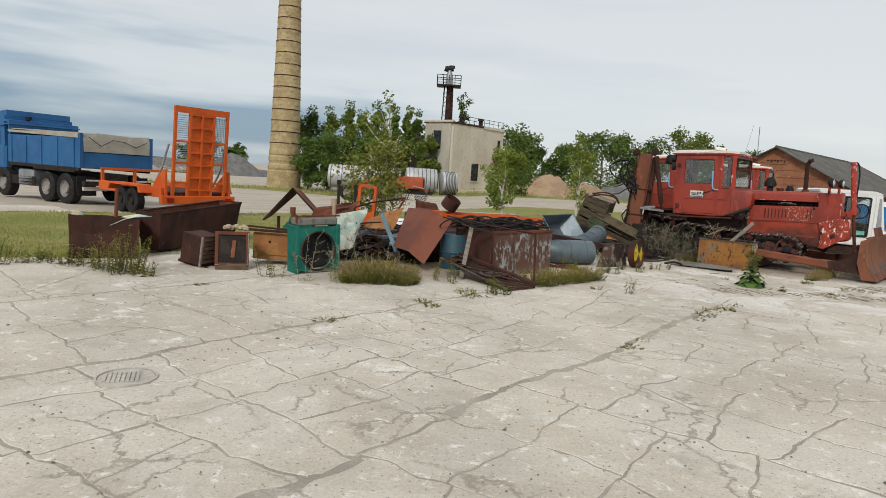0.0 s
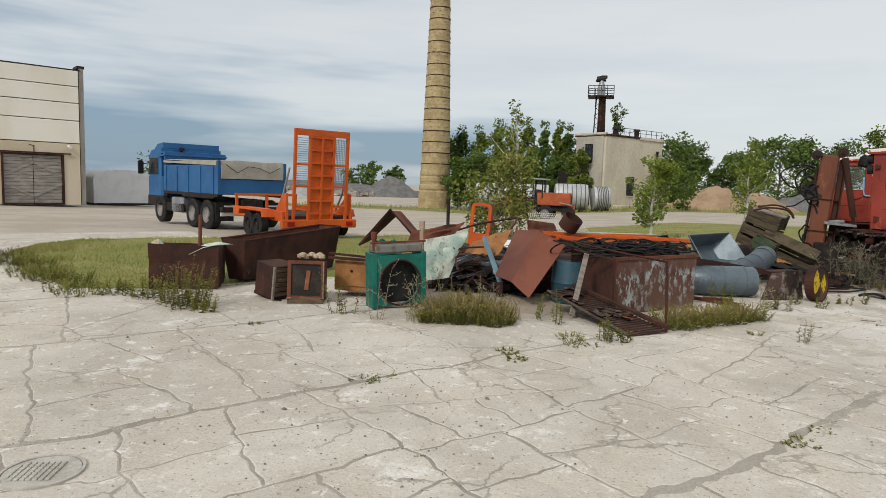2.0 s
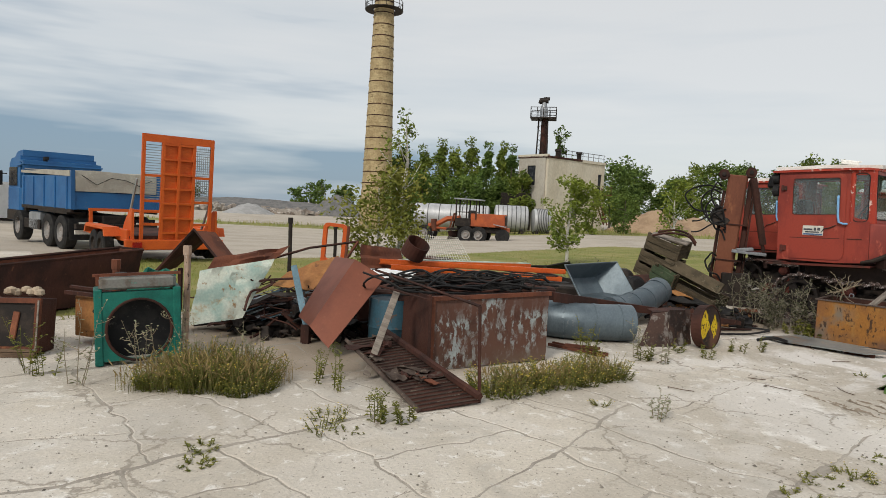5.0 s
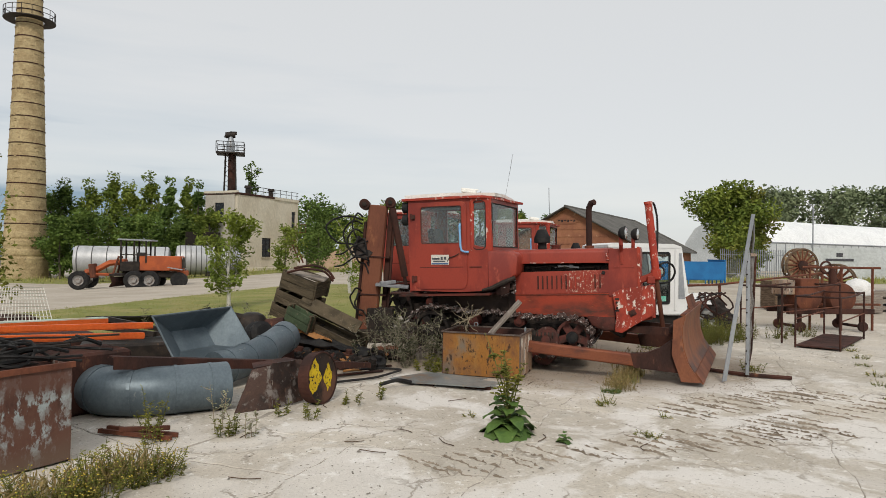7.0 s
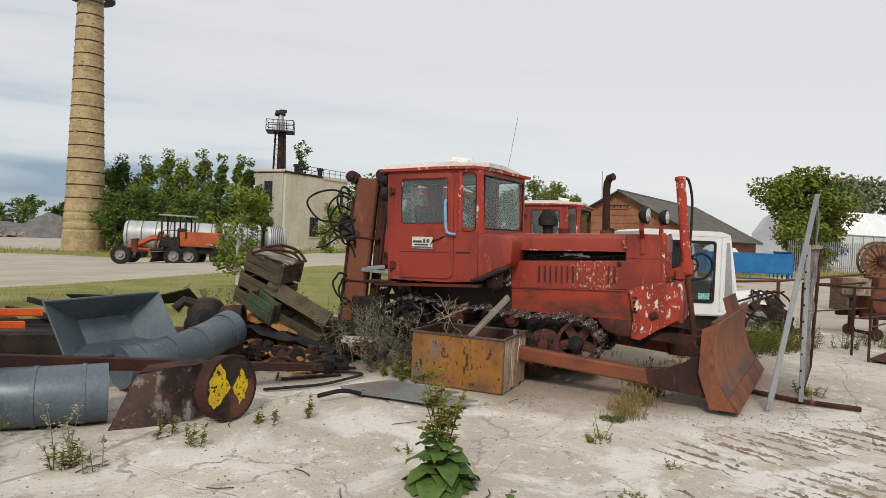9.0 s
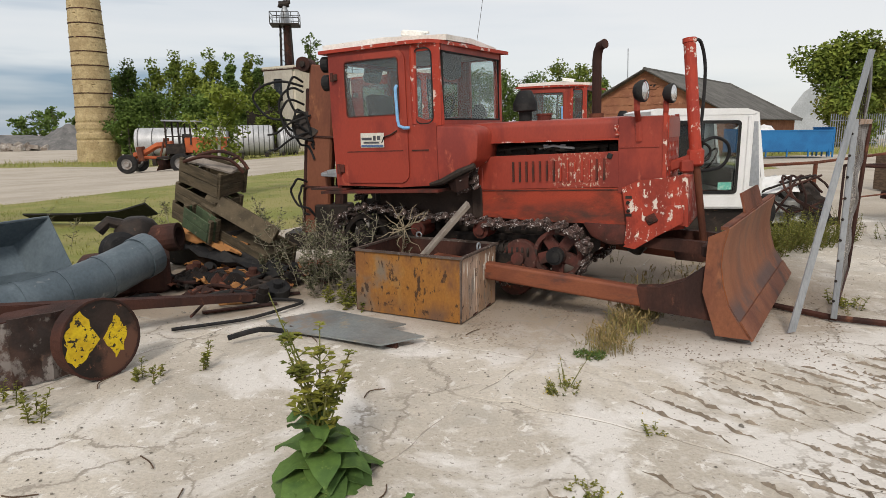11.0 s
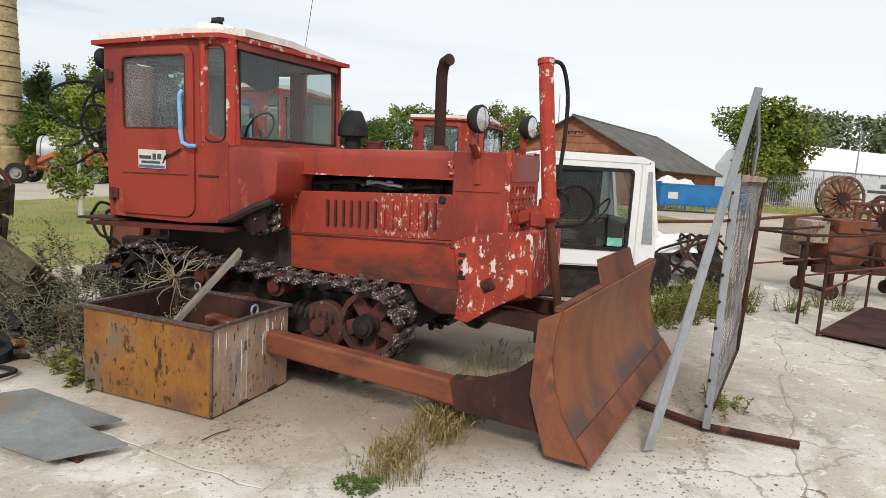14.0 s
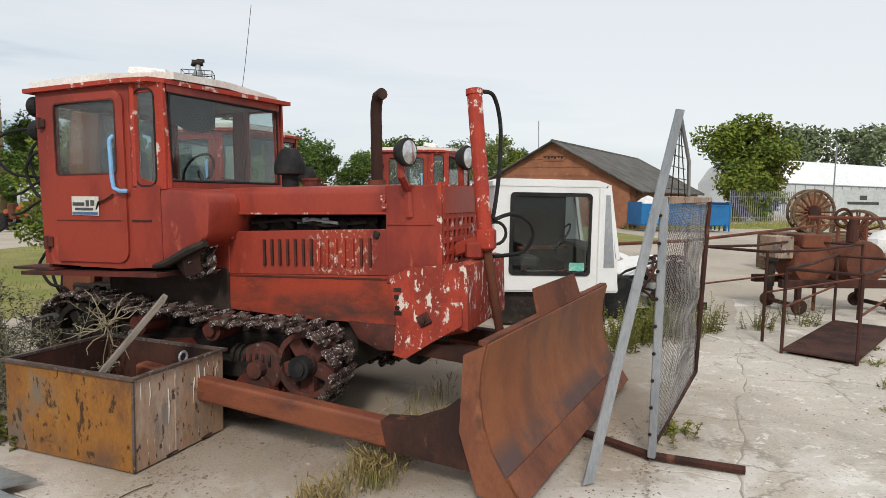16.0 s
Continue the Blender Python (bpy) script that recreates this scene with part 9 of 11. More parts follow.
solid("plank", Geo().box(0.075, 0.03, 1.0, 0, 0, 0.5, c=0.004), WOOD_GREY, "grey plank leaning against the rusty tank", "plank", Matrix.Translation((0.33, 9.98, 0.05)) @ Vector((0.13, 0.50, 0.74)).to_track_quat("Z", "Y").to_matrix().to_4x4() @ pose(0, 0, 0, 0, 0, 40) @ Matrix.Scale(0.92, 4))
for k, (a, b) in enumerate((((2.05, 12.35, 0.03), (2.70, 11.95, 0.03)), ((2.0, 12.25, 0.03), (2.66, 11.85, 0.03)), ((2.2, 12.1, 0.07), (2.62, 12.1, 0.06)))):
    solid("iron_bar", Geo().tube([a, b], 0.026, 4), RUST, "short red-brown iron bar lying on the ground", "iron bar", None, "iron bars")
# black cables piled on the tank
cables = thing("cable_pile", "tangled heap of black rubber cables and hoses", "cables", pose(1.05, 11.6, 0.73, 0, 0, 39))
rnd = random.Random(31)
for i in range(34):
    a = rnd.uniform(-0.5, 0.5)
    z = 0.01 + 0.0035 * i
    pts = []
    x, y = rnd.uniform(-1.15, -0.3), a * 0.6
    for k in range(6):
        pts.append((x, y, z + rnd.uniform(-0.02, 0.06) - 0.10 * max(0, abs(x) - 1.0)))
        x += rnd.uniform(-0.05, 0.50)
        y += rnd.uniform(-0.38, 0.38)
        y = max(-0.42, min(0.5, y))
    part("cable", Geo().tube(smooth_path(pts, 4), rnd.choice([0.011, 0.014, 0.018]), 5), rnd.choice([BLACK, BLACK, DARK, RUST_DARK]), cables, smooth=True)
for i in range(20):
    cx, cy, r = rnd.uniform(-1.0, 0.8), rnd.uniform(-0.35, 0.3), rnd.uniform(0.08, 0.24)
    part("cable_loop", Geo().tube([(cx + r * 1.5 * math.cos(t), cy + r * math.sin(t), 0.08 + 0.003 * i + 0.07 * math.sin(t + i) + 0.03 * math.sin(2 * t + 2 * i)) for t in [2 * math.pi * k / 18 for k in range(18)]], 0.013, 5, True), BLACK, cables, smooth=True)
part("hanging_cable", Geo().tube(smooth_path([(-1.3, 0.1, 0.2), (-1.1, -0.2, 0.12), (-0.95, -0.35, 0.05), (-0.4, -0.45, 0.03), (0.3, -0.43, 0.0)]), 0.012, 5), BLACK, cables)
# orange painted beams lying on the heap
for k, (a, b, w, h) in enumerate((((-0.35, 12.6, 0.90), (2.15, 13.95, 0.80), 0.07, 0.045), ((-0.1, 12.25, 0.87), (2.1, 13.7, 0.71), 0.07, 0.045), ((-0.2, 12.95, 0.88), (1.6, 14.2, 0.84), 0.12, 0.05))):
    a, b = Vector(a), Vector(b)
    mm = Matrix.Translation((a + b) / 2) @ (b - a).to_track_quat("X", "Z").to_matrix().to_4x4()
    tb = thing("orange_beam", "long orange painted beam lying on the scrap", "beam", mm, "orange beams")
    part("web", Geo().box((b - a).length, 0.012, h, 0, -w / 2, 0), ORANGE, tb)
    part("flange", Geo().box((b - a).length, w, 0.012, 0, 0, h / 2 + 0.006), PEEL if k == 2 else ORANGE, tb)
    part("flange", Geo().box((b - a).length, w, 0.012, 0, 0, -h / 2 - 0.006), ORANGE, tb)
solid("dented_pot", Geo().pipe((0, 0, 0), (0.04, 0.08, 0.20), 0.17, 0.01, 20), RUST_DARK, "dented rusty steel ring on the scrap", "steel ring", pose(0.05, 12.8, 1.0, 40, 20, 0))
solid("rusty_wedge", crumple((-0.55, 12.4, 0.8), (-0.1, 12.9, 0.8), (-0.2, 13.1, 1.05), (-0.6, 12.5, 1.12), 0.01, 0.05, 61), RUST, "small rusty plate standing on the scrap", "sheet metal")
meshy = Geo()
ma, mb, mc, md = Vector((-1.0, 17.0, 0.45)), Vector((0.5, 16.1, 0.55)), Vector((-0.1, 17.6, 1.05)), Vector((-1.3, 18.4, 1.0))
for i in range(25):
    u = i / 24
    meshy.tube([ma.lerp(mb, u), md.lerp(mc, u) + Vector((0, 0, 0.03 * math.sin(6 * u)))], 0.006, 3)
for i in range(13):
    u = i / 12
    meshy.tube([ma.lerp(md, u), mb.lerp(mc, u)], 0.006, 3)
wm = thing("wire_grid", "sheet of pale welded wire mesh lying on scrap", "wire mesh", pose(0, 0, 0))
tagged(part("wire", meshy, CARD, wm), kind="stuff")
solid("scrap_block", Geo().box(0.9, 0.7, 0.62, 0, 0, 0.31, c=0.08), RUST_DARK, "rusty lump of scrap behind the cab door", "scrap box", pose(-0.6, 17.25, 0, 0, 0, -20), "scrap boxes")
solid("mesh_support", Geo().box(1.2, 0.9, 0.5, 0, 0, 0.25, c=0.05), RUST_DARK, "rusty scrap box beneath the wire mesh", "scrap box", pose(0.5, 15.7, 0, 0, 0, 30), "scrap boxes")
for a, b in (((1.1, 15.6, 0.62), (2.0, 15.1, 0.55)), ((1.2, 15.9, 0.7), (2.3, 15.5, 0.5)), ((1.3, 15.3, 0.5), (2.4, 15.6, 0.52))):
    solid("dark_rail", Geo().tube([a, b], 0.045, 4), DARK, "dark steel rail lying across the scrap", "rail", None, "dark rails")
solid("scrap_block", Geo().box(1.5, 1.0, 0.46, 0, 0, 0.23, c=0.05), DARK, "dark box of scrap behind the hopper", "scrap box", pose(1.8, 15.4, 0, 0, 0, 10), "scrap boxes")

# ---- grey ducts and hopper ----
hp = thing("sheet_metal_hopper", "blue-grey sheet-metal hopper lying on its side", "hopper", pose(0, 0, 0))
h1, h2, h3, h4 = Vector((2.15, 13.95, 0.90)), Vector((2.98, 14.85, 0.93)), Vector((3.30, 14.55, 0.40)), Vector((2.45, 13.75, 0.36))
i1, i2, i3, i4 = [p.lerp((h1 + h2 + h3 + h4) / 4, 0.55) + Vector((-0.18, 0.30, -0.10)) for p in (h1, h2, h3, h4)]
part("wall", slab_of([h1, h2, i2, i1], 0.012), DUCT, hp)
part("wall", slab_of([h2, h3, i3, i2], 0.012), DUCT, hp)
part("wall", slab_of([h3, h4, i4, i3], 0.012), DUCT, hp)
part("wall", slab_of([h4, h1, i1, i4], 0.012), DUCT, hp)
part("throat", slab_of([i1, i2, i3, i4], 0.012), DUCT, hp)
part("rim", Geo().tube([h1, h2, h3, h4], 0.014, 5, True), DUCT, hp)
dp = thing("ventilation_duct", "blue-grey ventilation duct lying on the ground", "duct", pose(0, 0, 0))
curve = smooth_path([(1.72, 13.25, 0.25), (1.92, 12.94, 0.25), (2.35, 12.85, 0.25), (2.8, 12.95, 0.25), (3.05, 13.03, 0.25)], 5)
part("tube", Geo().tube(curve, 0.245, 24), DUCT, dp, smooth=True)
for i in range(0, len(curve), 4):
    a, b = Vector(curve[i]), Vector(curve[min(i + 1, len(curve) - 1)])
    if (b - a).length > 1e-4:
        part("seam", Geo().pipe(a, a + (b - a).normalized() * 0.03, 0.252, 0.012, 24), DUCT, dp)
de = thing("duct_elbow", "grey duct elbow propped among scrap", "duct", pose(0, 0, 0))
curve = smooth_path([(2.85, 14.0, 0.245), (3.12, 14.32, 0.27), (3.42, 14.74, 0.34), (3.70, 15.22, 0.46)], 4)
part("tube", Geo().tube(curve[:-1], 0.212, 22), DUCT, de, smooth=True)
part("collar", Geo().pipe(curve[-2], Vector(curve[-1]) + (Vector(curve[-1]) - Vector(curve[-2])) * 0.5, 0.225, 0.02, 22), DUCT, de)
for i in range(2, len(curve) - 1, 3):
    part("seam", Geo().pipe(curve[i], Vector(curve[i]).lerp(Vector(curve[i + 1]), 0.3), 0.220, 0.012, 22), DUCT, de)
bm_ = thing("rusty_beam", "long rusty steel angle lying on the ducts", "beam", pose(0, 0, 0))
part("web", slab_of([(2.02, 12.66, 0.63), (4.85, 14.55, 0.16), (4.85, 14.55, 0.10), (2.02, 12.66, 0.51)], 0.014), RUST_DARK, bm_)
part("flange", slab_of([(2.02, 12.66, 0.63), (4.85, 14.55, 0.16), (4.79, 14.64, 0.16), (1.96, 12.76, 0.63)], 0.014), RUST_DARK, bm_)
DISC = overlay(stuff("black_paint_on_rust", (0.022, 0.017, 0.015), (0.035, 0.024, 0.020), (0.15, 0.07, 0.045), 5, 50, (0.42, 0.6), (0.60, 0.66), 0.6, 0.1, 0.12, seed=18), (0.13, 0.062, 0.042), 7, 0.36, 0.50, (1, 1, 1), 0.9, (0.17, -0.16, 0.02), 0.26)
yd = thing("end_drum", "rusty drum with yellow and black painted end", "drum", Matrix.Translation((4.05, 13.02, 0.285)) @ Vector((0.78, -0.62, 0.08)).to_track_quat("Z", "Y").to_matrix().to_4x4() @ Matrix.Diagonal((1.08, 1.08, 1.0, 1.0)))
part("end_disc", Geo().cyl((0, 0, 0), (0, 0, 0.02), 0.265, n=28), DISC, yd, "blackened rusty end disc")
# two yellow wedges, torn at their edges, on the black part of the disc
for a0, a1, r0, r1, seed in ((118, 218, 0.01, 0.235, 2.2), (300, 405, 0.01, 0.17, 7.4)):
    patch = [(r0 * math.cos(radians((a0 + a1) / 2)), r0 * math.sin(radians((a0 + a1) / 2)))]
    edge = [(a0, 0.3 + 0.7 * f) for f in (0.1, 0.3, 0.5, 0.7, 0.9)] + [(a0 + (a1 - a0) * f / 14, 1.0) for f in range(15)] + [(a1, 0.3 + 0.7 * f) for f in (0.9, 0.7, 0.5, 0.3, 0.1)]
    for a, f in edge:
        wob = 1 + 0.14 * noise.noise((a * 0.13, f * 5, seed)) + (0.10 * noise.noise((a * 0.5, f * 9, seed)) if f == 1.0 else 0)
        b = radians(a + 9 * noise.noise((f * 7, a * 0.1, seed)))
        r = min(0.248, r1 * f * wob)
        patch.append((r * math.cos(b), r * math.sin(b)))
    n = len(patch)
    part("paint_patch", Geo().add([(x, y, 0.0225) for x, y in patch] + [(x, y, 0.019) for x, y in patch], [tuple(range(n)), tuple(range(2 * n - 1, n - 1, -1))] + [(i, n + i, n + (i + 1) % n, (i + 1) % n) for i in range(n)]), YELLOW, yd, "peeling yellow paint")
part("shell", Geo().pipe((0, 0, -0.11), (0, 0, 0), 0.26, 0.012, 28), RUST_DARK, yd)
part("rim", Geo().pipe((0, 0, 0.0), (0, 0, 0.03), 0.268, 0.014, 28), RUST_DARK, yd)
SCUFFED = overlay(stuff("scuffed_dark_sheet", (0.040, 0.030, 0.027), (0.075, 0.045, 0.036), (0.10, 0.06, 0.045), 4, 50, (0.42, 0.6), (0.58, 0.68), 0.6, 0.2, 0.15, seed=19), (0.22, 0.20, 0.185), 8, 0.53, 0.60, (1, 1, 0.7), 0.75)
du = thing("broken_housing", "dark rusty sheet housing beside the drum", "housing", pose(3.13, 12.74, 0, 0, 0, 16))
part("plate", crumple((0.02, 0, 0.0), (0.42, 0.02, 0.0), (0.42, 0.06, 0.46), (0.22, 0.1, 0.42), 0.01, 0.02, 71), SCUFFED, du)
part("plate", crumple((0.42, 0.0, 0.0), (0.80, 0.16, 0.02), (0.82, 0.30, 0.46), (0.42, 0.06, 0.48), 0.01, 0.05, 72), SCUFFED, du)
part("plate", crumple((0.02, 0.0, 0.0), (0.26, 0.3, 0.0), (0.30, 0.32, 0.42), (0.22, 0.1, 0.42), 0.01, 0.02, 73), RUST_DARK, du)
part("top", slab_of([(0.24, 0.12, 0.43), (0.80, 0.30, 0.45), (0.75, 0.6, 0.44), (0.32, 0.5, 0.42)], 0.01), RUST_DARK, du)
# rusty loose scrap round the crates
rnd = random.Random(77)
for i in range(110):
    u = rnd.random()
    x, y = 3.75 + 1.5 * u + rnd.gauss(0, 0.25), 15.9 - 0.35 * u + rnd.gauss(0, 0.45)
    kind = i % 4
    if kind == 0:
        solid("bent_pipe", Geo().tube(smooth_path([(0, 0, 0.03), (0.2, rnd.uniform(-0.1, 0.2), 0.08), (0.45, rnd.uniform(-0.2, 0.2), 0.05)], 3), 0.022, 6), rnd.choice([DARK, RUST_DARK, BLACK]), "short bent pipe among loose scrap", "pipe", pose(x, y, 0.02, 0, 0, rnd.uniform(0, 360)), "loose scrap")
    elif kind == 1:
        solid("scrap_plate", crumple((0, 0, 0.01), (0.35, 0, 0.03), (0.35, 0.22, 0.07), (0, 0.22, 0.05), 0.008, 0.05, i), rnd.choice([RUST, RUST_DARK, DARK, TAN_PANEL]), "crumpled piece of sheet among loose scrap", "scrap plate", pose(x, y, 0.02, rnd.uniform(-15, 15), 0, rnd.uniform(0, 360)), "loose scrap")
    elif kind == 2:
        solid("steel_rod", Geo().tube([(0, 0, 0.02), (0.5, 0.03, 0.05)], 0.014, 5), RUST_DARK, "thin rusty rod among loose scrap", "rod", pose(x, y, 0.02, 0, 0, rnd.uniform(0, 360)), "loose scrap")
    else:
        solid("machine_part", Geo().cyl((0, 0, 0), (0, 0, 0.1), rnd.uniform(0.06, 0.14), n=12).cyl((0, 0, 0.1), (0, 0, 0.16), 0.05, n=10), rnd.choice([DARK, BLACK, RUST_DARK]), "round greasy machine part among loose scrap", "machine part", pose(x, y, 0.03, rnd.uniform(0, 60), rnd.uniform(0, 60), 0), "loose scrap")
solid("rubber_boot", Geo().lathe([(0.16, 0), (0.19, 0.05), (0.17, 0.1), (0.20, 0.16), (0.17, 0.22), (0.18, 0.3), (0.12, 0.34)], 20), BLACK, "black ribbed rubber bellows on the scrap", "bellows", pose(3.25, 15.7, 0.42, 75, 0, 30))
solid("scrap_block", Geo().box(0.9, 0.6, 0.40, 0, 0, 0.20, c=0.06), RUST_DARK, "rusty lump of scrap behind the elbow", "scrap box", pose(3.35, 15.6, 0, 0, 0, 15), "scrap boxes")
solid("orange_shard", crumple((0, 0, 0), (0.5, 0.1, 0.05), (0.5, 0.3, 0.2), (0, 0.25, 0.1), 0.01, 0.06, 88), stuff("orange_plastic", (0.45, 0.20, 0.03), (0.38, 0.16, 0.03), None, 4, 40, rough=0.5, bump=0.05), "bent orange-yellow panel under the crates", "body panel", pose(3.75, 16.6, 0.28, 0, 10, -20))
CRATE_WOOD = stuff("dark_olive_crate_boards", (0.105, 0.082, 0.052), (0.065, 0.052, 0.034), (0.19, 0.155, 0.11), 4, 60, (0.4, 0.6), (0.58, 0.7), 0.85, 0, 0.3, 0.2, seed=7, vary=0.15)
# stacked, collapsing wooden crates
def crate(m, w, d, h, material, label):
    c = thing("wooden_crate", label, "crate", m, "wooden crates")
    for y in (0, d):
        for k in range(2):
            part("board", Geo().box(w, 0.02, h / 2.25, w / 2, y, h * (k + 0.5) / 2, c=0.003), material, c)
    for x in (0, w):
        for k in range(2):
            part("board", Geo().box(0.02, d, h / 2.25, x, d / 2, h * (k + 0.5) / 2, c=0.003), material, c)
        for y in (0.03, d - 0.03):
            part("batten", Geo().box(0.055, 0.05, h * 1.12, x, y, h / 2, c=0.004), CRATE_WOOD, c)
    part("base_board", Geo().box(w, d, 0.025, w / 2, d / 2, 0.02), CRATE_WOOD, c)


CR = Matrix.Translation((3.50, 17.0, 0.62)) @ pose(0, 0, 0, 0, 0, -37) @ pose(0, 0, 0, 6, 20, 0)
crate(CR, 1.65, 0.52, 0.22, CRATE_WOOD, "long brown wooden crate tilted on scrap")
crate(CR @ pose(0.0, 0.03, 0.25, 0, 0, 2), 0.66, 0.48, 0.22, CRATE_WOOD, "weathered wooden crate with open side slots")
crate(CR @ pose(0.42, -0.18, 0.10, 0, 2, -2), 0.46, 0.16, 0.28, GREEN_WOOD, "small green-painted wooden crate")
crate(CR @ pose(0.02, 0.06, 0.50, 0, -2, 4), 0.64, 0.48, 0.30, CRATE_WOOD, "weathered wooden crate on top of the stack")
solid("loose_board", Geo().box(0.98, 0.20, 0.03, 0, 0, 0, c=0.005), CRATE_WOOD, "broken board lying across the crates", "board", CR @ pose(1.08, 0.22, 0.40, 62, 3, 2))
solid("loose_board", Geo().box(0.7, 0.16, 0.03, 0, 0, 0, c=0.005), WOOD_GREY, "grey broken board on top of the crates", "board", CR @ pose(0.35, 0.25, 0.83, 8, -6, 12))
solid("crate_prop", Geo().box(0.9, 0.7, 0.44, 0, 0, 0.22, c=0.06), DARK, "greasy lump of scrap under the crates", "scrap box", pose(3.95, 17.0, 0, 0, 0, -37), "scrap boxes")
solid("crate_prop", Geo().box(0.8, 0.6, 0.12, 0, 0, 0.06, c=0.03), DARK, "greasy lump of scrap under the crates", "scrap box", pose(4.6, 16.45, 0, 0, 0, -37), "scrap boxes")
solid("rubber_sheet", crumple((3.7, 16.5, 0.28), (4.95, 15.6, 0.10), (5.1, 15.9, 0.16), (3.9, 16.85, 0.36), 0.012, 0.12, 63, 10), BLACK, "crumpled black rubber sheet under the crates", "rubber sheet")
bent = thing("scrap_cage", "bent dark steel cage lying on top of the crates", "steel cage", CR @ pose(0.30, 0.22, 0.86, 0, -12, 18))
part("bar", Geo().tube(smooth_path([(-0.25, -0.12, 0.0), (0.05, -0.14, 0.10), (0.38, -0.10, 0.08), (0.52, -0.05, -0.08)], 4), 0.022, 6), RUST_DARK, bent)
part("bar", Geo().tube(smooth_path([(-0.22, 0.14, 0.02), (0.1, 0.12, 0.11), (0.36, 0.12, 0.06), (0.50, 0.10, -0.08)], 4), 0.022, 6), RUST_DARK, bent)
part("bar", Geo().tube([(0.38, -0.10, 0.08), (0.36, 0.12, 0.06)], 0.018, 6), RUST_DARK, bent)
solid("long_board", Geo().box(1.15, 0.22, 0.035, 0, 0, 0, c=0.006), CRATE_WOOD, "long weathered board sloping down from the crates", "board", CR @ pose(1.05, 0.12, 0.44, 55, 2, 3))
solid("cardboard_sheet", crumple((3.55, 16.72, 0.42), (4.45, 16.15, 0.26), (4.55, 16.4, 0.34), (3.7, 17.0, 0.56), 0.012, 0.10, 64, 8), TAN_PANEL, "torn tan board jammed under the crates", "board")

# greasy pump by the duct elbow
gp = thing("gear_pump", "greasy dark gear pump standing behind the duct elbow", "pump", pose(3.22, 16.5, 0, 0, 0, 25))
part("housing", Geo().lathe([(0.10, 0.30), (0.24, 0.32), (0.27, 0.42), (0.26, 0.55), (0.18, 0.66), (0.10, 0.70)], 20), DARK, gp, smooth=True)
part("flange", Geo().pipe((0.1, -0.1, 0.42), (0.42, -0.3, 0.46), 0.17, 0.05, 18), RUST_DARK, gp)
part("foot", Geo().box(0.5, 0.4, 0.32, 0, 0, 0.16, c=0.04), DARK, gp)
part("outlet", Geo().tube([(-0.1, 0, 0.6), (-0.3, 0.05, 0.66), (-0.42, 0.05, 0.55)], 0.07, 10), DARK, gp, smooth=True)
solid("plastic_bumper", Geo().sheet([[(2.3, 19.75, 0.52), (2.42, 20.0, 0.30)], [(1.75, 20.05, 0.36), (1.85, 20.3, 0.18)], [(0.8, 20.65, 0.26), (0.9, 20.95, 0.08)], [(-0.4, 21.3, 0.20), (-0.3, 21.6, 0.03)]], 0.03), BLACK, "long black plastic bumper lying on the grass", "bumper")
# boards, hose and bits on the ground
for x, y, a, l in ((4.85, 15.05, 8, 0.8), (4.72, 14.62, 18, 0.7)):
    solid("board", Geo().box(l, 0.06, 0.02, 0, 0, 0.02, c=0.004), RUST_DARK, "dark weathered board lying on the ground", "board", pose(x, y, 0, 0, 0, a), "loose boards")
solid("rubber_hose", Geo().tube(smooth_path([(4.25, 13.98, 0.03), (4.55, 14.08, 0.03), (4.85, 14.2, 0.03), (5.15, 14.45, 0.04), (5.3, 14.72, 0.03), (5.0, 14.85, 0.03), (4.72, 14.72, 0.05), (4.55, 14.85, 0.04), (4.42, 15.1, 0.03)]), 0.016, 8), BLACK, "black rubber hose curling over the ground", "hose", smooth=True)
solid("yellow_handle", Geo().tube(smooth_path([(4.5, 14.75, 0.03), (4.62, 14.65, 0.06), (4.75, 14.78, 0.03), (4.72, 14.95, 0.04), (4.55, 15.05, 0.03)]), 0.016, 6), TAN_PANEL, "bent tan rod on the ground", "rod", smooth=True)
for i in range(14):
    x, y = rnd.uniform(2.0, 9.0), rnd.uniform(10.5, 14.0)
    solid("twig", Geo().tube(smooth_path([(0, 0, 0.008), (0.1, 0.02, 0.012), (rnd.uniform(0.16, 0.26), rnd.uniform(-0.06, 0.06), 0.008)], 3), 0.004, 4), WOOD_BROWN, "thin dry stalk lying on the concrete", "twig", pose(x, y, 0, 0, 0, rnd.uniform(0, 360)), "dry stalks")

# ---- rusty machines and frames beyond the mesh panel ----
wg = thing("rusty_pump_trailer", "rusty twin-drum machine on a wheeled frame", "machine", pose(15.15, 17.75, 0, 0, 0, -8) @ Matrix.Diagonal((0.88, 0.88, 0.86, 1.0)))
part("deck", Geo().box(2.5, 0.12, 0.14, 1.1, 0, 0.56, c=0.01), RUST_DARK, wg)
part("deck", Geo().box(2.5, 0.12, 0.14, 1.1, 0.8, 0.56, c=0.01), RUST_DARK, wg)
for x in (0.55, 1.55):
    part("drum", Geo().lathe([(0.02, -0.02), (0.30, 0.0), (0.40, 0.06), (0.42, 0.3), (0.42, 0.5), (0.38, 0.6), (0.1, 0.64), (0.02, 0.64)], 26, pose(x, 0.70, 0.92, 90, 0, 0)), RUST, wg, smooth=True)
part("hood_box", Geo().box(0.55, 0.5, 0.24, 0.55, 0.3, 1.32, c=0.02), RUST, wg)
part("hood_box", Geo().box(0.34, 0.5, 0.40, -0.02, 0.35, 1.2, c=0.02), TAN_RUST, wg)
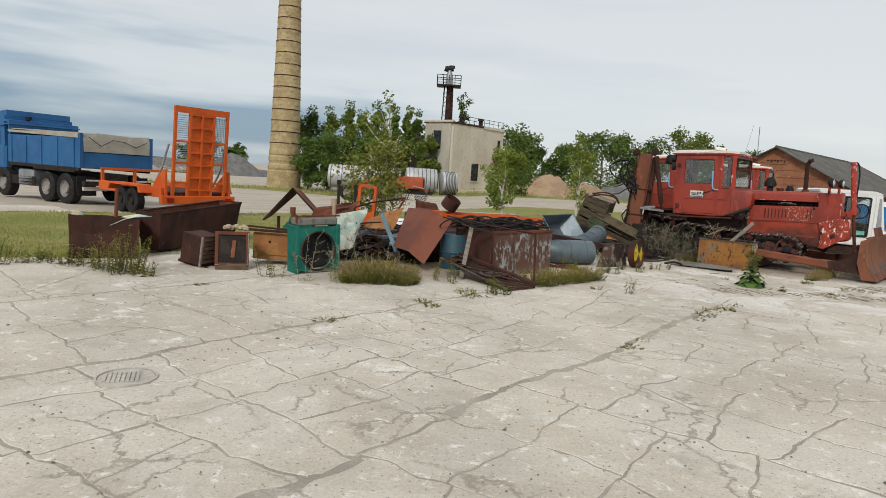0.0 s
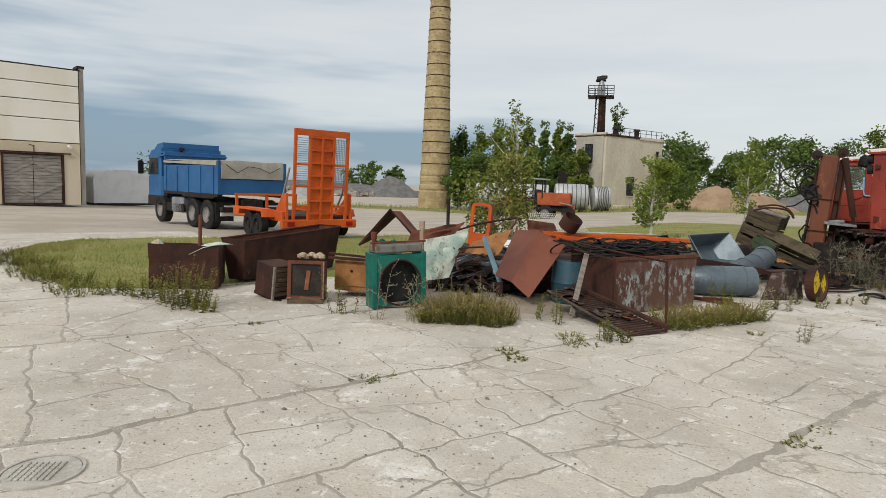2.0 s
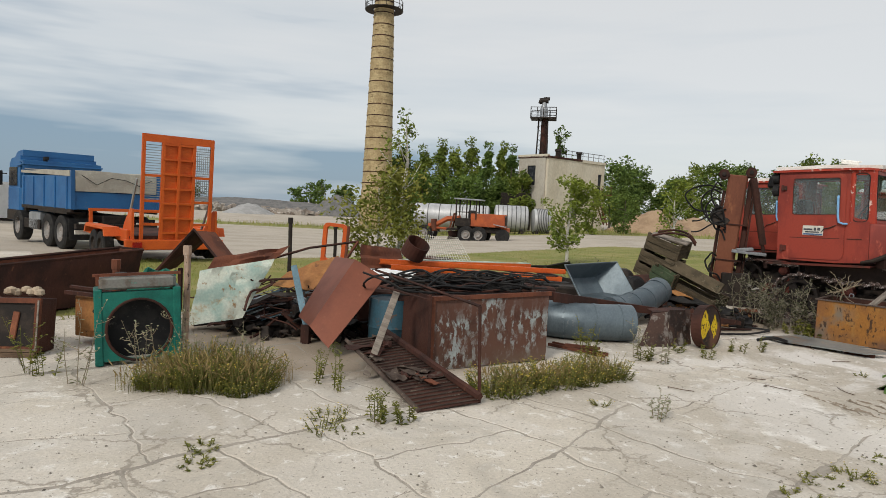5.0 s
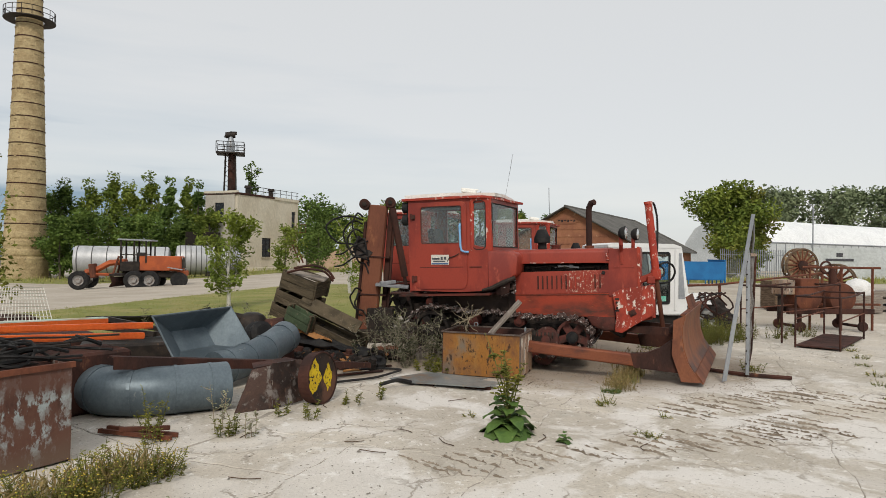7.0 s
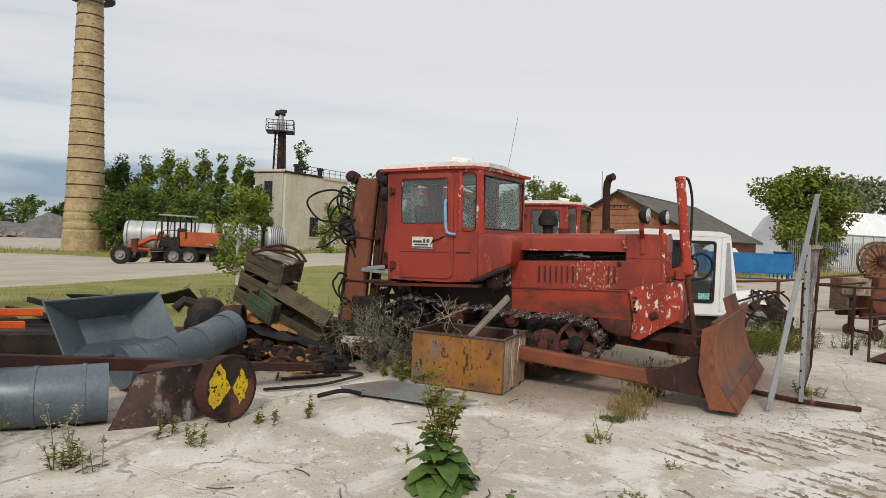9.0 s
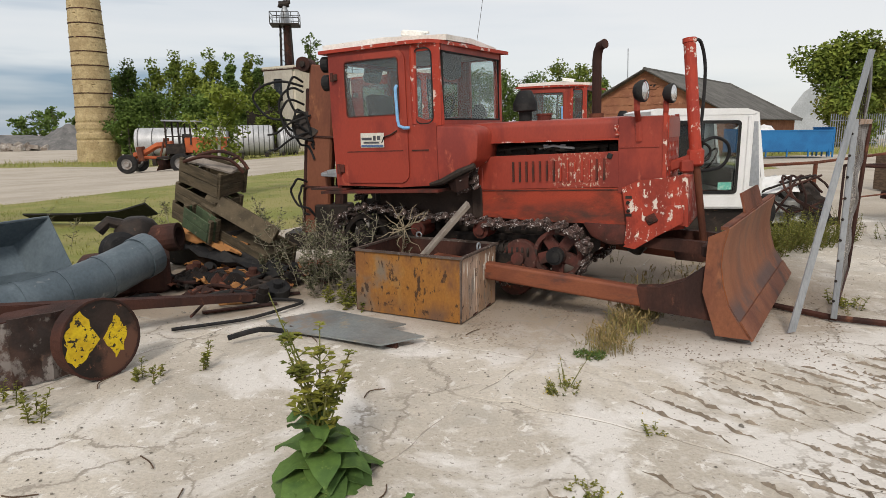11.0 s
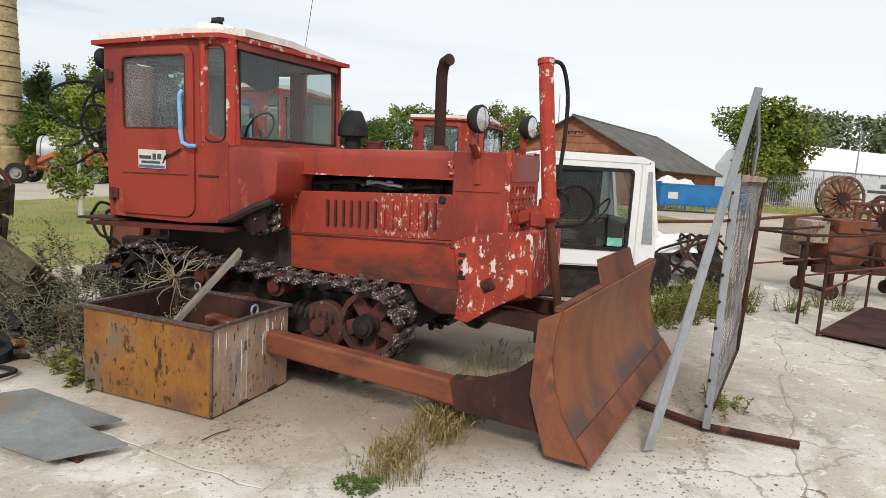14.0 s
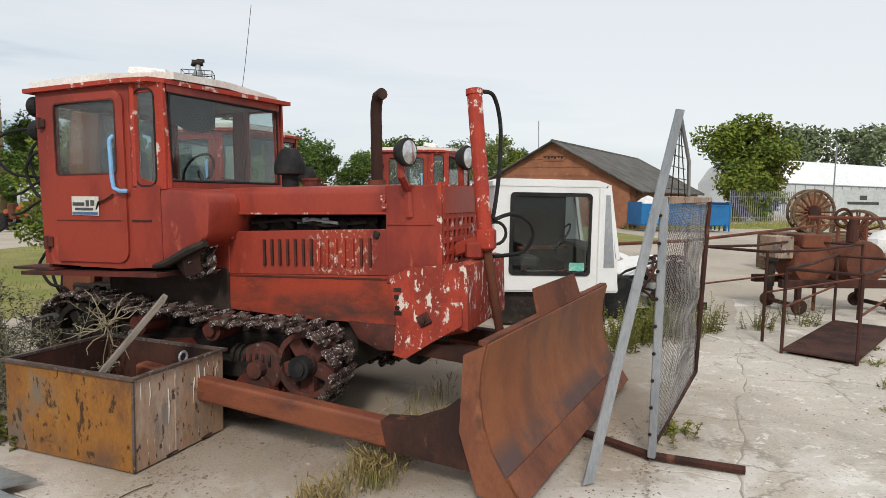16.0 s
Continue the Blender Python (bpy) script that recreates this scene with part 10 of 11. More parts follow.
part("valve", Geo().cyl((-0.2, 0.2, 0.5), (-0.2, 0.2, 0.95), 0.07, n=10).cyl((-0.2, 0.2, 0.95), (-0.2, 0.2, 1.0), 0.12, n=10), DARK, wg)
part("stack", Geo().cyl((1.4, 0.3, 1.3), (1.4, 0.3, 1.62), 0.10, n=12).cyl((1.4, 0.3, 1.62), (1.4, 0.3, 1.72), 0.07, n=12), RUST_DARK, wg)
for x in (0.2, 2.0):
    for y in (-0.05, 0.85):
        part("wheel", Geo().lathe([(0.06, -0.04), (0.13, -0.04), (0.14, 0), (0.13, 0.04), (0.06, 0.04)], 18, pose(x, y, 0.15, 90)), RUST_DARK, wg)
    part("axle", Geo().cyl((x, -0.05, 0.15), (x, 0.85, 0.15), 0.04, n=8).box(0.08, 0.08, 0.40, x, 0.0, 0.34).box(0.08, 0.08, 0.40, x, 0.8, 0.34), RUST_DARK, wg)


def pen(m, w, d, h, label, tray=True):
    p = thing("pipe_frame", label, "frame", m, "pipe frames")
    for x in (0, w):
        for y in (0, d):
            part("leg", Geo().tube([(x, y, 0.0), (x, y, h)], 0.019, 6), RUST_DARK, p)
    for y in (0, d):
        part("rail", Geo().tube([(0, y, h), (w * 0.5, y + 0.03, h - 0.03), (w, y, h + 0.02)], 0.02, 6), RUST_DARK, p)
        part("rail", Geo().tube([(0, y, h * 0.55), (w, y, h * 0.56)], 0.014, 6), RUST, p)
    for x in (0, w):
        part("rail", Geo().tube([(x, 0, h), (x, d, h)], 0.02, 6), RUST_DARK, p)
    # flat dark sheet on the ground between the legs
    if tray:
        part("tray", Geo().box(w, d, 0.02, w / 2, d / 2, 0.04, (0, 0, 0)), RUST_DARK, p)


pen(pose(13.6, 15.07, 0, 0, 0, 32.7), 2.55, 0.74, 0.98, "rusty pipe frame over a flat dark sheet")
pen(pose(13.42, 16.25, 0, 0, 0, 21), 2.7, 0.85, 1.12, "taller rusty pipe frame beside a machine", False)
lf = thing("lifting_frame", "tall thin rusty frame with loops of pipe", "frame", pose(15.9, 18.0, 0, 0, 0, -10))
for x in (0, 0.8, 1.6):
    part("upright", Geo().cyl((x, 0, 0), (x, 0, 1.5), 0.03, n=6), RUST, lf)
part("rail", Geo().tube([(-0.2, 0, 1.5), (1.8, 0, 1.5)], 0.03, 6), RUST, lf)
part("rail", Geo().tube([(-0.2, 0, 0.62), (1.8, 0, 0.62)], 0.03, 6), RUST, lf)
part("ring", Geo().tube([(0.4 + 0.14 * math.cos(t), 0, 1.5 + 0.14 * math.sin(t)) for t in [2 * math.pi * k / 14 for k in range(14)]], 0.025, 5, True), RUST_DARK, lf)
solid("rail_barrier", Geo().tube([(10.9, 18.2, 1.0), (14.5, 19.4, 1.02), (19.0, 20.6, 1.3)], 0.03, 6).cyl((11.0, 18.2, 0), (11.0, 18.2, 1.05), 0.04, n=6).cyl((14.5, 19.4, 0), (14.5, 19.4, 1.05), 0.04, n=6).cyl((19.0, 20.6, 0), (19.0, 20.6, 1.3), 0.04, n=6).tube([(10.9, 18.2, 0.62), (14.5, 19.4, 0.64)], 0.022, 6), RUST, "long rusty pipe rail behind the machines", "rail")


PALE_BOARD = stuff("pale_reel_boards", (0.40, 0.29, 0.18), (0.32, 0.22, 0.13), (0.48, 0.37, 0.25), 3, 50, rough=0.85, bump=0.2, vary=0.12)


def reel(x, y, z, r, yaw, label, boarded=False):
    w = thing("cable_reel", label, "cable reel", pose(x, y, z, 0, 0, yaw), "cable reels")
    for s in (-0.13, 0.13):
        part("rim", Geo().tube([(r * math.cos(t), s, r + r * math.sin(t)) for t in [2 * math.pi * k / 32 for k in range(32)]], 0.04, 6, True), WOOD_BROWN, w)
        for k in range(8):
            a = math.pi * k / 8
            part("spoke", Geo().tube([(-r * math.cos(a), s, r - r * math.sin(a)), (r * math.cos(a), s, r + r * math.sin(a))], 0.028, 5), RUST, w)
    part("hub", Geo().cyl((0, -0.2, r), (0, 0.2, r), 0.16, n=14), RUST_DARK, w)
    if boarded:
        for i in range(7):
            x = r * (-0.84 + 0.28 * i)
            part("board", Geo().box(r * 0.26, 0.03, 1.9 * math.sqrt(r * r - x * x), x, 0.02, r, c=0.005), PALE_BOARD, w)


reel(20.8, 23.2, 0.95, 0.54, -12, "wooden and steel cable reel standing on a block", True)
solid("reel_block", Geo().box(1.9, 0.9, 0.95, 0, 0, 0.475, c=0.02), WOOD_BROWN, "timber block under the cable reel", "timber block", pose(20.6, 23.2, 0, 0, 0, -12))
reel(23.2, 24.0, 0.28, 0.62, -60, "rusty cable reel lying at a slant")
solid("pallet_stack", Geo().box(3.4, 1.2, 0.14, 0, 0, 0.10).box(3.4, 1.2, 0.14, 0, 0, 0.34).box(3.3, 1.1, 0.2, 0, 0, 0.56).box(0.2, 1.2, 0.6, -1.2, 0, 0.3).box(0.2, 1.2, 0.6, 1.2, 0, 0.3), WOOD_GREY, "stack of grey timber by the cable reels", "timber stack", pose(24.2, 22.6, 0, 0, 0, -10))
sack(21.8, 21.9, 0.55, 0.42, 21, "white plastic sack on timber")
solid("sack_block", Geo().box(1.2, 0.8, 0.56, 0, 0, 0.28, c=0.03), WOOD_GREY, "timber crate under a white sack", "crate", pose(21.8, 21.9, 0))
wk = thing("wrecked_bodywork", "crumpled grey and white vehicle bodywork", "bodywork", pose(12.7, 18.0, 0, 0, 0, -10))
part("fender", crumple((-0.5, 0, 0.1), (0.5, -0.1, 0.15), (0.35, 0.4, 0.9), (-0.55, 0.4, 0.8), 0.01, 0.2, 91, 10), stuff("grey_primer", (0.40, 0.405, 0.39), (0.30, 0.305, 0.295), None, 3, 40, rough=0.6, bump=0.05), wk)
part("panel", crumple((0.2, -0.2, 0.05), (1.1, 0.0, 0.1), (0.9, 0.5, 0.75), (0.1, 0.3, 0.7), 0.01, 0.18, 92, 10), DARK, wk)
part("tyre", Geo().lathe([(0.17, -0.09), (0.29, -0.10), (0.32, -0.05), (0.32, 0.05), (0.29, 0.10), (0.17, 0.09)], 22, pose(-0.35, -0.16, 0.32, 90, 0, 12)), BLACK, wk, smooth=True)
part("panel", crumple((-0.45, -0.05, 0.62), (0.35, -0.12, 0.66), (0.45, 0.35, 0.86), (-0.4, 0.4, 0.92), 0.01, 0.12, 93, 8), WHITE, wk)
part("engine_bay", Geo().box(1.2, 0.6, 0.35, 0.3, 0.5, 0.2, c=0.05), DARK, wk)
for i in range(7):
    part("hose", Geo().tube(smooth_path([(rnd.uniform(-0.4, 0.9), -0.1, 0.3), (rnd.uniform(-0.4, 0.9), -0.2, 0.6), (rnd.uniform(-0.2, 0.9), 0.1, 0.9), (rnd.uniform(0, 1), 0.3, 0.6)], 4), 0.02, 5), rnd.choice([BLACK, DARK, RUST_DARK]), wk, smooth=True)

# ---- weeds ----
STEM_GREEN = stuff("green_stems", (0.12, 0.13, 0.035), (0.17, 0.145, 0.05), None, 4, 30, rough=0.8, bump=0)
STEM_DRY = stuff("dry_stems", (0.30, 0.25, 0.17), (0.22, 0.18, 0.12), None, 4, 30, rough=0.85, bump=0)
WEED_LEAF = stuff("weed_leaves", (0.185, 0.185, 0.03), (0.10, 0.12, 0.022), (0.31, 0.255, 0.05), 3, 20, (0.42, 0.6), (0.56, 0.68), 0.75, 0, 0, vary=0.3)
BROAD_LEAF = stuff("broad_green_leaves", (0.085, 0.15, 0.035), (0.06, 0.115, 0.03), (0.13, 0.19, 0.05), 6, 30, (0.42, 0.6), (0.56, 0.68), 0.6, 0, 0.1, vary=0.2)
STRAW = stuff("straw_coloured_grass", (0.27, 0.195, 0.085), (0.18, 0.14, 0.055), (0.38, 0.30, 0.16), 4, 20, (0.42, 0.6), (0.56, 0.68), 0.85, 0, 0, vary=0.3)
DRY_LEAF = stuff("grey_green_leaves", (0.26, 0.265, 0.165), (0.16, 0.165, 0.09), (0.38, 0.36, 0.27), 4, 20, (0.42, 0.6), (0.56, 0.68), 0.85, 0, 0, vary=0.3)
STEM_PALE = stuff("bleached_stems", (0.30, 0.27, 0.20), (0.18, 0.155, 0.11), None, 4, 30, rough=0.85, bump=0)
# leaf colour lowered to include the bulldozer's shadow on the bush
THISTLE = stuff("shade_darkened_thistle_leaves", (0.13, 0.135, 0.075), (0.07, 0.075, 0.04), (0.27, 0.25, 0.17), 4, 20, (0.42, 0.6), (0.54, 0.64), 0.85, 0, 0, vary=0.3)
FLOWER = stuff("yellow_flowers", (0.50, 0.38, 0.05), (0.52, 0.42, 0.12), None, 6, 20, rough=0.8, bump=0, vary=0.2)


def blade_leaf(g, p, d, length, width, rnd, curl=0.3):
    """A pointed leaf that starts at p and bends down along d."""
    d = Vector(d).normalized()
    side = d.cross(Vector((0, 0, 1)))
    side = side.normalized() if side.length > 1e-3 else Vector((1, 0, 0))
    a, b, c = p, p + d * length * 0.5, p + d * length + Vector((0, 0, -curl * length))
    k = len(g.v)
    g.v += [tuple(a), tuple(b + side * width), tuple(c), tuple(b - side * width)]
    g.f += [(k, k + 1, k + 2), (k, k + 2, k + 3)]


def weed(name, label, x, y, spread, height, stems, seed, leaves=14, leaf_len=0.06, stem=STEM_GREEN, foliage=WEED_LEAF, flowers=0, group="weeds", upright=0.25, twiggy=0, z=0.0):
    """Stems fanning from one root, each with leaves up its length and flower heads at its tip."""
    rnd = random.Random(seed)
    t = thing(name, label, "plant", pose(x, y, z), group)
    st, lf, fl = Geo(), Geo(), Geo()
    for _ in range(stems):
        a, r = rnd.uniform(0, 6.28), spread * math.sqrt(rnd.random())
        h = height * rnd.uniform(0.45, 1.0) * (1 - 0.35 * r / max(spread, 0.01))
        base = Vector((r * math.cos(a), r * math.sin(a), -0.02))
        lean = Vector((math.cos(a) * upright + rnd.gauss(0, 0.12), math.sin(a) * upright + rnd.gauss(0, 0.12), 1)).normalized()
        pts = [base, base + lean * h * 0.5, base + lean * h + Vector((rnd.gauss(0, 0.05), rnd.gauss(0, 0.05), 0)) * h]
        st.tube(pts, [0.0045, 0.0035, 0.0015], 3)
        for k in range(leaves):
            f = (k + rnd.random()) / leaves
            p = pts[0].lerp(pts[1], f * 2) if f < 0.5 else pts[1].lerp(pts[2], f * 2 - 1)
            b = rnd.uniform(0, 6.28)
            d = Vector((math.cos(b), math.sin(b), rnd.uniform(0.1, 0.9)))
            blade_leaf(lf, p, d, leaf_len * rnd.uniform(0.6, 1.4) * (1.15 - 0.6 * f), leaf_len * 0.22, rnd)
        for k in range(twiggy):
            f = rnd.uniform(0.35, 0.95)
            p = pts[0].lerp(pts[1], f * 2) if f < 0.5 else pts[1].lerp(pts[2], f * 2 - 1)
            q = p + Vector((rnd.gauss(0, 1), rnd.gauss(0, 1), rnd.uniform(0.2, 1.2))).normalized() * h * rnd.uniform(0.08, 0.22)
            st.tube([p, p.lerp(q, 0.5) + Vector((0, 0, -0.01)), q], [0.003, 0.003, 0.002], 3)
            for e in range(3):
                blade_leaf(lf, p.lerp(q, 0.4 + 0.3 * e), Vector((rnd.gauss(0, 1), rnd.gauss(0, 1), 0.6)), leaf_len * 0.7, leaf_len * 0.2, rnd)
        for k in range(flowers):
            p = pts[2] + Vector((rnd.gauss(0, 0.02), rnd.gauss(0, 0.02), rnd.uniform(-0.05, 0.02)))
            s = rnd.uniform(0.004, 0.008)
            fl.add([p + Vector(v) * s for v in ((1, 0, 0), (0, 1, 0), (-1, 0, 0), (0, -1, 0), (0, 0, 1))], [(0, 1, 4), (1, 2, 4), (2, 3, 4), (3, 0, 4)])
    tagged(part("stem", st, stem, t), kind="stuff")
    tagged(part("leaf", lf, foliage, t), kind="stuff")
    if fl.v:
        tagged(part("flower", fl, FLOWER, t), kind="stuff")
    return t


# big flowering clumps beside the radiator and the tank
for i in range(7):
    u = i / 6
    weed("flowering_weed", "bushy yellow-flowered weed growing at the scrap's edge", -1.30 + 0.72 * u, 9.28 + 0.2 * u + 0.22 * ((i * 5) % 3 - 0.6), 0.16 + 0.05 * ((i * 3) % 4), (0.30, 0.46, 0.40, 0.52, 0.36, 0.44, 0.26)[i] * 1.02, 70 + 20 * ((i * 3) % 4), 300 + i, 16, 0.036, STEM_GREEN, WEED_LEAF, 1, "flowering weeds", 0.5)
for i in range(5):
    u = i / 4
    weed("flowering_weed", "bushy green weed growing along the tank", 1.55 + 1.05 * u, 10.05 + 0.95 * u, 0.27, 0.36 - 0.05 * (i % 2), 84, 320 + i, 14, 0.04, STEM_GREEN, WEED_LEAF, 2, "flowering weeds", 0.5)
for x, y, r, h, n in ((-4.45, 8.75, 0.28, 0.75, 46), (-4.75, 8.95, 0.25, 0.6, 30), (-4.1, 8.6, 0.15, 0.4, 16), (-5.3, 9.1, 0.25, 0.4, 24), (-5.9, 9.2, 0.3, 0.35, 24)):
    weed("tall_weed", "tall yellowish weed by the rusty bin", x, y, r, h, n, int(x * -100), 16, 0.055, STEM_GREEN, WEED_LEAF, 3, "tall weeds", 0.2)
for x, y, h, n, dry in ((-2.6, 9.15, 0.85, 3, 0), (-2.4, 9.1, 0.55, 5, 0), (-1.95, 8.95, 0.9, 4, 1), (-1.55, 9.35, 0.85, 6, 1), (-1.2, 9.6, 0.8, 6, 1), (-0.75, 9.75, 0.75, 6, 1), (0.15, 9.6, 0.65, 5, 0), (-0.1, 9.8, 0.5, 5, 0), (0.75, 8.95, 0.4, 8, 0), (0.95, 9.0, 0.3, 6, 0), (2.95, 9.75, 0.42, 4, 1), (3.15, 11.95, 0.3, 8, 0), (3.3, 11.9, 0.55, 4, 1), (3.05, 12.1, 0.75, 3, 1),
                       (3.9, 12.35, 0.3, 5, 0), (4.4, 12.9, 0.28, 5, 0), (4.7, 13.1, 0.3, 4, 0), (3.6, 12.6, 0.25, 4, 0), (2.3, 10.9, 0.4, 10, 0), (2.5, 11.9, 0.45, 6, 0), (2.45, 12.3, 0.5, 6, 0)):
    weed("spindly_weed", "spindly upright weed on the concrete", x, y, 0.10, h, n, int(1000 + x * 37 + y * 11), 12, 0.05, STEM_DRY if dry else STEM_GREEN, DRY_LEAF if dry else WEED_LEAF, 0, "spindly weeds", 0.15, 4)
for x, y, r, h, n in ((-0.2, 8.05, 0.10, 0.10, 26), (-1.2, 6.7, 0.14, 0.06, 26), (-1.05, 6.85, 0.08, 0.05, 14), (2.05, 6.45, 0.12, 0.06, 26), (2.25, 6.75, 0.10, 0.05, 16), (0.38, 8.9, 0.14, 0.14, 24), (3.62, 8.4, 0.14, 0.10, 26), (3.4, 8.1, 0.1, 0.07, 16), (3.85, 8.75, 0.12, 0.08, 20), (-3.15, 8.18, 0.10, 0.06, 22), (0.44, 8.57, 0.10, 0.22, 12), (0.62, 8.62, 0.12, 0.07, 14),
                     (-0.1, 7.82, 0.12, 0.09, 26), (2.51, 9.99, 0.08, 0.12, 12), (4.12, 8.9, 0.11, 0.12, 26), (4.45, 9.3, 0.09, 0.07, 16), (6.9, 11.1, 0.09, 0.08, 18), (7.24, 12.33, 0.05, 0.34, 5), (7.18, 12.28, 0.10, 0.12, 26), (6.95, 11.0, 0.05, 0.14, 8), (7.5, 11.6, 0.05, 0.14, 6), (5.5, 12.1, 0.06, 0.12, 8), (-0.35, 5.4, 0.05, 0.03, 10), *((14.5 - 0.62 * i, 15.7 - 0.665 * i + 0.06 * (i % 2), 0.12, 0.09 + 0.03 * (i % 3), 22) for i in range(7))):
    weed("grass_tuft", "small yellow-green tuft growing in a crack", x, y, r, h, n, int(2000 + x * 53 + y * 17), 9, 0.03, STEM_GREEN, WEED_LEAF, 1 if h > 0.1 else 0, "tufts in the cracks", 0.6)
# dry grasses along the bulldozer
def wisp(name, label, x, y, spread, height, count, seed, material, group, seeds=0.0):
    """A tuft of fine curved blades, some with a nodding seed head."""
    rnd = random.Random(seed)
    t = thing(name, label, "grass", pose(x, y, 0), group)
    g, head = Geo(), Geo()
    for _ in range(count):
        a, r = rnd.uniform(0, 6.28), spread * math.sqrt(rnd.random())
        p = Vector((r * math.cos(a), r * math.sin(a), -0.01))
        b, h, w = rnd.uniform(0, 6.28), height * rnd.uniform(0.4, 1.0), rnd.uniform(0.0012, 0.0026)
        out, side = Vector((math.cos(b), math.sin(b), 0)), Vector((-math.sin(b), math.cos(b), 0)) * w
        bow = rnd.uniform(0.1, 0.7)
        line = [p + Vector((0, 0, h * f)) + out * h * bow * f * f - Vector((0, 0, h * 0.35 * bow * f ** 3)) for f in (0, 0.35, 0.7, 1.0)]
        k = len(g.v)
        for q, f in zip(line, (1, 0.9, 0.6, 0.15)):
            g.v += [tuple(q - side * f), tuple(q + side * f)]
        g.f += [(k + 2 * i, k + 2 * i + 1, k + 2 * i + 3, k + 2 * i + 2) for i in range(3)]
        if rnd.random() < seeds:
            head.tube([line[2], line[2].lerp(line[3], 0.6), line[3]], [0.002, 0.006, 0.002], 4)
    tagged(part("blade", g, material, t), kind="stuff")
    if head.v:
        tagged(part("seed_head", head, STRAW, t), kind="stuff")
    return t


OLIVE_GRASS = stuff("olive_dry_grass", (0.20, 0.19, 0.06), (0.13, 0.135, 0.04), (0.33, 0.25, 0.11), 4, 20, (0.42, 0.6), (0.52, 0.66), 0.85, 0, 0, vary=0.35)
for i in range(24):
    u = i / 23
    x, y = 7.66 + 0.92 * u + 0.09 * math.sin(7 * i), 12.90 + 1.02 * u + 0.09 * math.cos(5 * i)
    wisp("dry_grass", "dry straw-brown grass beside the dozer's push arm", x, y, 0.13, 0.16 + 0.14 * u, 60, 400 + i, OLIVE_GRASS if i % 3 == 0 else STRAW, "dry grass", 0.3)
for x, y in ((7.60, 12.82), (7.66, 12.88), (7.56, 12.88)):
    weed("green_tuft", "small fresh green tuft at the end of the dry grass", x, y, 0.07, 0.08, 40, int(430 + 100 * x), 8, 0.03, STEM_GREEN, BROAD_LEAF, 0, "green tufts", 0.6)
for i in range(16):
    x, y = 8.55 + 0.62 * math.sin(3.1 * i) + 0.07 * i, 14.05 + 0.42 * math.cos(4.3 * i) + 0.05 * i
    wisp("sparse_grass", "sparse dry grass in the soil behind the blade", x, y, 0.16, 0.30, 12, 470 + i, STRAW if i % 2 else OLIVE_GRASS, "sparse grass", 0.5)
for x, y, f in ((9.0, 14.3, 0), (9.3, 14.8, 0), (9.6, 15.3, 0), (10.2, 15.2, 1), (10.6, 15.6, 1), (11.0, 15.9, 1), (9.2, 16.1, 0), (10.4, 13.6, 0), (11.3, 16.4, 1), (10.9, 16.6, 1), (11.7, 16.7, 1), (9.9, 15.7, 0), (10.3, 16.1, 1), (12.3, 17.0, 1), (12.6, 16.6, 1), (13.0, 16.9, 1), (12.9, 17.4, 1), (13.9, 16.9, 1), (14.8, 17.1, 1)):
    weed("green_weed", "green weed growing round the blade" if f else "thin half-dry weed in the soil behind the blade", x, y, 0.22 if f else 0.17, 0.50 if f else 0.24, 26 if f else 6, int(3000 + 40 * x + 7 * y), 12 if f else 7, 0.05 if f else 0.035, STEM_GREEN if f else STEM_DRY, WEED_LEAF, 0, "green weeds", 0.35)
for i in range(14):
    u = i / 13
    wisp("golden_grass", "dense golden-brown grass among the flowering weeds", -1.42 + 0.95 * u, 9.22 + 0.24 * u + 0.16 * ((i * 5) % 3 - 0.8), 0.20, 0.40 - 0.10 * abs(2 * u - 1), 130, 500 + i, (OLIVE_GRASS, STRAW, OLIVE_GRASS)[i % 3], "golden grass", 0.35)
for i in range(12):
    u = i / 11
    wisp("golden_grass", "dense golden-brown grass along the tank", 1.50 + 1.15 * u, 10.0 + 1.02 * u + 0.06 * math.sin(5 * i), 0.17, 0.30, 90, 530 + i, (OLIVE_GRASS, OLIVE_GRASS, STRAW)[i % 3], "golden grass", 0.3)
for i, (x, y) in enumerate(((11.35, 16.2), (11.55, 16.5), (11.75, 16.35), (11.95, 16.7), (12.2, 16.55), (12.15, 16.95), (12.5, 16.85), (12.8, 17.15), (13.1, 17.0), (10.5, 13.75))):
    weed("green_weed", "bushy green weed beside the wrecked bodywork" if i < 9 else "green weed at the foot of the mesh panel", x, y, 0.26 if i < 9 else 0.14, 0.66 if i < 9 else 0.3, 34 if i < 9 else 12, 3500 + i, 13, 0.06, STEM_GREEN, WEED_LEAF, 0, "green weeds", 0.3)
# weeds fringing the grass island
for i in range(22):
    u = i / 21
    ex, ey = (-10.7 + 4.3 * u, 11.5 - 2.55 * u) if u < 1 else (-6.4, 9.0)
    weed("edge_weed", "pale-flowered weed fringing the grass", ex + 0.25 * math.sin(9 * i), ey + 0.22 * math.cos(7 * i), 0.26, 0.24 + 0.16 * ((i * 7) % 5) / 4, 26, 700 + i, 10, 0.045, STEM_GREEN, WEED_LEAF, 2 if i % 3 == 0 else 0, "edge weeds", 0.45)
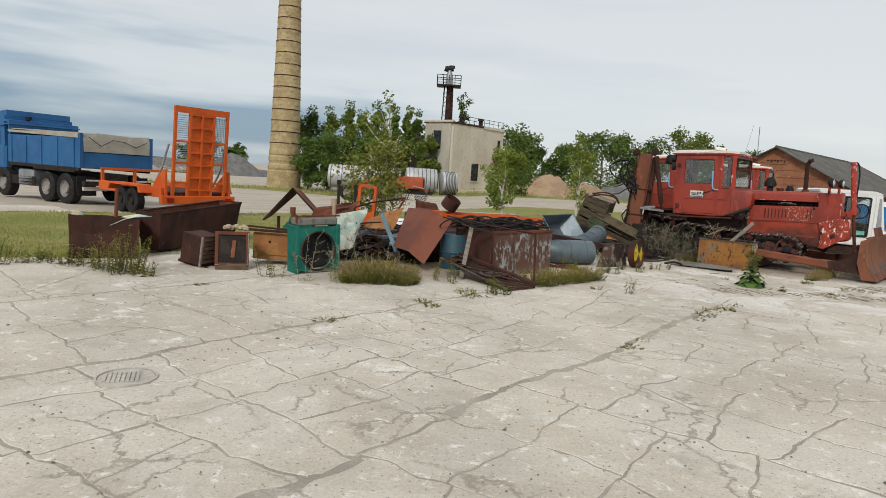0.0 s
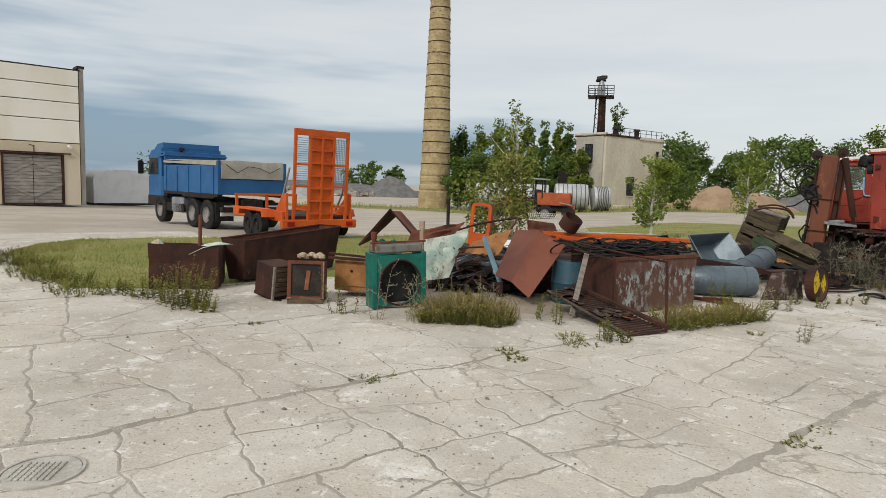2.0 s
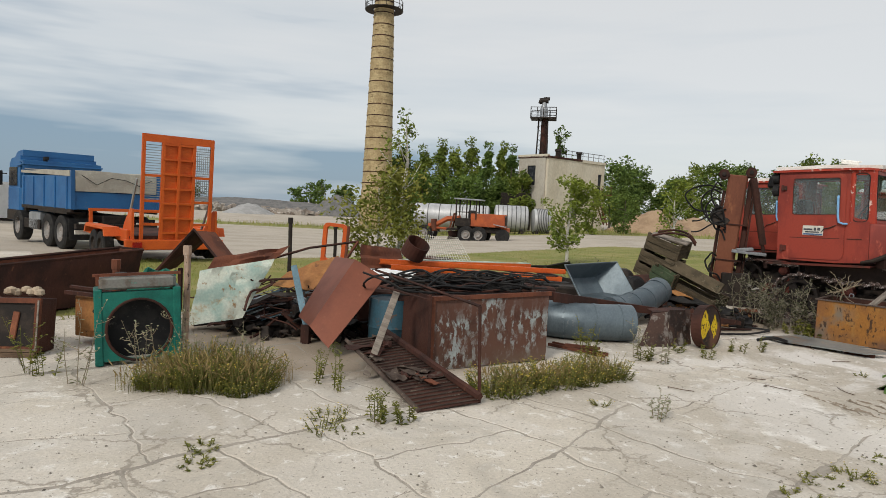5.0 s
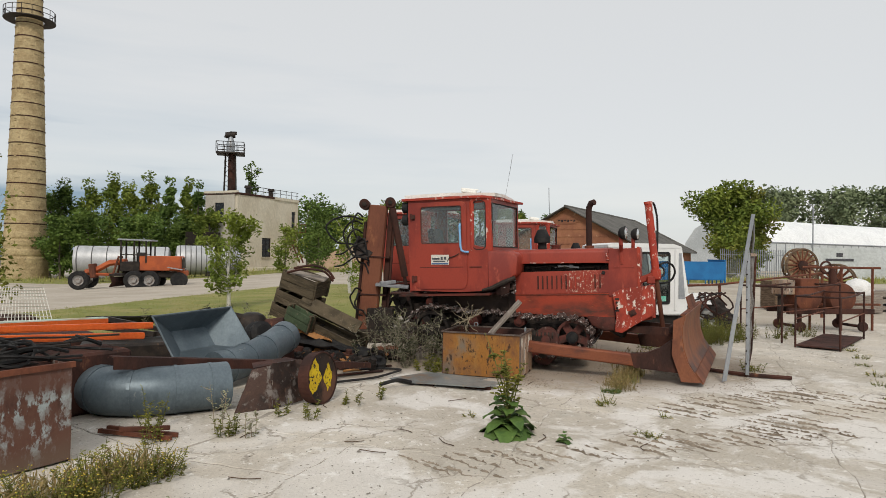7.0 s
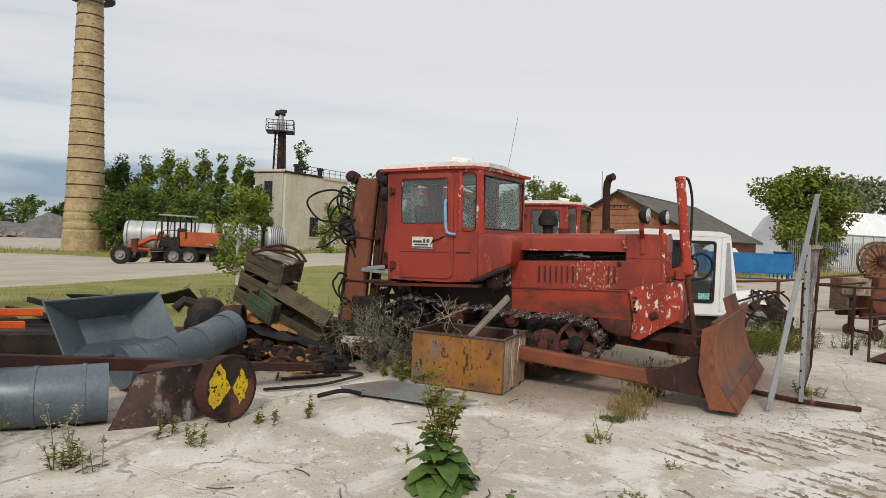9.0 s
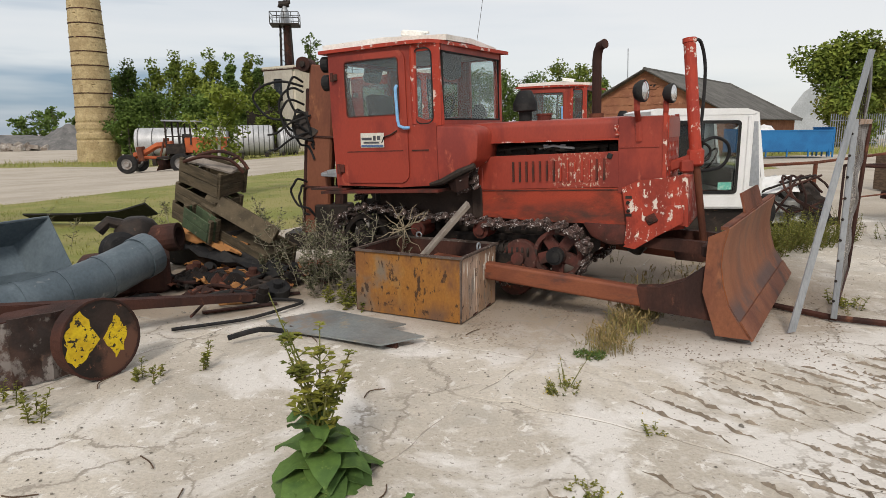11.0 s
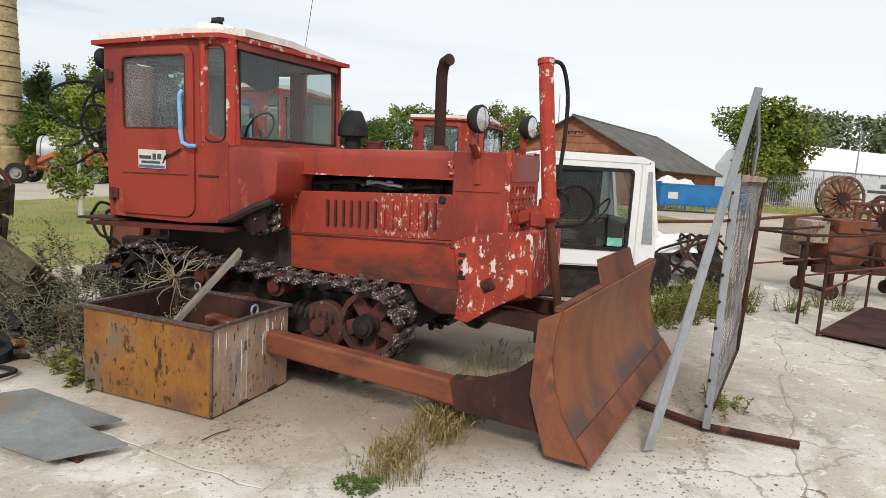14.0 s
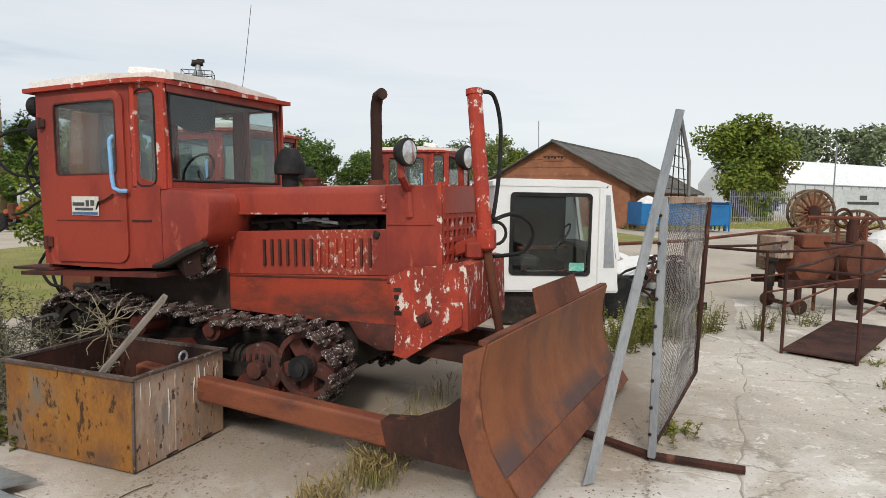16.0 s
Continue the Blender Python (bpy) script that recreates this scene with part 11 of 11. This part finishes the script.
# grey thistly bush between crates and bulldozer
for x, y, r, h, n, f in ((5.35, 15.35, 0.35, 0.95, 26, DRY_LEAF), (5.15, 15.75, 0.35, 1.05, 24, DRY_LEAF), (5.65, 15.0, 0.26, 0.70, 16, DRY_LEAF), (5.75, 14.75, 0.22, 0.35, 20, WEED_LEAF), (5.9, 14.55, 0.18, 0.22, 22, WEED_LEAF), (5.8, 15.45, 0.2, 0.85, 14, DRY_LEAF), (6.15, 15.15, 0.18, 0.9, 12, DRY_LEAF), (6.2, 14.95, 0.15, 0.85, 9, DRY_LEAF), (5.75, 15.15, 0.22, 1.05, 14, DRY_LEAF), (5.5, 15.6, 0.28, 1.15, 16, DRY_LEAF), (4.6, 18.2, 0.4, 0.9, 18, DRY_LEAF), (3.4, 18.6, 0.5, 0.8, 18, DRY_LEAF), (1.2, 18.4, 0.5, 0.75, 18, DRY_LEAF), (2.6, 20.5, 0.5, 0.8, 16, DRY_LEAF)):
    weed("thistle_bush", "grey-green branching thistle bush going to seed", x, y, r, h * (1.08 if f is DRY_LEAF else 0.9), int(n * (0.42 if f is DRY_LEAF else 0.8)), int(4000 + 31 * x + 13 * y), 9 if f is DRY_LEAF else 12, 0.065, STEM_PALE if f is DRY_LEAF else STEM_DRY, THISTLE if f is DRY_LEAF else f, 0, "thistle bushes", 0.26, 16 if f is DRY_LEAF else 6)
solid("withered_plant", Geo().tube([(0, 0, 0), (0.03, 0, 0.12), (0.0, 0.02, 0.3)], 0.012, 5), STEM_DRY, "stump of a withered plant on the track", "plant", pose(6.33, 15.1, 0.0))
rnd = random.Random(8)
wth = thing("withered_weed", "tangled pale withered weed hanging on the track", "plant", pose(6.35, 14.86, 0.62))
for i in range(22):
    p = [Vector((0, 0, 0.1))]
    d = Vector((rnd.gauss(0, 1), rnd.gauss(0, 0.6), rnd.uniform(-0.8, 1.1))).normalized()
    for k in range(4):
        d = (d + Vector((rnd.gauss(0, 0.5), rnd.gauss(0, 0.5), rnd.gauss(0, 0.5)))).normalized()
        p.append(p[-1] + d * 0.085)
    part("stalk", Geo().tube(p, [0.006, 0.005, 0.005, 0.004, 0.002], 4), STEM_DRY, wth)


# broad-leaved burdock with its flower spike
def burdock(x, y, s, seed, label, spike=True, leaves=26, z=0.0):
    rnd = random.Random(seed)
    t = thing("burdock", label, "plant", pose(x, y, z), "burdocks")
    for i in range(leaves):
        a = 2.4 * i + rnd.uniform(-0.3, 0.3)
        tier = i / leaves
        length, width = s * (0.46 - 0.30 * tier) * rnd.uniform(0.75, 1.15), s * (0.17 - 0.11 * tier)
        rise = 0.35 + 0.45 * tier
        base = Vector((0, 0, s * (0.03 + 0.40 * tier * tier)))
        d, w = Vector((math.cos(a), math.sin(a), 0)), Vector((-math.sin(a), math.cos(a), 0))
        rows = []
        for k in range(6):
            f = k / 5
            c = base + d * length * f + Vector((0, 0, length * (rise * f - 0.75 * f * f) + 0.02 * s))
            wd = width * math.sin(math.pi * min(1.0, 0.12 + 0.86 * f)) ** 0.8
            ruff = 0.02 * s * math.sin(9 * f + i)
            rows.append([c - w * wd + Vector((0, 0, ruff)), c - Vector((0, 0, 0.012 * s)), c + w * wd - Vector((0, 0, ruff))])
        part("leaf", Geo().sheet(rows, 0.003), BROAD_LEAF, t, smooth=True)
    if spike:
        st, lf = Geo(), Geo()
        for i in range(9):
            a = 1.3 * i
            high = rnd.uniform(0.62, 1.2)
            top = Vector((0.24 * high * math.cos(a) * s, 0.24 * high * math.sin(a) * s, s * high))
            fork = Vector((0.03 * s * math.cos(a), 0.03 * s * math.sin(a), (0.24 + 0.03 * i) * s))
            st.tube([(0, 0, 0.05), fork, fork.lerp(top, 0.55) + Vector((0, 0, 0.03 * s)), top], [0.009, 0.007, 0.005, 0.003], 4)
            for k in range(15):
                f = rnd.uniform(0.1, 1)
                p = fork.lerp(top, f)
                b = rnd.uniform(0, 6.28)
                q = p + Vector((math.cos(b), math.sin(b), 0.7)) * s * rnd.uniform(0.03, 0.10) * (1.2 - f)
                st.tube([p, q], [0.003, 0.002], 3)
                for e in range(3):
                    c = rnd.uniform(0, 6.28)
                    blade_leaf(lf, q, (math.cos(c), math.sin(c), 0.5), s * 0.075 * (1.3 - 0.7 * f), s * 0.024 * (1.3 - 0.7 * f), rnd)
        part("stalk", st, STEM_GREEN, t)
        tagged(part("stalk_leaf", lf, WEED_LEAF, t), kind="stuff")
    return t


burdock(5.66, 11.42, 0.80, 501, "tall green burdock with broad leaves on the concrete")
burdock(6.05, 11.05, 0.25, 503, "low broad-leaved plant wilting on the concrete", False, 9)

# ---- marks, stones and dust on the yard ----
PEBBLE = stuff("grey_pebbles", (0.28, 0.255, 0.22), (0.17, 0.155, 0.13), (0.36, 0.33, 0.29), 2, 20, (0.4, 0.6), (0.55, 0.65), 0.95, 0, 0.2, vary=0.4)
rnd = random.Random(55)
g = Geo()
for _ in range(11000):
    x, y = rnd.uniform(-9, 17), rnd.uniform(1.6, 15.5)
    if noise.noise((x * 0.6, y * 0.6, 2.0)) + rnd.uniform(-0.35, 0.35) < 0.0:
        continue
    s = rnd.uniform(0.003, 0.010) * (2.0 if rnd.random() < 0.03 else 1)
    a = rnd.uniform(0, 6.28)
    c, d = math.cos(a) * s, math.sin(a) * s
    k = len(g.v)
    g.v += [(x + c * 1.3, y + d * 1.3, 0.002), (x - d, y + c, 0.002), (x - c * 1.3, y - d * 1.3, 0.002), (x + d, y - c, 0.002), (x + c * 0.3, y, s * 0.8 + 0.002), (x - c * 0.5, y + d * 0.2, s * 0.7 + 0.002)]
    g.f += [(k, k + 1, k + 4), (k + 1, k + 2, k + 5, k + 4), (k + 2, k + 3, k + 5), (k + 3, k, k + 4, k + 5)]
tagged(part("pebble_scatter", g, PEBBLE), "scattered small grey stones on the concrete", "pebbles", kind="stuff")
IRON = stuff("dusty_grey_iron", (0.50, 0.475, 0.425), (0.41, 0.385, 0.345), (0.57, 0.54, 0.48), 6, 50, (0.4, 0.6), (0.58, 0.68), 0.75, 0.15, 0.2, seed=24)
mh = thing("manhole_cover", "round dusty grey manhole cover let into the concrete", "manhole cover", pose(-2.26, 4.53, 0.004, 0, 0, 22) @ Matrix.Diagonal((0.72, 0.72, 1.0, 1.0)))
part("frame", Geo().pipe((0, 0, -0.02), (0, 0, 0.008), 0.30, 0.025, 32), IRON, mh)
part("lid", Geo().lathe([(0.0, 0.004), (0.268, 0.004), (0.272, 0.0), (0.272, -0.02)], 32), IRON, mh)
for i in range(9):
    for j in range(7):
        x, y = -0.20 + 0.044 * i, -0.15 + 0.046 * j
        if math.hypot(x, y) < 0.235 and x < 0.14:
            part("stud", Geo().box(0.034, 0.036, 0.012, x, y, 0.008, c=0.004), IRON, mh)
CRUMB = stuff("brown_soil_crumbs", (0.26, 0.21, 0.16), (0.17, 0.13, 0.10), (0.30, 0.25, 0.20), 3, 20, (0.4, 0.6), (0.55, 0.65), 0.95, 0, 0.2, vary=0.4)
g = Geo()
for _ in range(5200):
    u, v = rnd.random(), rnd.gauss(0, 1)
    x, y = 6.9 + 3.1 * u + 0.48 * v * 0.5, 13.95 - 0.75 * u + 0.42 * v
    if noise.noise((x * 1.4, y * 1.4, 5.0)) + rnd.uniform(-0.4, 0.4) < -0.05:
        continue
    s = rnd.uniform(0.003, 0.010) * (1.9 if rnd.random() < 0.05 else 1)
    a = rnd.uniform(0, 6.28)
    c, d = math.cos(a) * s, math.sin(a) * s
    k = len(g.v)
    g.v += [(x + c * 1.4, y + d * 1.4, 0.001), (x - d, y + c, 0.001), (x - c, y - d, 0.001), (x + d, y - c, 0.001), (x + c * 0.3, y + d * 0.2, s * 0.7)]
    g.f += [(k, k + 1, k + 4), (k + 1, k + 2, k + 4), (k + 2, k + 3, k + 4), (k + 3, k, k + 4)]
tagged(part("soil_crumbs", g, CRUMB), "brown soil crumbs and grit strewn along the dozer", "grit", kind="stuff")
DUST = stuff("brown_sand_ridges", (0.27, 0.225, 0.175), (0.18, 0.145, 0.11), (0.38, 0.33, 0.27), 2, 40, rough=0.95, bump=0.4, vary=0.15)
g = Geo()
for p0, p1, reach, n in (((4.7, 10.75, 0), (9.0, 10.85, 0), 0.36, 27), ((7.75, 11.85, 0), (10.4, 12.25, 0), 0.40, 20), ((8.3, 11.2, 0), (11.2, 11.7, 0), 0.30, 14)):
    p0, p1 = Vector(p0), Vector(p1)
    for i in range(n):
        c = p0.lerp(p1, (i + rnd.uniform(-0.15, 0.15)) / n) + Vector((rnd.gauss(0, 0.02), rnd.gauss(0, 0.06), 0))
        if rnd.random() < 0.1:
            continue
        d = Vector((0.44 + rnd.gauss(0, 0.05), -0.90, 0)).normalized()
        side = Vector((-d.y, d.x, 0))
        half = reach * rnd.uniform(0.65, 1.1)
        k0 = len(g.v)
        m = 41
        for j in range(m):
            u = -1 + 2 * j / (m - 1)
            p = c + d * half * u + side * 0.05 * noise.noise((i * 3.1, u * 3.5, 1.0))
            w = 0.0125 * (1.05 - abs(u) ** 3) * max(0.04, 0.55 + 1.6 * noise.noise((i * 1.7, u * 5.0, p0.y)) + 0.9 * noise.noise((i * 2.9, u * 21.0, 4.0)))
            h = min(1.0, w / 0.008) * (0.008 + 0.03 * abs(noise.noise((i * 2.3, u * 14.0, 8.0))))
            g.v += [tuple(p - side * w), tuple(p + side * 0.55 * w + Vector((0, 0, h))), tuple(p + side * 1.1 * w)]
        g.f += [(k0 + 3 * j + s, k0 + 3 * j + s + 1, k0 + 3 * j + s + 4, k0 + 3 * j + s + 3) for j in range(m - 1) for s in (0, 1)]
tagged(part("track_marks", g, DUST), "ridged crawler marks pressed into pale dust", "track marks", kind="stuff")

# ---- cracked concrete slabs of the yard ----
def split(poly, p, d):
    """Cut a convex polygon by the line through p along d."""
    nrm = Vector((-d[1], d[0]))
    a, b = [], []
    for i, q in enumerate(poly):
        r = poly[(i + 1) % len(poly)]
        s, u = (q - p).dot(nrm), (r - p).dot(nrm)
        (a if s >= 0 else b).append(q)
        if (s > 0) != (u > 0) and abs(s - u) > 1e-9:
            x = q.lerp(r, s / (s - u))
            a.append(x)
            b.append(x)
    return [c for c in (a, b) if len(c) > 2]


def area(poly):
    return abs(sum(poly[i].x * poly[(i + 1) % len(poly)].y - poly[(i + 1) % len(poly)].x * poly[i].y for i in range(len(poly)))) / 2


rnd = random.Random(4)
th = radians(51.5)
ud, un = Vector((math.cos(th), math.sin(th))), Vector((-math.sin(th), math.cos(th)))
# cross joints of the three bays in the middle of the yard; the others are cut at even steps
CROSS = {-1: {0: 0.9, 1: 4.3, 2: 5.7, 3: 8.35}, 0: {0: 1.2, 1: 4.0, 2: 7.0, 3: 9.6}, 1: {0: 0.8, 1: 3.65, 2: 5.85, 3: 8.8}}


def bay_ends(a, b):
    """Where along its length bay a has its cross joint b."""
    near = CROSS.get(a, {})
    return near.get(b, 2.9 * b + 0.7 * ((a * 5) % 4))


cells = []
for a in range(-9, 12):
    for b in range(-7, 10):
        u0, u1 = bay_ends(a, b), bay_ends(a, b + 1)
        quad = [un * (2.5 + 2.6 * a) + ud * u0, un * (2.5 + 2.6 * a) + ud * u1, un * (5.1 + 2.6 * a) + ud * u1, un * (5.1 + 2.6 * a) + ud * u0]
        mid = sum(quad, Vector((0, 0))) / 4
        if -15 < mid.x < 23 and -9 < mid.y < 17.6:
            cells.append(quad)


def weight(c):
    """How finely a piece should be broken: finest on the bare stretch in the middle of the yard."""
    m = sum(c, Vector((0, 0))) / len(c)
    d = math.hypot((m.x - 1.0) * 0.8, m.y - 4.5)
    return area(c) / (1 + (d / 4.2) ** 2) * (0.35 if m.x > 4.0 and m.y > 9.0 else 1.0)


def compact(c):
    """Area over the squared outline; slivers score low."""
    return area(c) / sum((c[i] - c[i - 1]).length for i in range(len(c))) ** 2


work = list(cells)
pieces = []
while work and len(work) + len(pieces) < 450:
    work.sort(key=weight)
    c = work.pop()
    mid = sum(c, Vector((0, 0))) / len(c)
    if area(c) < 0.16:
        pieces.append(c)
        continue
    best = None
    for _ in range(7):
        ang = th + rnd.gauss(0, 0.16) + (math.pi / 2 if rnd.random() < 0.5 else 0) if rnd.random() < 0.8 else rnd.uniform(0, math.pi)
        got = split(c, mid + Vector((rnd.gauss(0, 0.15), rnd.gauss(0, 0.15))), (math.cos(ang), math.sin(ang)))
        worth = min(compact(q) for q in got) if len(got) > 1 else 0
        if best is None or worth > best[0]:
            best = (worth, got)
    if best[0] < 0.035:
        pieces.append(c)
    else:
        work += best[1]
pieces += work


def main_joint(p):
    """Whether p lies on a joint between the bays that were poured."""
    if p.x > 4.6 and p.y > 9.5:
        return False
    a = (p.dot(un) - 2.5) / 2.6
    return min(a % 1, 1 - a % 1) * 2.6 < 0.03


def ragged(poly, scale, extra):
    """Roughen the outline the same way for both neighbours of a crack, then draw it in by half the gap."""
    pts, wide = [], []
    for i, q in enumerate(poly):
        r = poly[(i + 1) % len(poly)]
        near = math.hypot(q.x - 1.5, q.y - 5.0) < 5.5
        n = max(1, int((r - q).length / (0.07 if near else 0.14)))
        for k in range(n):
            p = q.lerp(r, k / n)
            wide.append(main_joint(p))
            pts.append(Vector((p.x + 0.11 * noise.noise((p.x * 0.9, p.y * 0.9, 1.0)) + 0.05 * noise.noise((p.x * 5, p.y * 5, 4.0)) + 0.022 * noise.noise((p.x * 19, p.y * 19, 2.0)), p.y + 0.11 * noise.noise((p.x * 0.9, p.y * 0.9, 9.0)) + 0.05 * noise.noise((p.x * 5, p.y * 5, 7.0)) + 0.022 * noise.noise((p.x * 19, p.y * 19, 6.0)))))
    n = len(pts)
    if sum(pts[i].x * pts[(i + 1) % n].y - pts[(i + 1) % n].x * pts[i].y for i in range(n)) < 0:
        pts.reverse()
        wide.reverse()
    out = []
    for i in range(n):
        t = pts[(i + 1) % n] - pts[i - 1]
        t = t.normalized() if t.length > 1e-6 else Vector((1, 0))
        w = (0.040 if wide[i] else 0.010) * scale * (0.35 + 1.7 * abs(noise.noise((pts[i].x * 1.9, pts[i].y * 1.9, 3.0))))
        out.append(pts[i] + Vector((-t.y, t.x)) * (w + extra * (1.6 if wide[i] else 1.0)))
    return out


def crosses(pts):
    """Whether a ring of points cuts itself."""
    n = len(pts)

    def turn(a, b, c):
        return (b.x - a.x) * (c.y - a.y) - (b.y - a.y) * (c.x - a.x)

    for i in range(n):
        a, b = pts[i], pts[(i + 1) % n]
        for j in range(i + 2, n):
            if (j + 1) % n == i:
                continue
            c, d = pts[j], pts[(j + 1) % n]
            if turn(a, b, c) * turn(a, b, d) < 0 and turn(c, d, a) * turn(c, d, b) < 0:
                return True
    return False


def slab(c):
    mid = sum(c, Vector((0, 0))) / len(c)
    scale = 0.05 if mid.x > 3.4 and mid.y > 8.6 else 1.0
    for k in (1.0, 0.5, 0.2, 0.0):
        ring, inner = ragged(c, scale * k, 0.0), ragged(c, scale * k, 0.011 * k + 0.001)
        if not crosses(ring) and not crosses(inner):
            break
    n = len(ring)
    z = rnd.uniform(-0.002, 0.0)
    return mid, Geo().add([(p.x - mid.x, p.y - mid.y, -0.02) for p in ring] + [(p.x - mid.x, p.y - mid.y, z - 0.006) for p in ring] + [(p.x - mid.x, p.y - mid.y, z) for p in inner],
                          [(i, (i + 1) % n, n + (i + 1) % n, n + i) for i in range(n)] + [(n + i, n + (i + 1) % n, 2 * n + (i + 1) % n, 2 * n + i) for i in range(n)] + [tuple(range(2 * n, 3 * n))])


JOINT = stuff("grey_joint_sand", (0.385, 0.35, 0.30), (0.30, 0.27, 0.23), (0.45, 0.41, 0.36), 1.2, 45, (0.4, 0.6), (0.55, 0.66), 0.97, 0, 0.5, world_space=True)
bed = Geo().add([(-12.5, -7.0, -0.0052), (20.5, -7.0, -0.0052), (20.5, 16.0, -0.0052), (-12.5, 16.0, -0.0052), (-12.5, -7.0, -0.0075), (20.5, -7.0, -0.0075), (20.5, 16.0, -0.0075), (-12.5, 16.0, -0.0075)], [(0, 1, 2, 3), (7, 6, 5, 4), (0, 4, 5, 1), (1, 5, 6, 2), (2, 6, 7, 3), (3, 7, 4, 0)])
part("joint_sand", bed, JOINT, ground, "grey sand filling the joints of the concrete")
pieces.sort(key=lambda c: (sum(c, Vector((0, 0))) / len(c) - Vector((1.5, 5.5))).length)
rest, crumbs = Geo(), Geo()
GRIT = stuff("concrete_crumbs", (0.40, 0.365, 0.32), (0.30, 0.27, 0.235), (0.5, 0.47, 0.42), 2, 20, rough=0.95, bump=0, vary=0.3)
for i, c in enumerate(pieces):
    mid, me = slab(c)
    # crumbs of broken concrete along the joints
    if i < 330:
        for x, y, z in me.v[:len(me.v) // 3]:
            for _ in range(3):
                px, py = mid.x + x + rnd.gauss(0, 0.04), mid.y + y + rnd.gauss(0, 0.04)
                if noise.noise((px * 1.1, py * 1.1, 8.0)) + rnd.uniform(-0.25, 0.25) < 0.16:
                    continue
                s = rnd.uniform(0.002, 0.0065)
                k = len(crumbs.v)
                crumbs.v += [(px + s * 1.4, py, -0.006), (px - s * 0.6, py + s, -0.006), (px - s * 0.8, py - s, -0.006), (px, py + 0.2 * s, 0.7 * s)]
                crumbs.f += [(k, k + 1, k + 3), (k + 1, k + 2, k + 3), (k + 2, k, k + 3)]
    if i < 296:
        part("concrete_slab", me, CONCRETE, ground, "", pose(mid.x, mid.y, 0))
    else:
        rest.add(me.v, me.f, pose(mid.x, mid.y, 0))
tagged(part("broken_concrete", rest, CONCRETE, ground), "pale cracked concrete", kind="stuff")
tagged(part("joint_grit", crumbs, GRIT), "crumbs of broken concrete along the cracks", "grit", kind="stuff")
